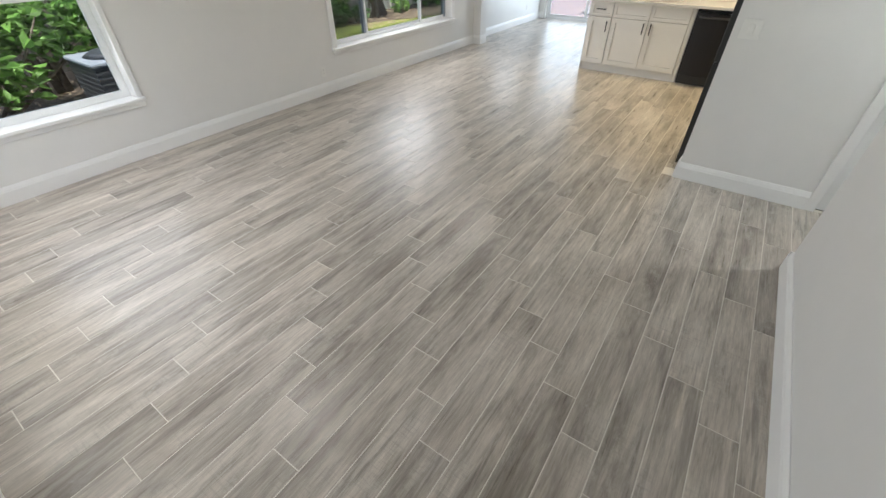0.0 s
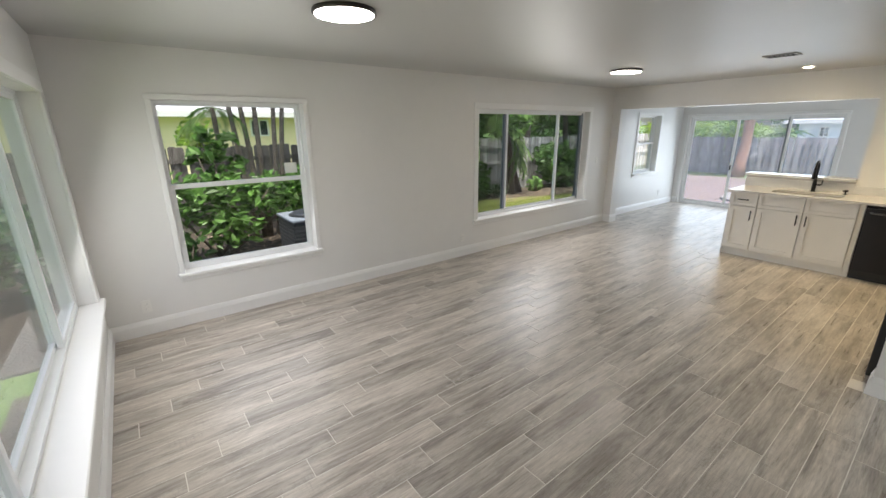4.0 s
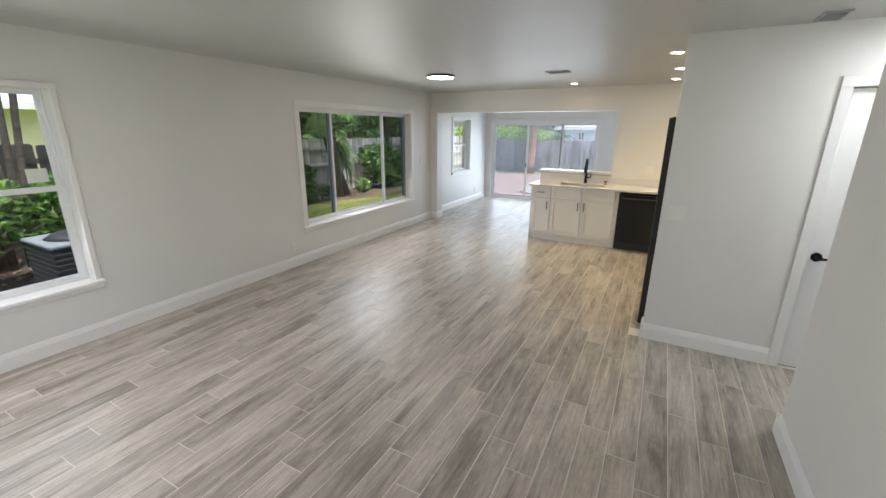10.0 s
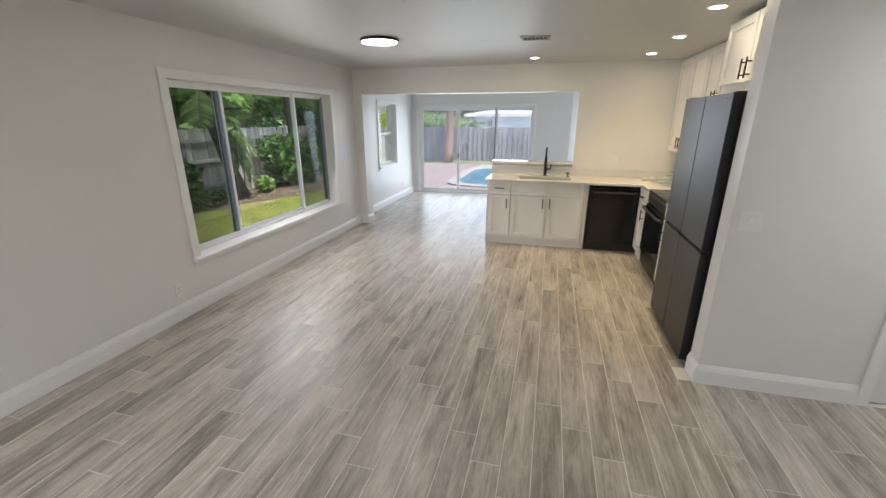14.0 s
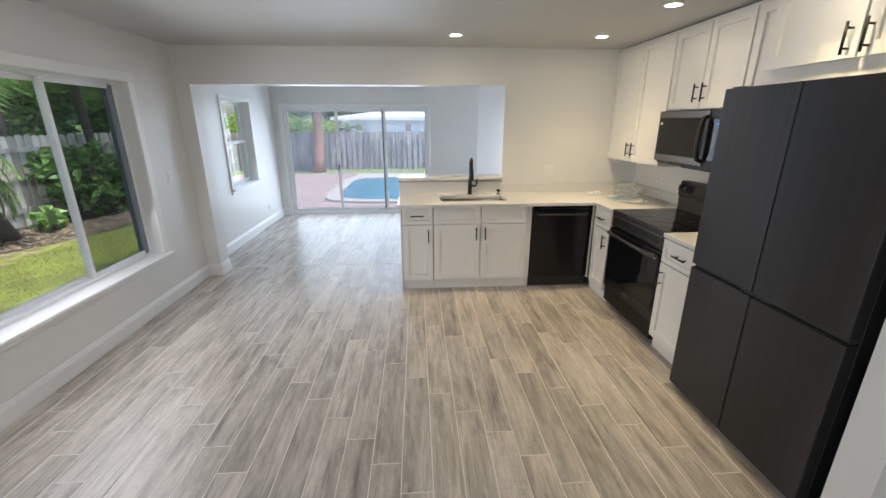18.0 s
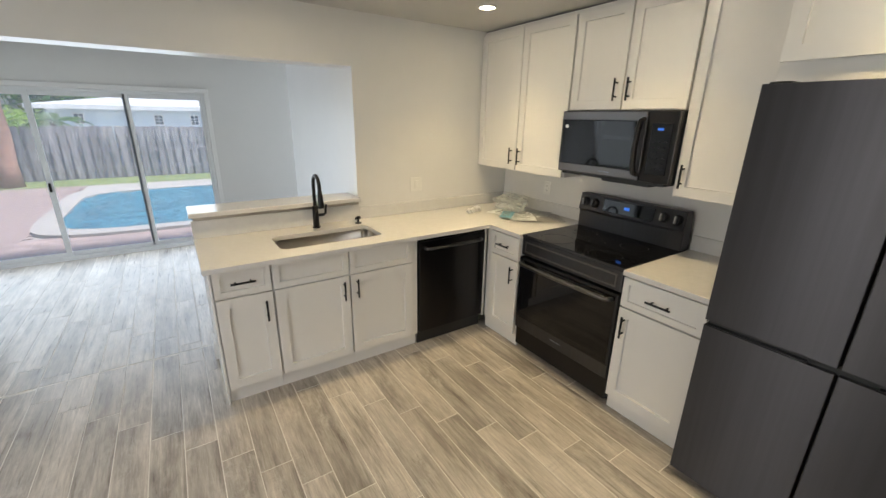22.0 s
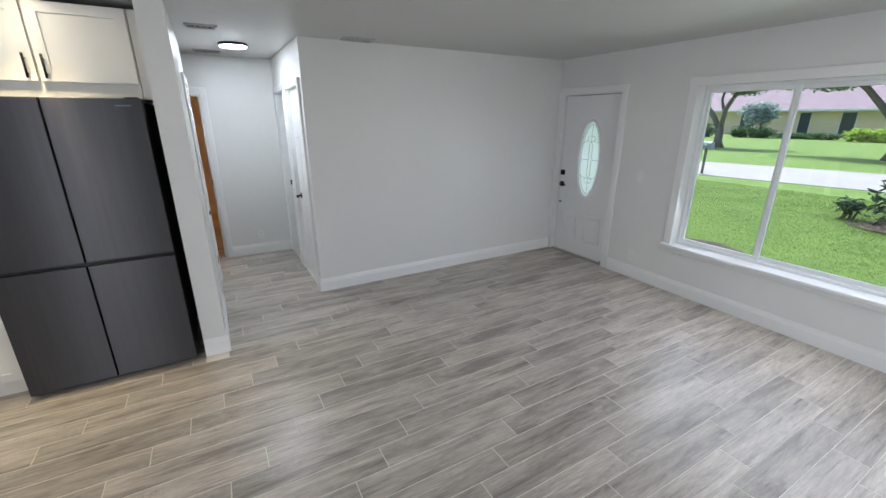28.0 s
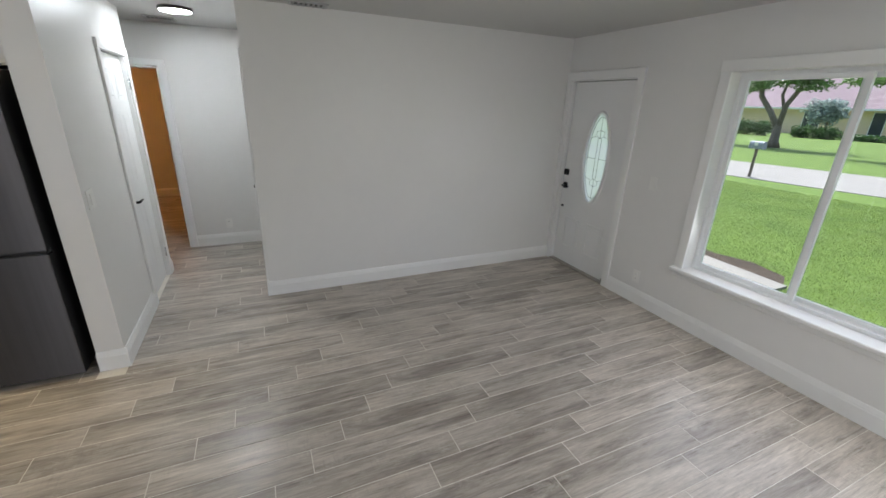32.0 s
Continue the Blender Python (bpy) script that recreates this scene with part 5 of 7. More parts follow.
wall_plate("outlet", pose(XL, 3.46, 0.265, 0, 0, 90), 0.07, 0.115, "outlet", "white wall outlet between the windows", "outlet")
wall_plate("outlet", pose(XL, -0.17, 0.26, 0, 0, 90), 0.07, 0.115, "outlet", "white wall outlet near the front corner", "outlet")
wall_plate("outlet", pose(HX, 3.06, 0.26, 0, 0, -90), 0.07, 0.115, "outlet", "white wall outlet at the hallway end", "outlet")
wall_plate("outlet", pose(XSL, 9.46, 0.29, 0, 0, 90), 0.07, 0.115, "outlet", "white wall outlet in the sunroom", "outlet")
wall_plate("outlet", pose(-0.643, YF, 0.255, 0, 0, 180), 0.07, 0.115, "outlet", "white wall outlet beside the front door", "outlet")
wall_plate("light_switch", pose(XL, 6.62, 1.163, 0, 0, 90), 0.07, 0.115, "switch", "white switch plate beside the wide window", "switch")
wall_plate("light_switch", pose(-0.62, YF, 1.12, 0, 0, 180), 0.07, 0.115, "switch", "white switch plate beside the front door", "switch")
wall_plate("outlet", pose(XK, 4.95, 1.12, 0, 0, -90), 0.07, 0.115, "outlet", "white outlet above the small counter", "outlet")
wall_plate("outlet", pose(XK, 6.45, 1.12, 0, 0, -90), 0.07, 0.115, "outlet", "white outlet in the kitchen corner", "outlet")


wall_plate("outlet", pose(-1.992, 7.08, 0.86, 0, 0, -90), 0.07, 0.115, "outlet", "white outlet on the end of the half wall", "outlet")


def wrapped(name, x, y, z, rx, ry, rz, mat, label, category, seed, part_name="film"):
    """A crumpled soft lump."""
    bm = bmesh.new()
    bmesh.ops.create_icosphere(bm, subdivisions=4, radius=1)
    for v in bm.verts:
        k = noise.noise(v.co * 2.2 + Vector((seed, 0, 0))) * 0.45 + noise.noise(v.co * 6 + Vector((0, seed, 0))) * 0.22
        v.co = v.co * (1 + k)
        v.co.z = max(v.co.z, -0.75)
        v.co = Vector((v.co.x * rx, v.co.y * ry, (v.co.z + 0.75) * rz))
    t = thing(name, x, y, z, label, category)
    part(part_name, turned(bm, pose(x, y, z)), mat, t)


def sheet(x, y, z, w, d, turn, mat, label, name="leaflet"):
    t = thing(name, x, y, z, label, "leaflet", "papers on the counter")
    bm = bmesh.new()
    n = 8
    rows = [[bm.verts.new((w * (i / n - 0.5), d * (j / n - 0.5), 0.002 + 0.006 * noise.noise(Vector((i * 0.4 + x * 9, j * 0.4, y * 7))) ** 2)) for j in range(n + 1)] for i in range(n + 1)]
    for i in range(n):
        for j in range(n):
            bm.faces.new((rows[i][j], rows[i + 1][j], rows[i + 1][j + 1], rows[i][j + 1]))
    r = bmesh.ops.extrude_face_region(bm, geom=bm.faces[:])
    bmesh.ops.translate(bm, verts=[v for v in r["geom"] if isinstance(v, bmesh.types.BMVert)], vec=(0, 0, 0.0015))
    bmesh.ops.recalc_face_normals(bm, faces=bm.faces[:])
    m = pose(x, y, z, 0, 0, turn)
    p = part("page", turned(bm, m), mat, t)
    for k in range(5):
        part("print_line", turned(box(-w * 0.36, w * (0.30 - 0.1 * (k % 2)), d * (0.32 - 0.13 * k), d * (0.36 - 0.13 * k), 0.0062, 0.0068), m), GREYPRINT, p)


sheet(0.36, 6.50, 0.911, 0.30, 0.42, 12, PAPER, "grey printed manual lying on the counter")
sheet(0.42, 6.28, 0.911, 0.28, 0.36, 58, GREYPRINT, "dark grey plastic sleeve with papers")
sheet(0.30, 6.38, 0.919, 0.21, 0.30, -35, PAPER, "folded white leaflet lying on the counter")
sheet(0.22, 6.46, 0.927, 0.10, 0.24, -50, BLUEPAPER, "blue and white printed card on the papers")
sheet(0.48, 6.42, 0.919, 0.20, 0.28, 30, WRAP, "clear plastic sleeve on the papers")
wrapped("plastic_wrap", 0.38, 6.60, 0.925, 0.13, 0.15, 0.075, WRAP, "crumpled clear plastic wrapping on the papers", "plastic wrap", 3.0)
wrapped("foam_piece", 0.03, 6.72, 0.911, 0.035, 0.03, 0.022, WPLAST, "small crumpled white foam piece on the counter", "packaging", 7.0, "foam")
wrapped("foam_piece", 0.12, 6.76, 0.911, 0.045, 0.035, 0.024, WPLAST, "crumpled white foam piece on the counter", "packaging", 11.0, "foam")


# ---- outdoors ----
def grid_sheet(x0, x1, y0, y1, z, nx, ny, amp, seed):
    bm = bmesh.new()
    rows = [[bm.verts.new((x0 + (x1 - x0) * i / nx, y0 + (y1 - y0) * j / ny, z + amp * noise.noise(Vector((i * 0.37, j * 0.37, seed))))) for j in range(ny + 1)] for i in range(nx + 1)]
    for i in range(nx):
        for j in range(ny):
            bm.faces.new((rows[i][j], rows[i + 1][j], rows[i + 1][j + 1], rows[i][j + 1])).smooth = True
    return bm


structure("ground", grid_sheet(-400, 400, -400, 400, G - 0.012, 4, 4, 0.0, 1), GRASS, "broad green lawn ground reaching the horizon", "ground")


def poly_slab(name, pts, z0, z1, mat, label, category):
    bm = bmesh.new()
    lo = [bm.verts.new((x, y, z0)) for x, y in pts]
    hi = [bm.verts.new((x, y, z1)) for x, y in pts]
    bm.faces.new(hi)
    for k in range(len(pts)):
        j = (k + 1) % len(pts)
        bm.faces.new((lo[k], lo[j], hi[j], hi[k]))
    bmesh.ops.recalc_face_normals(bm, faces=bm.faces[:])
    return structure(name, bm, mat, label, category)


poly_slab("road", [(-40, -18.3), (60, -2.1), (60, -4.2), (40, -9.1), (-40, -25.0)], G - 0.03, G + 0.004, ROADM, "pale concrete residential road", "road")


def blob_outline(cx, cy, rx, ry, seed, n=40):
    return [(cx + rx * (1 + 0.14 * noise.noise(Vector((math.cos(a) * 1.5, math.sin(a) * 1.5, seed)))) * math.cos(a), cy + ry * (1 + 0.14 * noise.noise(Vector((math.cos(a) * 1.5, math.sin(a) * 1.5, seed + 5)))) * math.sin(a)) for a in [2 * math.pi * k / n for k in range(n)]]


poly_slab("planting_bed", blob_outline(-2.4, -6.9, 1.7, 0.9, 2.0), G - 0.03, G + 0.008, SOIL, "dark mulch planting bed in the front lawn", "planting bed")
poly_slab("planting_bed", [(-8.9, -4), (-4.4, -4), (-4.4, 2.6), (-5.6, 3.4), (-8.9, 4.0)], G - 0.03, G + 0.012, SOIL, "leaf-littered soil bed along the side of the house", "planting bed")
poly_slab("planting_bed", [(-8.9, 4.0), (-8.6, 4.6), (-8.5, 7.2), (-7.95, 8.0), (-7.6, 8.8), (-7.2, 9.7), (-6.8, 11.2), (-6.6, 13.2), (-8.9, 13.6)], G - 0.03, G + 0.012, SOIL, "leaf-littered soil bed under the palms", "planting bed")
poly_slab("lawn_side", [(-8.9, 2.0), (-4.4, 2.0), (-4.4, 12.0), (-8.9, 12.0)], G - 0.04, G + 0.004, SHADEGRASS, "yellow-green side lawn, dappled shade put into its colour", "lawn")
poly_slab("planting_bed", [(-3.95, -1.05), (-0.5, -1.05), (-0.5, -0.66), (-3.95, -0.66)], G - 0.03, G + 0.012, SOIL, "bare dark soil strip under the picture window", "planting bed")
poly_slab("walkway", [(-0.84, -2.74), (1.05, -2.88), (1.05, -1.3), (-0.3, -1.3), (-0.3, -2.2), (-0.84, -2.45)], G - 0.03, G + 0.02, ROADM, "grey concrete walkway to the front door", "walkway")
poly_slab("planting_bed", [(-0.66, -3.05), (-0.2, -3.2), (0.2, -3.06), (0.6, -3.12), (1.3, -3.06), (1.3, -2.9), (1.06, -2.883), (-0.8, -2.745)], G - 0.03, G + 0.014, SOIL, "bare dark soil along the walkway", "planting bed")
poly_slab("front_step", [(-0.4, -1.3), (1.05, -1.3), (1.05, -0.66), (-0.4, -0.66)], G - 0.03, -0.03, COPING, "concrete entrance step", "step")
poly_slab("slab", [(-2.85, -3.42), (-2.52, -3.5), (-2.48, -3.3), (-2.8, -3.2)], G - 0.03, G + 0.012, ROADM, "grey stepping slab in the lawn", "slab")


# patio, pool
def patio():
    p = poly_slab("patio", [(-8.4, 10.4), (4.5, 10.4), (4.5, 17.9), (-8.4, 17.9)], G - 0.05, G + 0.0, COPING, "pinkish clay paver patio by the pool", "patio")
    rng = random.Random(8)
    me = mesh_of("paver", box(-0.098, 0.098, -0.048, 0.048, -0.02, 0.012, 0.004), PAVE)
    count = 0
    y = 10.46
    row = 0
    while y < 12.15:
        x = -5.2 + (0.1 if row % 2 else 0)
        while x < -1.3 and count < 330:
            part("paver", me, None, p, "", pose(x, y, G + 0.002 + rng.uniform(-0.001, 0.001), 0, 0, rng.uniform(-0.6, 0.6)))
            count += 1
            x += 0.2
        y += 0.1
        row += 1
    bm = bmesh.new()
    while y < 17.85:
        x = -8.3 + (0.1 if row % 2 else 0)
        while x < -4.05:
            add_box(bm, x - 0.098, x + 0.098, y - 0.048, y + 0.048, G - 0.01, G + 0.013 + rng.uniform(-0.001, 0.001))
            x += 0.2
        y += 0.1
        row += 1
    far = part("pavers_far", bm, PAVE, p)
    tagged(far, kind="stuff")


def pool():
    p = thing("pool", -0.4, 14.2, G, "in-ground swimming pool with rippled blue water and pale coping", "pool")
    n = 120
    out = []
    for k in range(n):
        a = 2 * math.pi * k / n
        c, s = math.cos(a), math.sin(a)
        e = 0.32
        out.append((-0.4 + 3.42 * math.copysign(abs(c) ** e, c), 14.2 + 2.05 * math.copysign(abs(s) ** e, s)))
    bm = bmesh.new()
    rings = []
    for f, z in ((1.0, G - 0.02), (1.0, G + 0.06), (0.0, G + 0.06), (0.0, G - 0.12)):
        rings.append([bm.verts.new((x + (0.32 * (x + 0.4) / 3.42 if f else 0), y + ((0.9 if y > 14.2 else 0.3) * (y - 14.2) / 2.05 if f else 0), z)) for x, y in out])
    for r, q in zip(rings, rings[1:]):
        for k in range(n):
            bm.faces.new((r[k], r[(k + 1) % n], q[(k + 1) % n], q[k]))
    bmesh.ops.recalc_face_normals(bm, faces=bm.faces[:])
    part("coping", bm, COPING, p, "pale stone coping")
    w = bmesh.new()
    rows = []
    for k in range(49):
        f = k / 48
        ring = []
        for x, y in out:
            px, py = -0.4 + (x + 0.4) * f, 14.2 + (y - 14.2) * f
            ring.append(w.verts.new((px, py, G + 0.03 + 0.03 * noise.noise(Vector((px * 2.2, py * 3.6, 1.0))) + 0.024 * noise.noise(Vector((px * 5, py * 8, 4.0))))))
        rows.append(ring)
    for p0, p1 in zip(rows, rows[1:]):
        for k in range(n):
            w.faces.new((p0[k], p0[(k + 1) % n], p1[(k + 1) % n], p1[k])).smooth = True
    bmesh.ops.remove_doubles(w, verts=rows[0], dist=0.1)
    part("water", w, WATER, p, "rippled turquoise water")
    return p


patio()
pool()


# fences
def fence(name, p0, p1, height, mat, label, seed, board=0.14, gap=0.006, side=-1, shadow=False, dog_ear=True, z=G):
    """A board fence from p0 to p1: posts, rails and separate boards; boards on alternate sides when shadow."""
    a, b = Vector((*p0, 0)), Vector((*p1, 0))
    d = (b - a).normalized()
    nrm = Vector((-d.y, d.x, 0))
    ang = math.degrees(math.atan2(d.y, d.x))
    f = thing(name, *((a + b) / 2).to_2d(), z, label, "fence")
    length = (b - a).length
    rng = random.Random(seed)
    bm = bmesh.new()
    h, w, t = height, board / 2, 0.01
    c = 0.03 if dog_ear else 0.0
    prof = [(-w, 0), (w, 0), (w, h - c), (w - c, h), (-w + c, h), (-w, h - c)]
    fr = [bm.verts.new((x, -t, q)) for x, q in prof]
    bk = [bm.verts.new((x, t, q)) for x, q in prof]
    bm.faces.new(fr)
    bm.faces.new(bk[::-1])
    for k in range(6):
        bm.faces.new((fr[k], fr[(k + 1) % 6], bk[(k + 1) % 6], bk[k]))
    bmesh.ops.recalc_face_normals(bm, faces=bm.faces[:])
    me = mesh_of("board", bm, mat)
    n = int(length / (board + gap))
    for k in range(n):
        off = 0.035 * (1 if (k % 2 and shadow) else side)
        q = a + d * ((k + 0.5) * (board + gap)) + nrm * off
        part("board", me, None, f, "", pose(q.x, q.y, z + rng.uniform(-0.015, 0.015), rng.uniform(-0.8, 0.8), rng.uniform(-1.2, 1.2), ang))
    for zz in (0.3, height * 0.55, height - 0.25):
        part("rail", turned(box(0, length, -0.02, 0.02, zz - 0.04, zz + 0.04), pose(a.x, a.y, z, 0, 0, ang)), mat, f)
    pm = mesh_of("post", box(-0.045, 0.045, -0.045, 0.045, -0.1, height - 0.08), mat)
    for k in range(int(length / 2.4) + 1):
        q = a + d * (k * 2.4) + nrm * 0.05
        part("post", pm, None, f, "", pose(q.x, q.y, z, 0, 0, ang))
    return f


fence("fence_west", (-8.95, -6.0), (-8.95, 5.4), 1.60, SHADEFENCE, "dark weathered dog-eared board fence along the side yard", 5, gap=0.005, side=1)
fence("fence_west", (-8.95, 5.42), (-8.95, 19.2), 1.60, SUNFENCE, "pale weathered board fence with gaps along the side lawn", 9, gap=0.013, side=1)
fence("fence_north", (-8.95, 19.3), (6.0, 19.3), 1.46, FENCEN, "grey weathered shadowbox board fence behind the pool", 6, shadow=True, gap=-0.03)


# leaves
def leaf_cloud(blobs, count, size, mat, seed, flat=0.4, narrow=0.5):
    """A mesh of many separate folded leaves in and on ellipsoids (centre, radii)."""
    rng = np.random.default_rng(seed)
    verts, total = [], 0
    vol = np.array([np.prod(r) ** 0.67 for _, r in blobs])
    for (c, r), share in zip(blobs, vol / vol.sum()):
        n = int(count * share)
        d = rng.normal(size=(n, 3))
        d /= np.linalg.norm(d, axis=1)[:, None]
        lump = np.array([0.8 + 0.45 * noise.noise(Vector(q * 2.3) + Vector((seed, 0, 0))) for q in d])[:, None]
        p = np.array(c) + d * np.array(r) * lump * (0.4 + 0.75 * rng.random((n, 1)) ** 0.6)
        u = rng.normal(size=(n, 3)) * np.array([1, 1, flat]) + np.array([0, 0, -0.25])
        u /= np.linalg.norm(u, axis=1)[:, None]
        v = np.cross(u, rng.normal(size=(n, 3)) * np.array([0.5, 0.5, 1]))
        v /= np.linalg.norm(v, axis=1)[:, None] + 1e-9
        s = size * (0.55 + 0.9 * rng.random((n, 1)))
        w = v * s * narrow
        k = np.cross(u, v) * s
        q = np.stack([p - u * s, p - u * s * 0.25 + w + k * 0.22, p + u * s * 0.4 + w * 0.75 + k * 0.15, p + u * s - k * 0.2, p + u * s * 0.4 - w * 0.75 + k * 0.15, p - u * s * 0.25 - w + k * 0.22], 1).reshape(-1, 3)
        verts.append(q)
        total += n
    me = bpy.data.meshes.new("leaves")
    i = np.arange(total)[:, None] * 6
    f = np.concatenate([i + np.array([[0, 1, 2, 3]]), i + np.array([[0, 3, 4, 5]])], 1).reshape(-1, 4)
    me.from_pydata(np.concatenate(verts).tolist(), [], f.tolist())
    me.materials.append(mat)
    return me


def bush(x, y, z, blobs, count, size, mat, label, seed, narrow=0.5, category="bush", stems=5):
    b = thing("bush", x, y, z, label, category)
    rng = random.Random(seed)
    bm = bmesh.new()
    for k in range(stems):
        c, r = blobs[k % len(blobs)]
        tip = (x + c[0] + rng.uniform(-0.6, 0.6) * r[0], y + c[1] + rng.uniform(-0.6, 0.6) * r[1], z + c[2] + 0.4 * r[2])
        mid = (x + (tip[0] - x) * 0.5 + rng.uniform(-0.1, 0.1), y + (tip[1] - y) * 0.5 + rng.uniform(-0.1, 0.1), z + (tip[2] - z) * 0.5)
        add_tube(bm, [(x + rng.uniform(-0.1, 0.1), y + rng.uniform(-0.1, 0.1), z - 0.05), mid, tip], [0.025, 0.018, 0.008], 6)
    part("stems", bm, BARK, b)
    part("leaves", leaf_cloud([((x + c[0], y + c[1], z + c[2]), r) for c, r in blobs], count, size, mat, seed, narrow=narrow), None, b)
    return b


def tree(x, y, z, trunk, limbs, crown, count, size, bark, mat, label, seed, name="tree"):
    """trunk: points and radii from (x, y, z); limbs: lists of points with radii; crown: ellipsoids."""
    t = thing(name, x, y, z, label, "tree")
    o = Vector((x, y, z))
    part("trunk", tube([o + Vector(p) for p, r in trunk], [r for p, r in trunk], 12), bark, t)
    for l in limbs:
        part("limb", tube([o + Vector(p) for p, r in l], [r for p, r in l], 9), bark, t)
    if crown:
        part("crown", leaf_cloud([(tuple(o + Vector(c)), r) for c, r in crown], count, size, mat, seed), None, t)
    return t


def frond_mesh(length, leaflets, width, droop, mat, seed):
    rng = random.Random(seed)
    bm = bmesh.new()
    pts = [(length * u, 0, length * (0.30 * u - droop * u * u)) for u in [k / 10 for k in range(11)]]
    add_tube(bm, pts, [0.018 * (1 - 0.85 * k / 10) for k in range(11)], 5, False)
    for k in range(leaflets):
        u = 0.12 + 0.88 * k / (leaflets - 1)
        p = Vector((length * u, 0, length * (0.30 * u - droop * u * u)))
        ll = width * math.sin(math.pi * min(1, 0.15 + 0.85 * u)) ** 0.6 * rng.uniform(0.85, 1.1) + 0.05
        for s in (-1, 1):
            d = Vector((0.55, s, -0.35 + rng.uniform(-0.15, 0.1))).normalized()
            w = Vector((1, 0, 0.2)) * 0.016
            q = p + d * ll
            m = p + d * ll * 0.5 + Vector((0, 0, 0.03))
            a, b, c, e, f = (bm.verts.new(v) for v in (p - w * 0.4, p + w * 0.4, m + w, q + Vector((0, 0, -0.06 * ll)), m - w))
            bm.faces.new((a, b, c, e, f))
    return mesh_of("frond", bm, mat)


FRONDS = [frond_mesh(1.7, 26, 0.42, 0.55, FROND, 1), frond_mesh(1.5, 24, 0.40, 0.85, LEAF, 2), frond_mesh(1.9, 30, 0.45, 0.40, FROND, 3)]


def palm(x, y, z, height, lean, r, fronds, label, seed, bark=PALMBARK, size=1.0, power=1.4):
    t = thing("palm_tree", x, y, z, label, "palm tree")
    rng = random.Random(seed)
    pts, rad = [], []
    for k in range(9):
        u = k / 8
        pts.append((x + lean[0] * u ** power, y + lean[1] * u ** power, z + height * u))
        rad.append(r * (1.25 - 0.35 * min(1, u * 3) - 0.12 * u))
    part("trunk", tube(pts, rad, 12), bark, t)
    top = Vector(pts[-1])
    for k in range(fronds):
        m = Matrix.Translation(top) @ Euler((0, radians(rng.uniform(-40, 35)), 2 * math.pi * (k + rng.uniform(-0.3, 0.3)) / fronds)).to_matrix().to_4x4() @ Matrix.Scale(size * rng.uniform(0.85, 1.1), 4)
        part("frond", FRONDS[k % 3], None, t, "", m)
    return t


# west garden
for k, (y, lo, hi) in enumerate(((1.55, 0.0, -0.30), (1.70, 0.0, -0.26), (1.79, 0.0, 0.0), (1.98, 0.0, 0.24), (2.05, 0.0, 0.42))):
    palm(-7.7, y, G, 5.2 + 0.15 * (k % 3), (0.0, 1.6 * hi), 0.046, 6, "slender grey palm stem in the side garden clump", 20 + k)
palm(-7.95, 1.25, G, 2.25, (0.0, -0.05), 0.05, 7, "young feather palm by the fence", 31, size=0.5)
palm(-8.0, 2.75, G, 0.95, (0.0, 0.0), 0.06, 12, "low spiky young palm by the clump", 32, size=0.45)
lean_palm = palm(-8.45, 9.2, G, 2.4, (0.25, -1.05), 0.16, 9, "stout leaning palm with drooping fronds hung along its trunk", 40, bark=BROWNBARK, size=0.75, power=1.0)
hang = random.Random(77)
for k in range(13):
    u = 0.55 + 0.3 * k / 12
    at = Vector((-8.45 + 0.25 * u + 0.1, 9.2 - 1.05 * u + 0.12, G + 2.4 * u))
    part("frond", FRONDS[k % 3], None, lean_palm, "", Matrix.Translation(at) @ Euler((0, radians(hang.uniform(38, 70)), radians(hang.uniform(20, 95)))).to_matrix().to_4x4() @ Matrix.Scale(hang.uniform(0.5, 0.68), 4))
bush(-8.2, 8.75, G, [((0.1, -0.25, 2.3), (0.25, 0.4, 0.3)), ((0.1, 0.2, 2.05), (0.2, 0.35, 0.25)), ((0.15, -0.1, 1.8), (0.15, 0.2, 0.2))], 120, 0.19, VINE, "big heart-leaved vine climbing the leaning palm", 45, narrow=0.62)
bush(-8.2, 9.75, G, [((0, 0, 0.25), (0.25, 0.25, 0.22))], 40, 0.12, VINE, "broad-leaved plant at the foot of the leaning palm", 46, narrow=0.55, stems=3)
bush(-8.1, 8.0, G, [((0, 0, 0.2), (0.25, 0.5, 0.2)), ((0, -0.7, 0.3), (0.25, 0.4, 0.3))], 160, 0.08, LEAFD, "low dark green plants along the fence", 47, stems=4)
palm(-9.6, 10.9, G, 3.3, (0.3, -0.3), 0.14, 14, "palm with drooping fronds behind the fence", 42, size=1.25)
palm(-8.3, 5.4, G, 2.9, (0.3, 0.3), 0.11, 11, "palm at the near end of the side lawn", 43, size=1.15)
bush(-6.9, 0.75, G, [((0.1, -0.3, 0.92), (0.4, 0.5, 0.42)), ((0, 0.35, 0.95), (0.4, 0.5, 0.36)), ((0.1, 0.95, 0.9), (0.4, 0.45, 0.42)), ((0, 1.6, 0.9), (0.35, 0.4, 0.45)), ((0.3, 0.2, 0.5), (0.3, 0.5, 0.3))], 1500, 0.075, LEAF, "broad-leaved green shrub under the window", 50)
bush(-7.2, 1.0, G, [((0, 0.0, 1.2), (0.2, 0.3, 0.2)), ((0.05, -0.22, 1.52), (0.16, 0.2, 0.14)), ((0.0, 0.02, 1.62), (0.14, 0.16, 0.22)), ((0, -0.1, 1.86), (0.12, 0.16, 0.1)), ((0, 0.26, 1.78), (0.1, 0.14, 0.1)), ((0, 0.3, 1.4), (0.14, 0.16, 0.14))], 215, 0.10, LEAF, "tall broad-leaved shrub rising above the fence", 51)
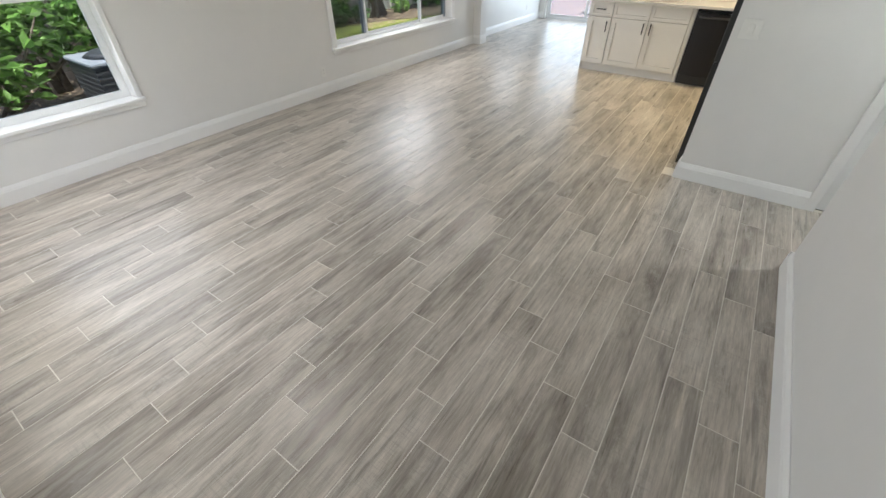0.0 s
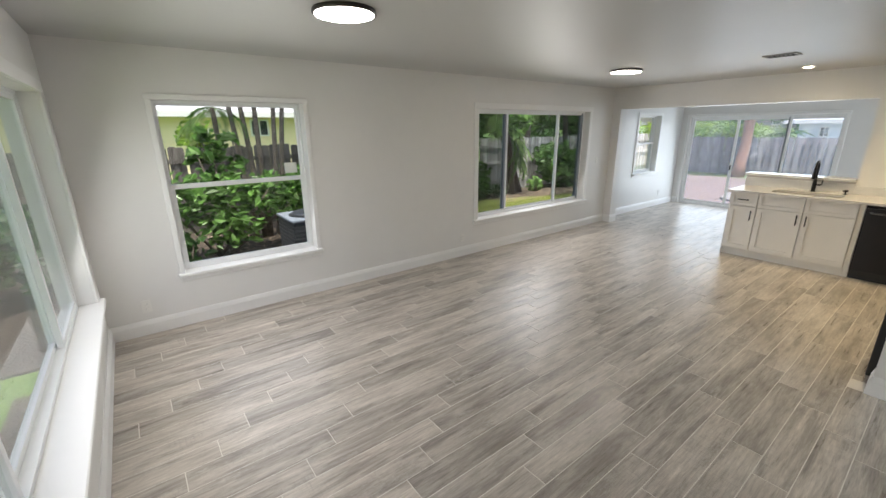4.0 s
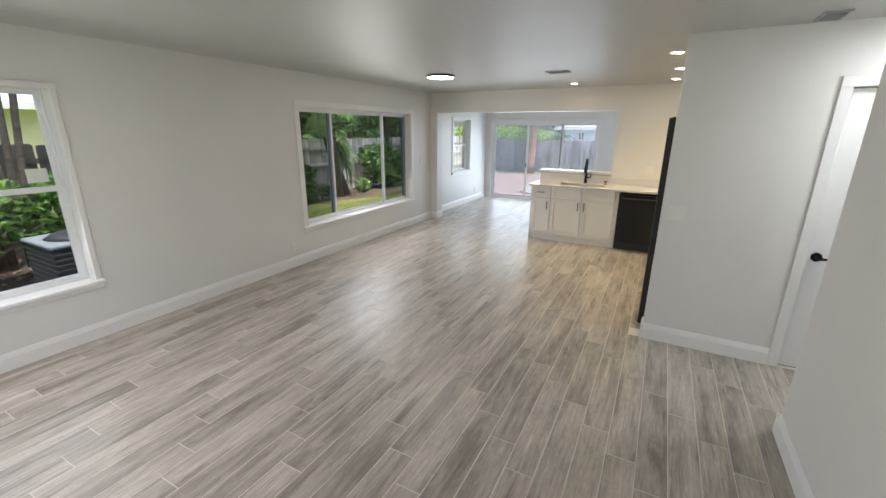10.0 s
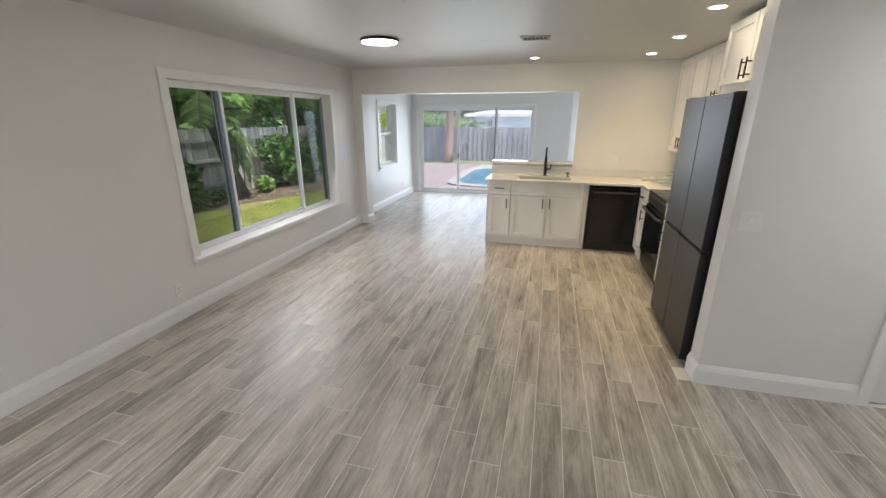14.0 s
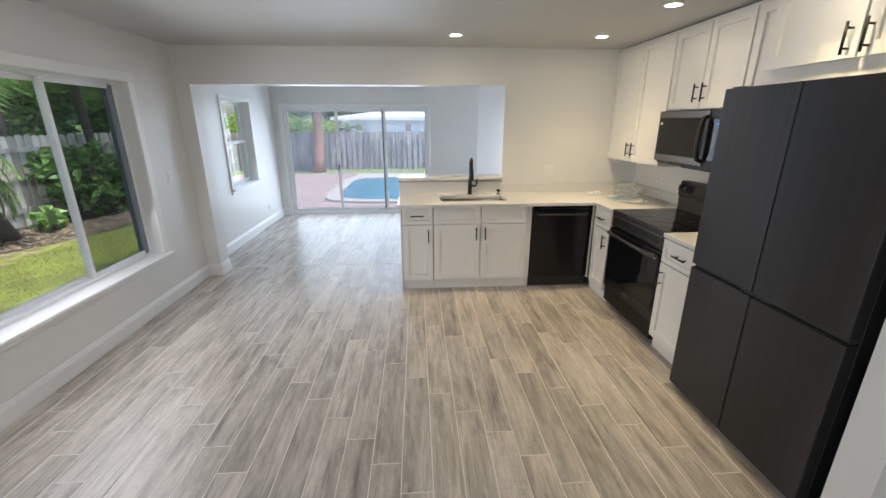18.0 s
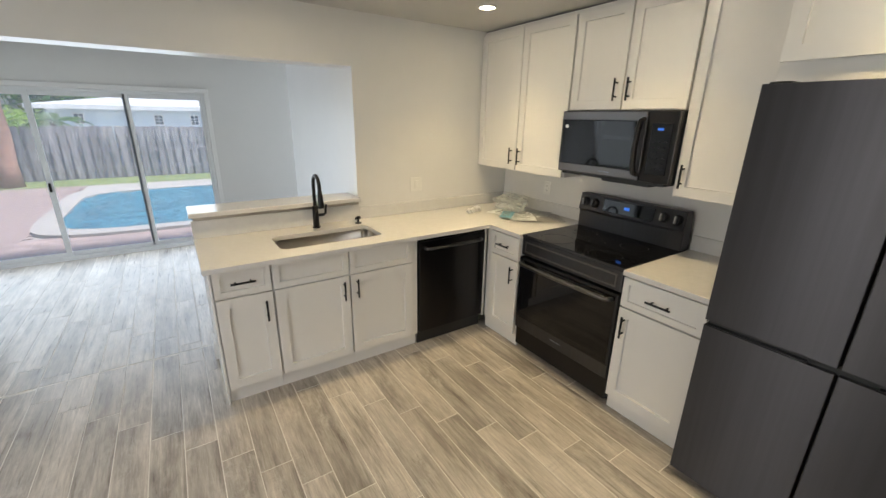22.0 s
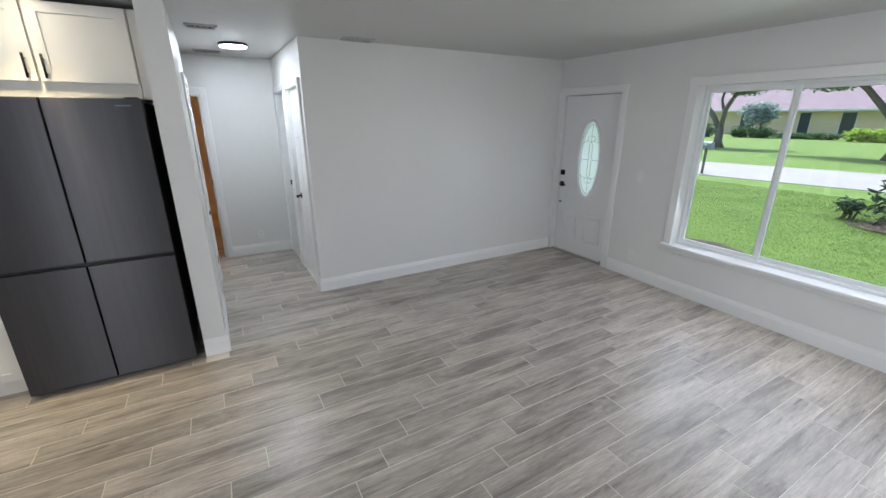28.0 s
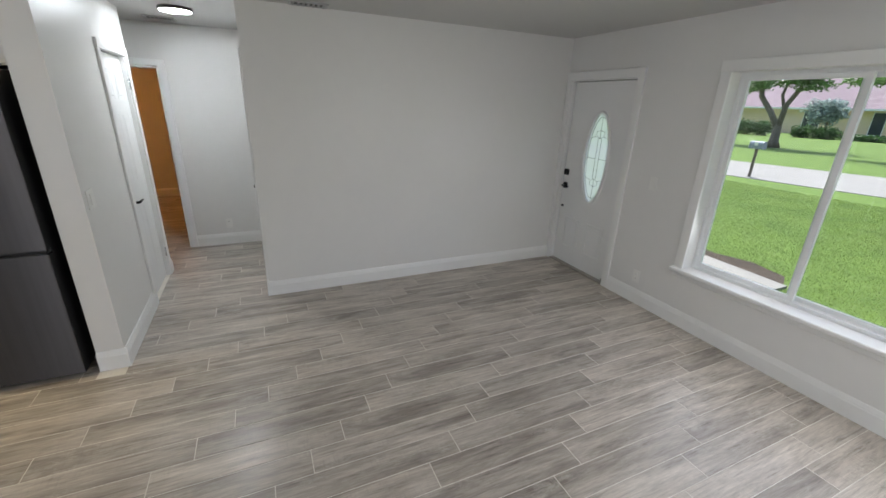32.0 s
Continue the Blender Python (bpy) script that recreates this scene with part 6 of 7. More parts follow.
bush(-9.4, 0.85, G, [((0, 0.2, 1.78), (0.3, 0.32, 0.32))], 240, 0.075, LEAFY, "bright yellow-green foliage behind the fence", 57)
bush(-6.1, 0.25, G, [((0, 0, 0.38), (0.25, 0.3, 0.25)), ((0, -0.6, 0.5), (0.5, 0.5, 0.5))], 420, 0.09, LEAFD, "dark green low shrub beside the house", 52)
bush(-6.3, -0.9, G, [((0, 0, 0.6), (0.6, 0.6, 0.6)), ((0, -1.0, 0.6), (0.7, 0.9, 0.7))], 800, 0.085, LEAFD, "dark green shrub near the front corner", 58)
bush(-7.4, 2.3, G, [((0, 0, 0.55), (0.4, 0.5, 0.45)), ((0.1, 0.8, 0.5), (0.4, 0.4, 0.4))], 500, 0.08, LEAFD, "green shrub around the palm stems", 53)
bush(-8.35, 11.1, G, [((0, 0, 0.75), (0.55, 0.75, 0.75)), ((0.1, 0.7, 0.7), (0.5, 0.6, 0.6)), ((-0.1, -0.6, 0.95), (0.4, 0.45, 0.5))], 1500, 0.10, LEAF, "dense green bush against the fence", 54)
bush(-8.5, 13.3, G, [((0, 0, 1.2), (0.5, 0.9, 1.1)), ((0, 1.2, 1.3), (0.5, 0.9, 1.2))], 1800, 0.09, LEAFD, "tall dark green bush near the patio", 59)
bush(-8.45, 6.3, G, [((0, 0, 1.95), (0.45, 0.9, 0.5)), ((0.1, -1.3, 2.0), (0.5, 0.9, 0.6)), ((0.2, 1.0, 2.1), (0.4, 0.6, 0.35)), ((0, 1.5, 0.5), (0.25, 0.3, 0.5))], 1500, 0.10, LEAF, "hanging foliage along the fence", 55)
bush(-9.65, 10.9, G, [((0, 0, 2.25), (0.35, 0.9, 0.4)), ((0.1, 1.2, 2.3), (0.35, 0.8, 0.4)), ((0, -0.5, 1.75), (0.25, 0.4, 0.25))], 900, 0.11, LEAF, "green foliage hanging over the fence", 258, stems=2)
palm(-8.7, 11.9, G, 2.55, (0.25, -0.5), 0.10, 12, "palm with long drooping fronds near the fence", 44, size=0.95)
for k in range(6):
    y = 7.0 + 2.2 * k
    tree(-11.6 - 0.8 * (k % 2), y, G, [((0, 0, 0), 0.16), ((0.05, 0.1, 1.6), 0.13), ((0.0, 0.1, 3.4), 0.08)], [[((0.03, 0.1, 1.5), 0.08), ((0.5, 0.4, 2.2), 0.06), ((0.9, 0.6, 3.0), 0.03)], [((0.03, 0.1, 1.4), 0.08), ((0.3, -0.5, 2.1), 0.06), ((0.6, -0.9, 2.8), 0.03)]],
         [((0.3, 0, 2.5), (1.3, 1.5, 0.9)), ((0.8, 0.3, 1.6), (0.9, 1.2, 0.7)), ((0, 0, 3.8), (1.4, 1.5, 1.0))], 2600, 0.13, BARK, LEAF if k % 3 else LEAFD, "leafy green tree beyond the side fence", 300 + k)


def white_pipe(x, y):
    p = thing("pipe", x, y, G, "white plastic irrigation pipe stub by the fence", "pipe")
    part("riser", tube([(x, y, G - 0.05), (x, y, G + 0.27), (x - 0.01, y + 0.05, G + 0.31), (x - 0.01, y + 0.12, G + 0.31), (x - 0.01, y + 0.15, G + 0.27)], 0.028, 10), WPLAST, p)
    part("stub", tube([(x + 0.1, y - 0.12, G - 0.05), (x + 0.1, y - 0.12, G + 0.16)], 0.03, 10), WPLAST, p)


white_pipe(-8.6, 7.75)


def litter(x0, x1, y0, y1, count, seed):
    rng = np.random.default_rng(seed)
    p = np.stack([rng.uniform(x0, x1, count), rng.uniform(y0, y1, count), G + 0.018 + 0.03 * rng.random(count) ** 3], 1)
    a = rng.uniform(0, 6.28, count)
    l, w = rng.uniform(0.03, 0.08, count)[:, None], rng.uniform(0.008, 0.02, count)[:, None]
    u = np.stack([np.cos(a), np.sin(a), rng.uniform(-0.1, 0.25, count)], 1) * l
    v = np.stack([-np.sin(a), np.cos(a), rng.uniform(-0.2, 0.2, count)], 1) * w
    q = np.stack([p - u, p + v, p + u, p - v], 1).reshape(-1, 3)
    me = bpy.data.meshes.new("leaf_litter")
    me.from_pydata(q.tolist(), [], np.arange(count * 4).reshape(-1, 4).tolist())
    me.materials.append(LITTER)
    tagged(new("leaf_litter", me), "dry brown fallen leaves and twigs on the soil", "leaf litter", "", "stuff")


litter(-8.85, -7.3, 7.6, 11.8, 1500, 5)
litter(-8.7, -5.0, -1.0, 3.2, 1300, 6)
litter(-3.4, -0.9, -7.6, -6.2, 500, 7)


def ac_unit():
    a = thing("ac_condenser", -5.93, 1.95, G, "dark grey outdoor air-conditioning condenser on the ground", "air conditioner")
    x0, x1, y0, y1, z0, z1 = -6.3, -5.56, 1.575, 2.32, G, 0.50
    part("pad", box(x0 - 0.08, x1 + 0.08, y0 - 0.08, y1 + 0.08, z0, z0 + 0.06, 0.005), COPING, a)
    part("case", box(x0 + 0.01, x1 - 0.01, y0 + 0.01, y1 - 0.01, z0 + 0.06, z1, 0.03, 2), ACM, a)
    for k in range(9):
        zz = z0 + 0.10 + k * 0.058
        part("louvre", box(x0 + 0.006, x1 - 0.006, y0 + 0.006, y1 - 0.006, zz, zz + 0.03, 0.003), ACM, a)
    part("top", box(x0 - 0.01, x1 + 0.01, y0 - 0.01, y1 + 0.01, z1, z1 + 0.04, 0.02, 2), ACT, a, "pale grey top pan")
    part("fan_grille", disc((x0 + x1) / 2, (y0 + y1) / 2, z1 + 0.04, z1 + 0.085, 0.30, 32, r1=0.22), ACM, a)


ac_unit()


def house(name, x0, x1, y0, y1, eave, ridge, over, wall_mat, roof_mat, label, windows, axis="x", z=G, grille=False, mullion=True):
    """A one-storey house with a hipped roof and windows: (side, along, z0, width, height)."""
    h = thing(name, (x0 + x1) / 2, (y0 + y1) / 2, z, label, "house")
    part("wall", box(x0, x1, y0, y1, z, eave), wall_mat, h)
    bm = bmesh.new()
    lo = [bm.verts.new(p) for p in ((x0 - over, y0 - over, eave), (x1 + over, y0 - over, eave), (x1 + over, y1 + over, eave), (x0 - over, y1 + over, eave))]
    md = [bm.verts.new((v.co.x, v.co.y, eave + 0.18)) for v in lo]
    if axis == "x":
        e = (y1 - y0) / 2
        r = [bm.verts.new((x0 + e, (y0 + y1) / 2, ridge)), bm.verts.new((x1 - e, (y0 + y1) / 2, ridge))]
        tops = ((md[0], md[1], r[1], r[0]), (md[1], md[2], r[1]), (md[2], md[3], r[0], r[1]), (md[3], md[0], r[0]))
    else:
        e = (x1 - x0) / 2
        r = [bm.verts.new(((x0 + x1) / 2, y0 + e, ridge)), bm.verts.new(((x0 + x1) / 2, y1 - e, ridge))]
        tops = ((md[0], md[1], r[0]), (md[1], md[2], r[1], r[0]), (md[2], md[3], r[1]), (md[3], md[0], r[0], r[1]))
    for k in range(4):
        bm.faces.new((lo[k], lo[(k + 1) % 4], md[(k + 1) % 4], md[k]))
    bm.faces.new(lo[::-1])
    for f in tops:
        bm.faces.new(f)
    bmesh.ops.recalc_face_normals(bm, faces=bm.faces[:])
    part("roof", bm, roof_mat, h)
    part("fascia", boxes((x0 - over - 0.02, x1 + over + 0.02, y0 - over - 0.02, y0 - over, eave, eave + 0.19), (x0 - over - 0.02, x1 + over + 0.02, y1 + over, y1 + over + 0.02, eave, eave + 0.19), (x0 - over - 0.02, x0 - over, y0 - over, y1 + over, eave, eave + 0.19), (x1 + over, x1 + over + 0.02, y0 - over, y1 + over, eave, eave + 0.19)), TRIM, h, "white fascia board")
    for side, c, zz, w, hh in windows:
        ax = "x" if side in "EW" else "y"
        face = {"E": x1, "W": x0, "N": y1, "S": y0}[side]
        s = 1 if side in "EN" else -1
        win = part("window", slab(ax, face, face + 0.02 * s, c - w / 2, c + w / 2, zz, zz + hh), DARKW, h, "dark glazed window")
        part("window_frame", frame_boxes(ax, face, 0.05 * s, c - w / 2 - 0.06, c + w / 2 + 0.06, zz - 0.06, zz + hh + 0.06, 0.06), TRIM, win)
        if mullion:
            part("mullion", slab(ax, face + 0.02 * s, face + 0.04 * s, c - 0.02, c + 0.02, zz, zz + hh), TRIM, win)
        for k in range(2 if grille else 0):
            q = zz + hh * (k + 1) / 3
            part("grille_bar", slab(ax, face + 0.02 * s, face + 0.04 * s, c - w / 2, c + w / 2, q - 0.015, q + 0.015), TRIM, win)
    return h


house("house", -27, -17, -9, 9.5, 2.20, 4.6, 0.5, YHOUSE, WROOF, "yellow stucco neighbour house with a white roof beyond the fence", [("E", 4.16, 1.58, 0.55, 0.5)], "y")
house("house", -6.7, 14, 31, 41, 1.82, 2.9, 0.6, BHOUSE, WROOF, "pale blue-white neighbour house with a white roof behind the fence", [("S", -5.55, 1.15, 0.34, 0.44), ("S", -2.33, 1.12, 0.34, 0.44), ("S", -0.7, 1.12, 0.34, 0.44)], grille=True)
house("house", 6.3, 34, -64, -52, 2.36, 6.3, 1.0, CREAM, PROOF, "cream house with a mauve shingle roof across the road", [("N", 16.8, 0.15, 0.95, 2.05), ("N", 13.3, 0.15, 1.1, 2.05), ("N", 22.2, 0.0, 1.5, 2.1)], mullion=False)

# north garden
poly_slab("lawn_back", [(-8.4, 17.9), (6.0, 17.9), (6.0, 19.3), (-8.4, 19.3)], G - 0.04, G + 0.006, DRYGRASS, "dull green grass strip along the back fence", "lawn")
# Unseen slab added so the lawn's green bounce doesn't tint the house.
poly_slab("yard", [(-9.5, 19.5), (15, 19.5), (15, 30.9), (-9.5, 30.9)], G - 0.04, G + 0.01, ROADM, "unseen pale slab added behind the back fence against green bounce light", "yard")
tree(-5.5, 18.35, G, [((0, 0, 0), 0.24), ((0.02, 0, 0.5), 0.19), ((0.08, 0, 1.2), 0.17), ((0.05, 0, 2.6), 0.165), ((0.1, 0, 4.2), 0.15)], [], [((0, 0, 4.8), (1.4, 1.4, 1.0))], 1200, 0.16, REDBARK, LEAF, "orange-brown trunk of a tall tree by the fence", 60)
bush(-8.6, 20.6, G, [((-3.5, 0, 1.4), (2.6, 0.8, 0.85)), ((0.2, 0, 1.45), (2.4, 0.8, 0.8)), ((2.4, 0, 1.35), (1.3, 0.7, 0.72))], 6500, 0.085, LEAFY, "bright green hedge behind the back fence", 61, category="hedge")
palm(-4.7, 19.9, G, 1.55, (0.0, 0.0), 0.08, 14, "small spiky palm behind the back fence", 62, size=0.5)
for k, x in enumerate((-12, -8, 16, 20)):
    tree(x, 36 + (k % 2) * 3, G, [((0, 0, 0), 0.25), ((0.1, 0, 2.0), 0.2), ((0.1, 0, 4.0), 0.12)], [[((0.05, 0, 1.8), 0.12), ((1.0, 0, 3.0), 0.08), ((1.6, 0, 4.0), 0.04)]], [((0, 0, 3.2), (2.6, 2.0, 1.9)), ((1.2, 0, 4.4), (2.0, 1.8, 1.3))], 2400, 0.2, BARK, LEAF, "leafy tree beyond the back neighbour", 320 + k)

# front garden
tree(11.75, -26.0, G, [((0, 0, 0), 0.42), ((0, 0, 0.4), 0.25), ((0.0, 0, 1.2), 0.2), ((0.1, 0, 1.6), 0.06)], [[((0, 0, 1.1), 0.17), ((0.6, 0, 2.0), 0.16), ((1.3, 0.1, 2.9), 0.14), ((1.6, 0.2, 4.6), 0.09)], [((0, 0, 1.1), 0.15), ((-0.15, 0.1, 2.4), 0.14), ((-0.7, 0.0, 3.6), 0.11), ((-1.5, 0, 4.8), 0.07)], [((-0.1, 0, 2.0), 0.09), ((0.4, -0.3, 3.0), 0.08), ((0.3, -0.6, 4.5), 0.06)]],
     [((-1.3, 0.3, 3.5), (1.1, 1.0, 0.4)), ((1.9, 0.3, 3.5), (1.3, 1.0, 0.42)), ((0.2, 0.4, 3.75), (1.6, 1.2, 0.4)), ((3.2, 0.2, 3.3), (0.8, 0.8, 0.35)), ((-1.6, 0, 4.7), (1.8, 1.8, 0.8)), ((1.6, 0, 4.9), (2.0, 1.8, 0.8)), ((0, 0.5, 5.6), (1.8, 1.6, 0.9))], 9000, 0.085, BARK, LEAF, "spreading shade tree on the lawn across the road", 70)
tree(2.88, -23.6, G, [((0, 0, 0), 0.42), ((0, 0, 0.4), 0.27), ((0.1, 0, 1.3), 0.2), ((0.2, 0, 1.7), 0.06)], [[((0.1, 0, 1.2), 0.17), ((0.6, 0, 2.0), 0.15), ((1.5, 0.1, 3.1), 0.13), ((2.3, 0.2, 3.8), 0.11), ((3.4, 0.2, 4.7), 0.07)], [((0.2, 0, 1.3), 0.17), ((0.35, 0, 2.0), 0.15), ((0.75, 0.1, 3.4), 0.12), ((1.0, 0.1, 4.6), 0.08)], [((0.05, 0, 1.2), 0.14), ((0.0, 0, 2.0), 0.14), ((0.35, -0.1, 3.5), 0.11), ((-0.3, -0.1, 4.8), 0.08)]],
     [((2.7, 0.3, 3.45), (1.2, 0.9, 0.38)), ((1.2, 0.4, 3.65), (1.3, 1.0, 0.36)), ((-0.7, 0.4, 3.45), (1.3, 1.0, 0.42)), ((4.2, 0.3, 3.5), (1.2, 0.9, 0.35)), ((2.2, 0, 5.0), (2.2, 1.8, 0.8)), ((-1.2, 0, 5.0), (1.8, 1.8, 0.9)), ((0.5, 0.5, 5.8), (2.0, 1.6, 0.9))], 9500, 0.085, BARK, LEAF, "forked shade tree on the far lawn", 71)
tree(-1.98, -7.7, G, [((0, 0, -0.05), 0.40), ((0.02, 0, 0.25), 0.31), ((0.08, 0, 0.7), 0.30), ((0.15, 0, 1.0), 0.22), ((0.2, 0, 1.25), 0.08)], [[((0.16, 0, 0.8), 0.21), ((0.4, 0, 1.4), 0.17), ((0.62, 0, 1.9), 0.165), ((0.85, 0.0, 2.8), 0.15), ((1.1, 0, 4.2), 0.12)], [((0.1, 0, 0.8), 0.22), ((0.12, 0, 1.5), 0.165), ((0.16, 0, 2.3), 0.16), ((0.3, 0, 4.2), 0.12)], [((-0.05, 0, 0.7), 0.2), ((-0.35, 0.05, 1.5), 0.15), ((-0.7, 0.1, 2.6), 0.14), ((-0.9, 0.1, 4.2), 0.1)]],
     [((0.5, -0.8, 2.75), (0.35, 0.5, 0.28)), ((-0.3, -0.7, 2.7), (0.35, 0.5, 0.3)), ((1.2, -0.5, 4.3), (1.9, 1.6, 0.8)), ((-1.2, 0, 4.4), (1.8, 1.6, 0.9))], 3000, 0.10, GREYBARK, LEAF, "pale grey multi-stemmed tree in the front bed", 72)
bush(-1.3, -7.05, G, [((0.3, 0, 0.42), (0.28, 0.3, 0.42)), ((-0.15, 0, 0.6), (0.35, 0.35, 0.5)), ((-0.7, 0.1, 0.5), (0.35, 0.35, 0.45)), ((-1.2, 0.1, 0.45), (0.3, 0.3, 0.4))], 360, 0.095, LEAFB, "leafy dark green shrub in the front bed", 73, narrow=0.25, stems=14)
bush(-0.55, -7.1, G, [((0, 0, 0.25), (0.24, 0.2, 0.15))], 90, 0.09, LEAFB, "small dark green shrub at the edge of the bed", 74, narrow=0.26, stems=4)
for k, (x, y, rx, h, mt, say) in enumerate(((21.5, -41, 1.9, 1.3, LEAFD, "rounded dark green hedge"), (17.5, -43, 2.0, 1.0, LEAFD, "rounded dark green hedge"), (13.4, -44, 2.6, 0.5, LEAFD, "low clipped dark hedge"), (8.8, -42.5, 1.8, 1.0, LEAFY, "yellow-green shrubs"), (6.1, -44, 1.4, 2.6, LEAFR, "tall reddish green hedge"), (5.2, -41, 1.7, 0.8, LEAFD, "low clipped dark hedge"), (2.0, -50, 2.5, 1.6, LEAFD, "green shrubs"), (-2.5, -48, 3, 1.6, LEAFD, "green shrubs"))):
    bush(x, y, G, [((-0.4 * rx, 0, h * 0.5), (rx * 0.6, 0.9, h * 0.6)), ((0.4 * rx, 0, h * 0.5), (rx * 0.6, 0.9, h * 0.6))], 1500, 0.12, mt, say + " in front of the house across the road", 80 + k, category="hedge", stems=2)
tree(17.7, -45.0, G, [((0, 0, 0), 0.12), ((0, 0, 0.9), 0.1), ((0.0, 0, 1.8), 0.08)], [], [((0.3, 0, 2.3), (1.8, 1.3, 1.2))], 3800, 0.11, BARK, LEAFG, "rounded silvery shrub tree by the far driveway", 90)
for k, (x, y) in enumerate(((0.5, -36), (-5, -31), (2.5, -62), (-4, -52), (-9, -40), (-14, -55), (-20, -36), (40, -62), (46, -50))):
    tree(x, y, G, [((0, 0, 0), 0.3), ((0.1, 0, 2.2), 0.24), ((0.1, 0, 4.6), 0.15)], [[((0.05, 0, 2.0), 0.15), ((1.4, 0, 3.4), 0.1), ((2.2, 0, 4.8), 0.05)]], [((0, 0, 3.6), (3.2, 2.6, 2.4)), ((1.6, 0, 5.4), (2.6, 2.2, 1.6)), ((-1.5, 0, 5.0), (2.4, 2.2, 1.6))], 3000, 0.24, BARK, LEAF, "leafy tree beyond the road", 330 + k)


def mailbox(x, y):
    m = thing("mailbox", x, y, G, "grey roadside mailbox on a dark post", "mailbox")
    part("post", box(x - 0.032, x + 0.032, y - 0.032, y + 0.032, G, G + 0.86, 0.004), BARK, m)
    bm = bmesh.new()
    prof = [(-0.1, 0), (0.1, 0), (0.1, 0.13)] + [(0.1 * math.cos(radians(a)), 0.13 + 0.1 * math.sin(radians(a))) for a in range(15, 180, 15)] + [(-0.1, 0.13)]
    fr = [bm.verts.new((x - 0.2, y + p, G + 0.86 + q)) for p, q in prof]
    bk = [bm.verts.new((x + 0.2, y + p, G + 0.86 + q)) for p, q in prof]
    bm.faces.new(fr)
    bm.faces.new(bk[::-1])
    for k in range(len(prof)):
        j = (k + 1) % len(prof)
        bm.faces.new((fr[k], fr[j], bk[j], bk[k]))
    bmesh.ops.recalc_face_normals(bm, faces=bm.faces[:])
    part("box", bm, ACT, m)
    part("flag", box(x - 0.05, x + 0.05, y + 0.1, y + 0.11, G + 0.96, G + 1.06), WPLAST, m)


mailbox(4.65, -11.5)


def grass(name, rects, per, h, mat, label, seed, bare=()):
    """Blades of grass, three corners each, over rectangles, but for bare ellipses (centre, radii)."""
    rng = np.random.default_rng(seed)
    vs = []
    for x0, x1, y0, y1 in rects:
        n = int((x1 - x0) * (y1 - y0) * per)
        p = np.stack([rng.uniform(x0, x1, n), rng.uniform(y0, y1, n), np.full(n, G)], 1)
        for cx, cy, rx, ry in bare:
            p = p[((p[:, 0] - cx) / rx) ** 2 + ((p[:, 1] - cy) / ry) ** 2 > 1]
        n = len(p)
        a = rng.uniform(0, 2 * np.pi, n)
        w = np.stack([np.cos(a), np.sin(a), np.zeros(n)], 1) * 0.003
        top = p + np.stack([rng.normal(0, 0.8 * h, n), rng.normal(0, 0.8 * h, n), h * rng.uniform(0.5, 1.1, n)], 1)
        vs.append(np.stack([p - w, p + w, top], 1).reshape(-1, 3))
    v = np.concatenate(vs)
    me = bpy.data.meshes.new(name)
    me.from_pydata(v.tolist(), [], np.arange(len(v)).reshape(-1, 3).tolist())
    me.materials.append(mat)
    tagged(new(name, me), label, "grass", "", "stuff")


grass("grass", [(-4.4, -0.86, -9.9, -1.1), (-0.86, 4.5, -9.9, -2.9)], 2600, 0.03, BLADE, "mown green front lawn grass", 3, ((-2.4, -6.9, 1.55, 0.78), (0.3, -2.95, 1.0, 0.2)))
grass("grass", [(-7.3, -4.5, 3.6, 12.0)], 2400, 0.035, SIDEBLADE, "mown side lawn grass", 4)


# ---- floors: plank by plank ----
PW, PL, STEP = 0.1535, 0.897, 0.1785
cache = {}


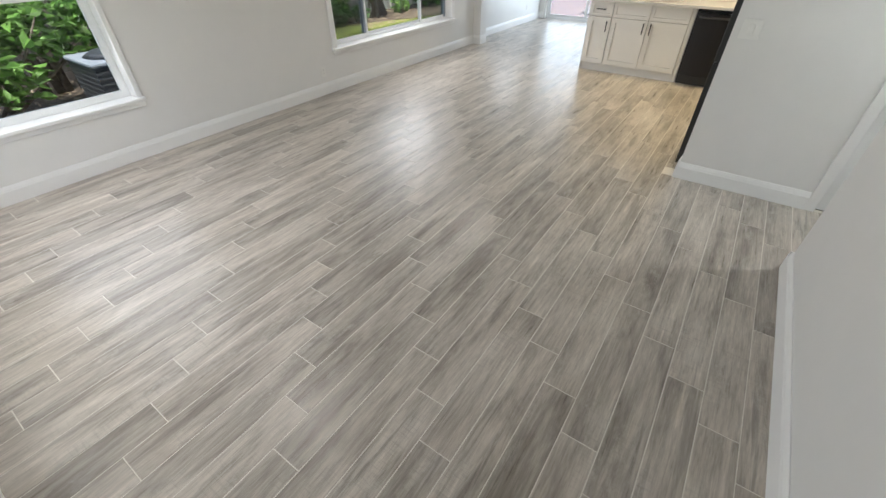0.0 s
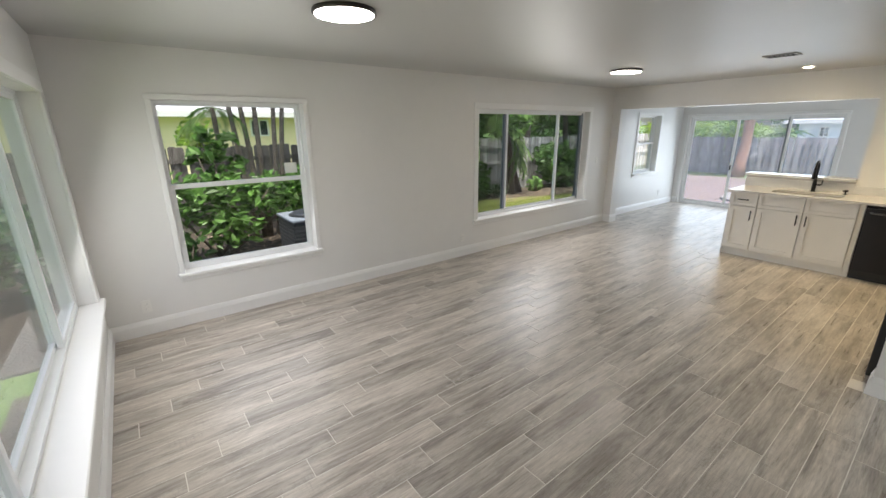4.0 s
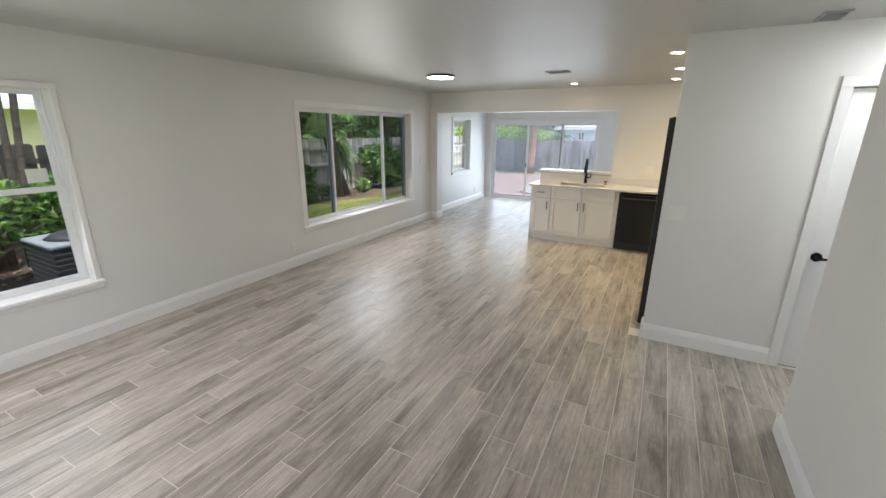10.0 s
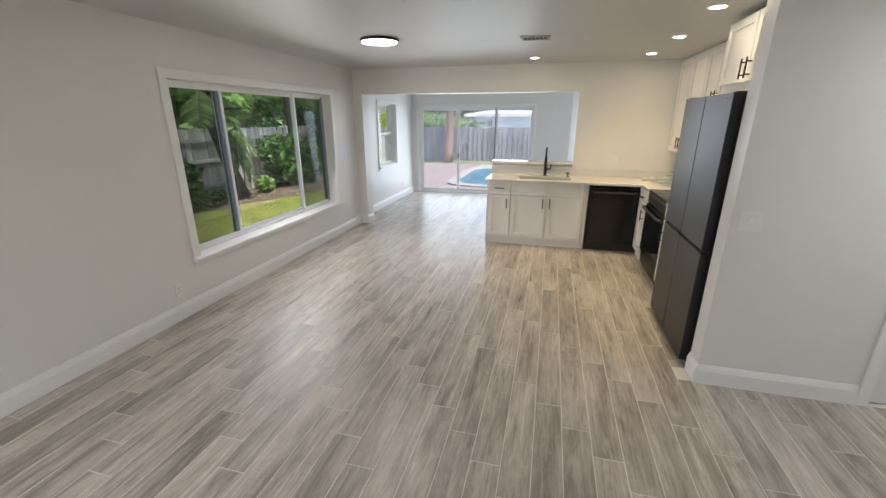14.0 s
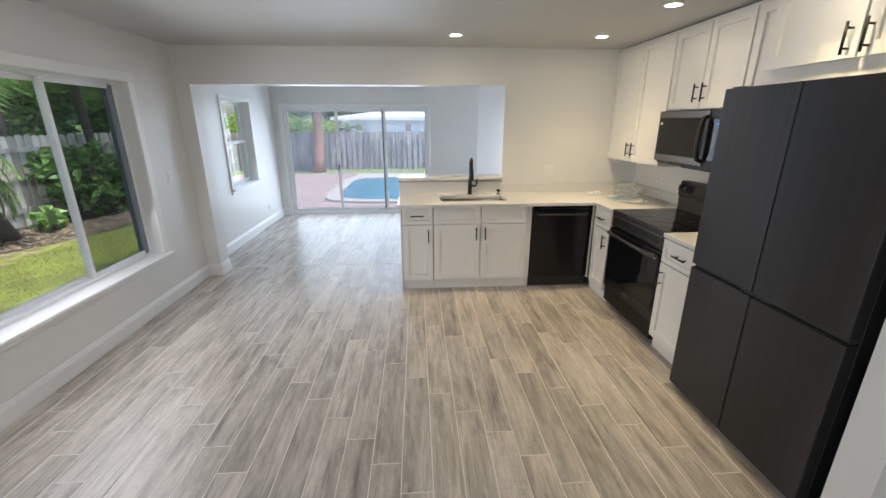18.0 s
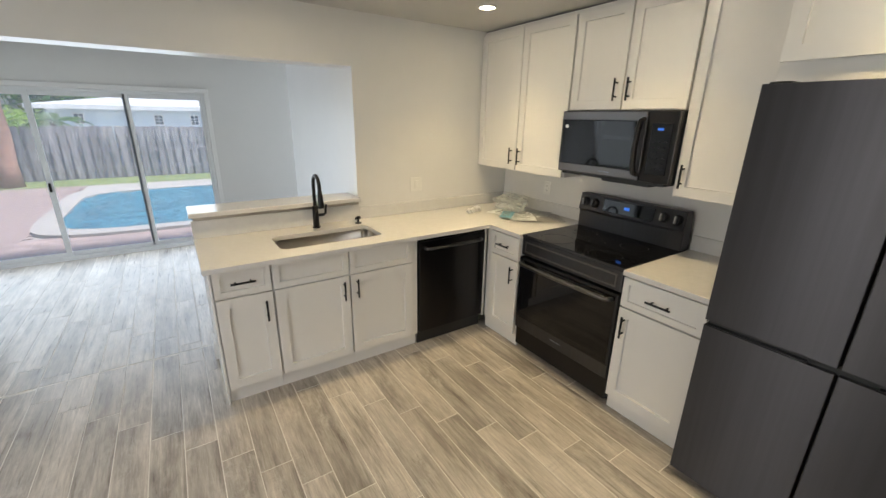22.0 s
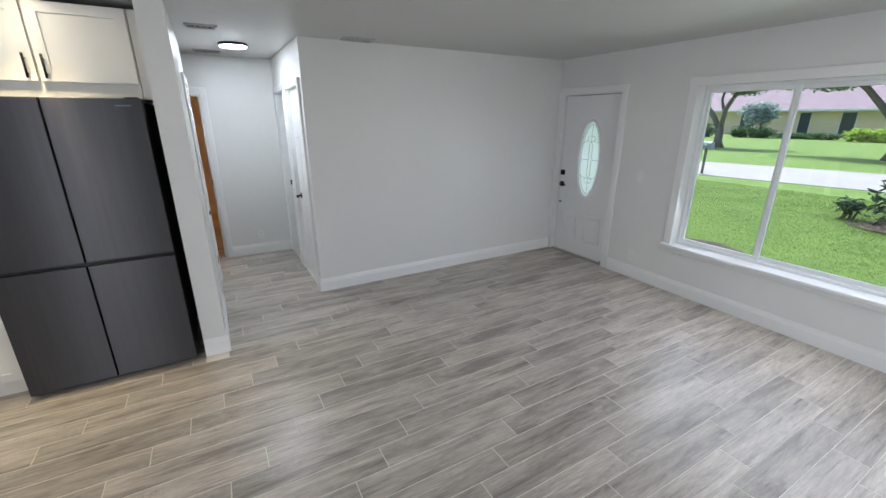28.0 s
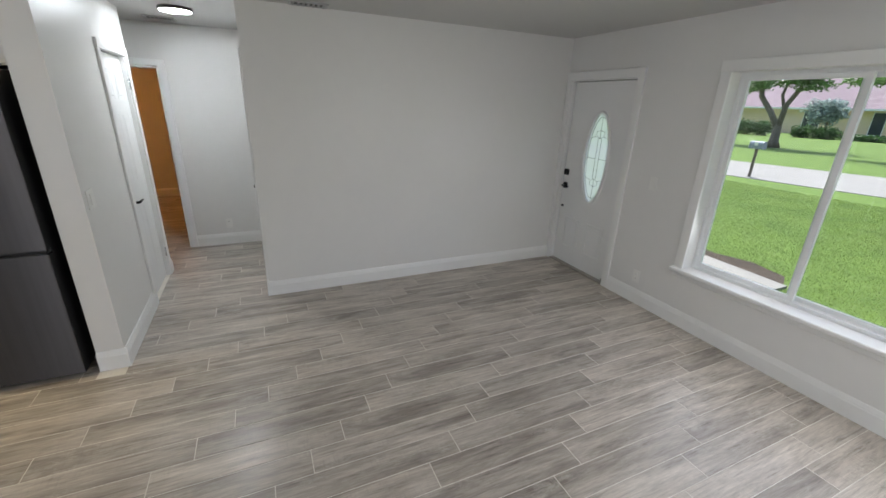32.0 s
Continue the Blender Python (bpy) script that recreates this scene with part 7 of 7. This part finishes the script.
def plank_mesh(w, l):
    key = (round(w, 3), round(l, 3))
    if key not in cache:
        w, l, g, b, h = key[0] - 0.0045, key[1] - 0.0045, 0.0, 0.0015, 0.004
        bm = bmesh.new()
        lo = [bm.verts.new((sx * w / 2, sy * l / 2, -h)) for sx, sy in ((-1, -1), (1, -1), (1, 1), (-1, 1))]
        md = [bm.verts.new((sx * w / 2, sy * l / 2, -b * 0.6)) for sx, sy in ((-1, -1), (1, -1), (1, 1), (-1, 1))]
        up = [bm.verts.new((sx * (w / 2 - b), sy * (l / 2 - b), 0)) for sx, sy in ((-1, -1), (1, -1), (1, 1), (-1, 1))]
        for r1, r2 in ((lo, md), (md, up)):
            for k in range(4):
                bm.faces.new((r1[k], r1[(k + 1) % 4], r2[(k + 1) % 4], r2[k]))
        bm.faces.new(up)
        cache[key] = mesh_of("plank", bm, PLANK)
    return cache[key]


def lay(floor, spans, x_first, x_last, phase):
    """Rows of planks along y; spans(x): the stretches of floor in the row about x."""
    n0, n1 = math.floor((x_first + 1.923) / PW), math.ceil((x_last + 1.923) / PW)
    rng = random.Random(4)
    for n in range(n0, n1):
        xa, xb = max(-1.923 + n * PW, x_first), min(-1.923 + (n + 1) * PW, x_last)
        if xb - xa < 0.012:
            continue
        xc = (xa + xb) / 2
        start = phase - STEP * n
        for s0, s1 in spans(xc):
            k = math.floor((s0 - start) / PL)
            while start + k * PL < s1:
                a, b = max(start + k * PL, s0), min(start + (k + 1) * PL, s1)
                if b - a > 0.02:
                    part("plank", plank_mesh(xb - xa, b - a), None, floor, "", pose(xc, (a + b) / 2, rng.uniform(-0.0003, 0.0003), 0, 0, 180 * rng.randrange(2)))
                k += 1


def main_spans(x):
    if x > HX:
        return [(3.512, 4.225) if x < HX + 0.12 else (2.80, 5.60)]
    if x < -0.16:
        return [(YF, 7.24 if x < -1.97 else 6.50)]
    out = [(YF, HY1 if x < XB else 0)] if x < XB else [(HY0 + 0.0, HY1 if x < 1.6 else 4.6)]
    return out + ([(HY1 + 0.15, 6.50)] if x < 0.05 else [])


floor = structure("floor", boxes((XL - 0.02, XB + 0.02, YF - 0.02, HY1 + 0.1, -0.12, -0.0012), (XL - 0.02, XK, HY1 + 0.1, 7.242, -0.12, -0.0012), (XB + 0.02, HX, HY0 - 0.1, 4.7, -0.12, -0.0012), (HX, BX + 0.05, 2.7, 5.7, -0.12, -0.0012)), GROUT, "grey-brown wood-look tile floor laid in staggered planks with pale grout", "floor")
lay(floor, main_spans, XL, BX, 4.0)
floor_s = structure("floor_sunroom", boxes((XSL - 0.02, 1.0, 7.242, YS + 0.05, -0.12, -0.0012)), GROUT, "grey-brown wood-look tile floor in the sunroom", "floor")
lay(floor_s, lambda x: [(7.248, YS + 0.04)], XSL, 0.3, 4.3)
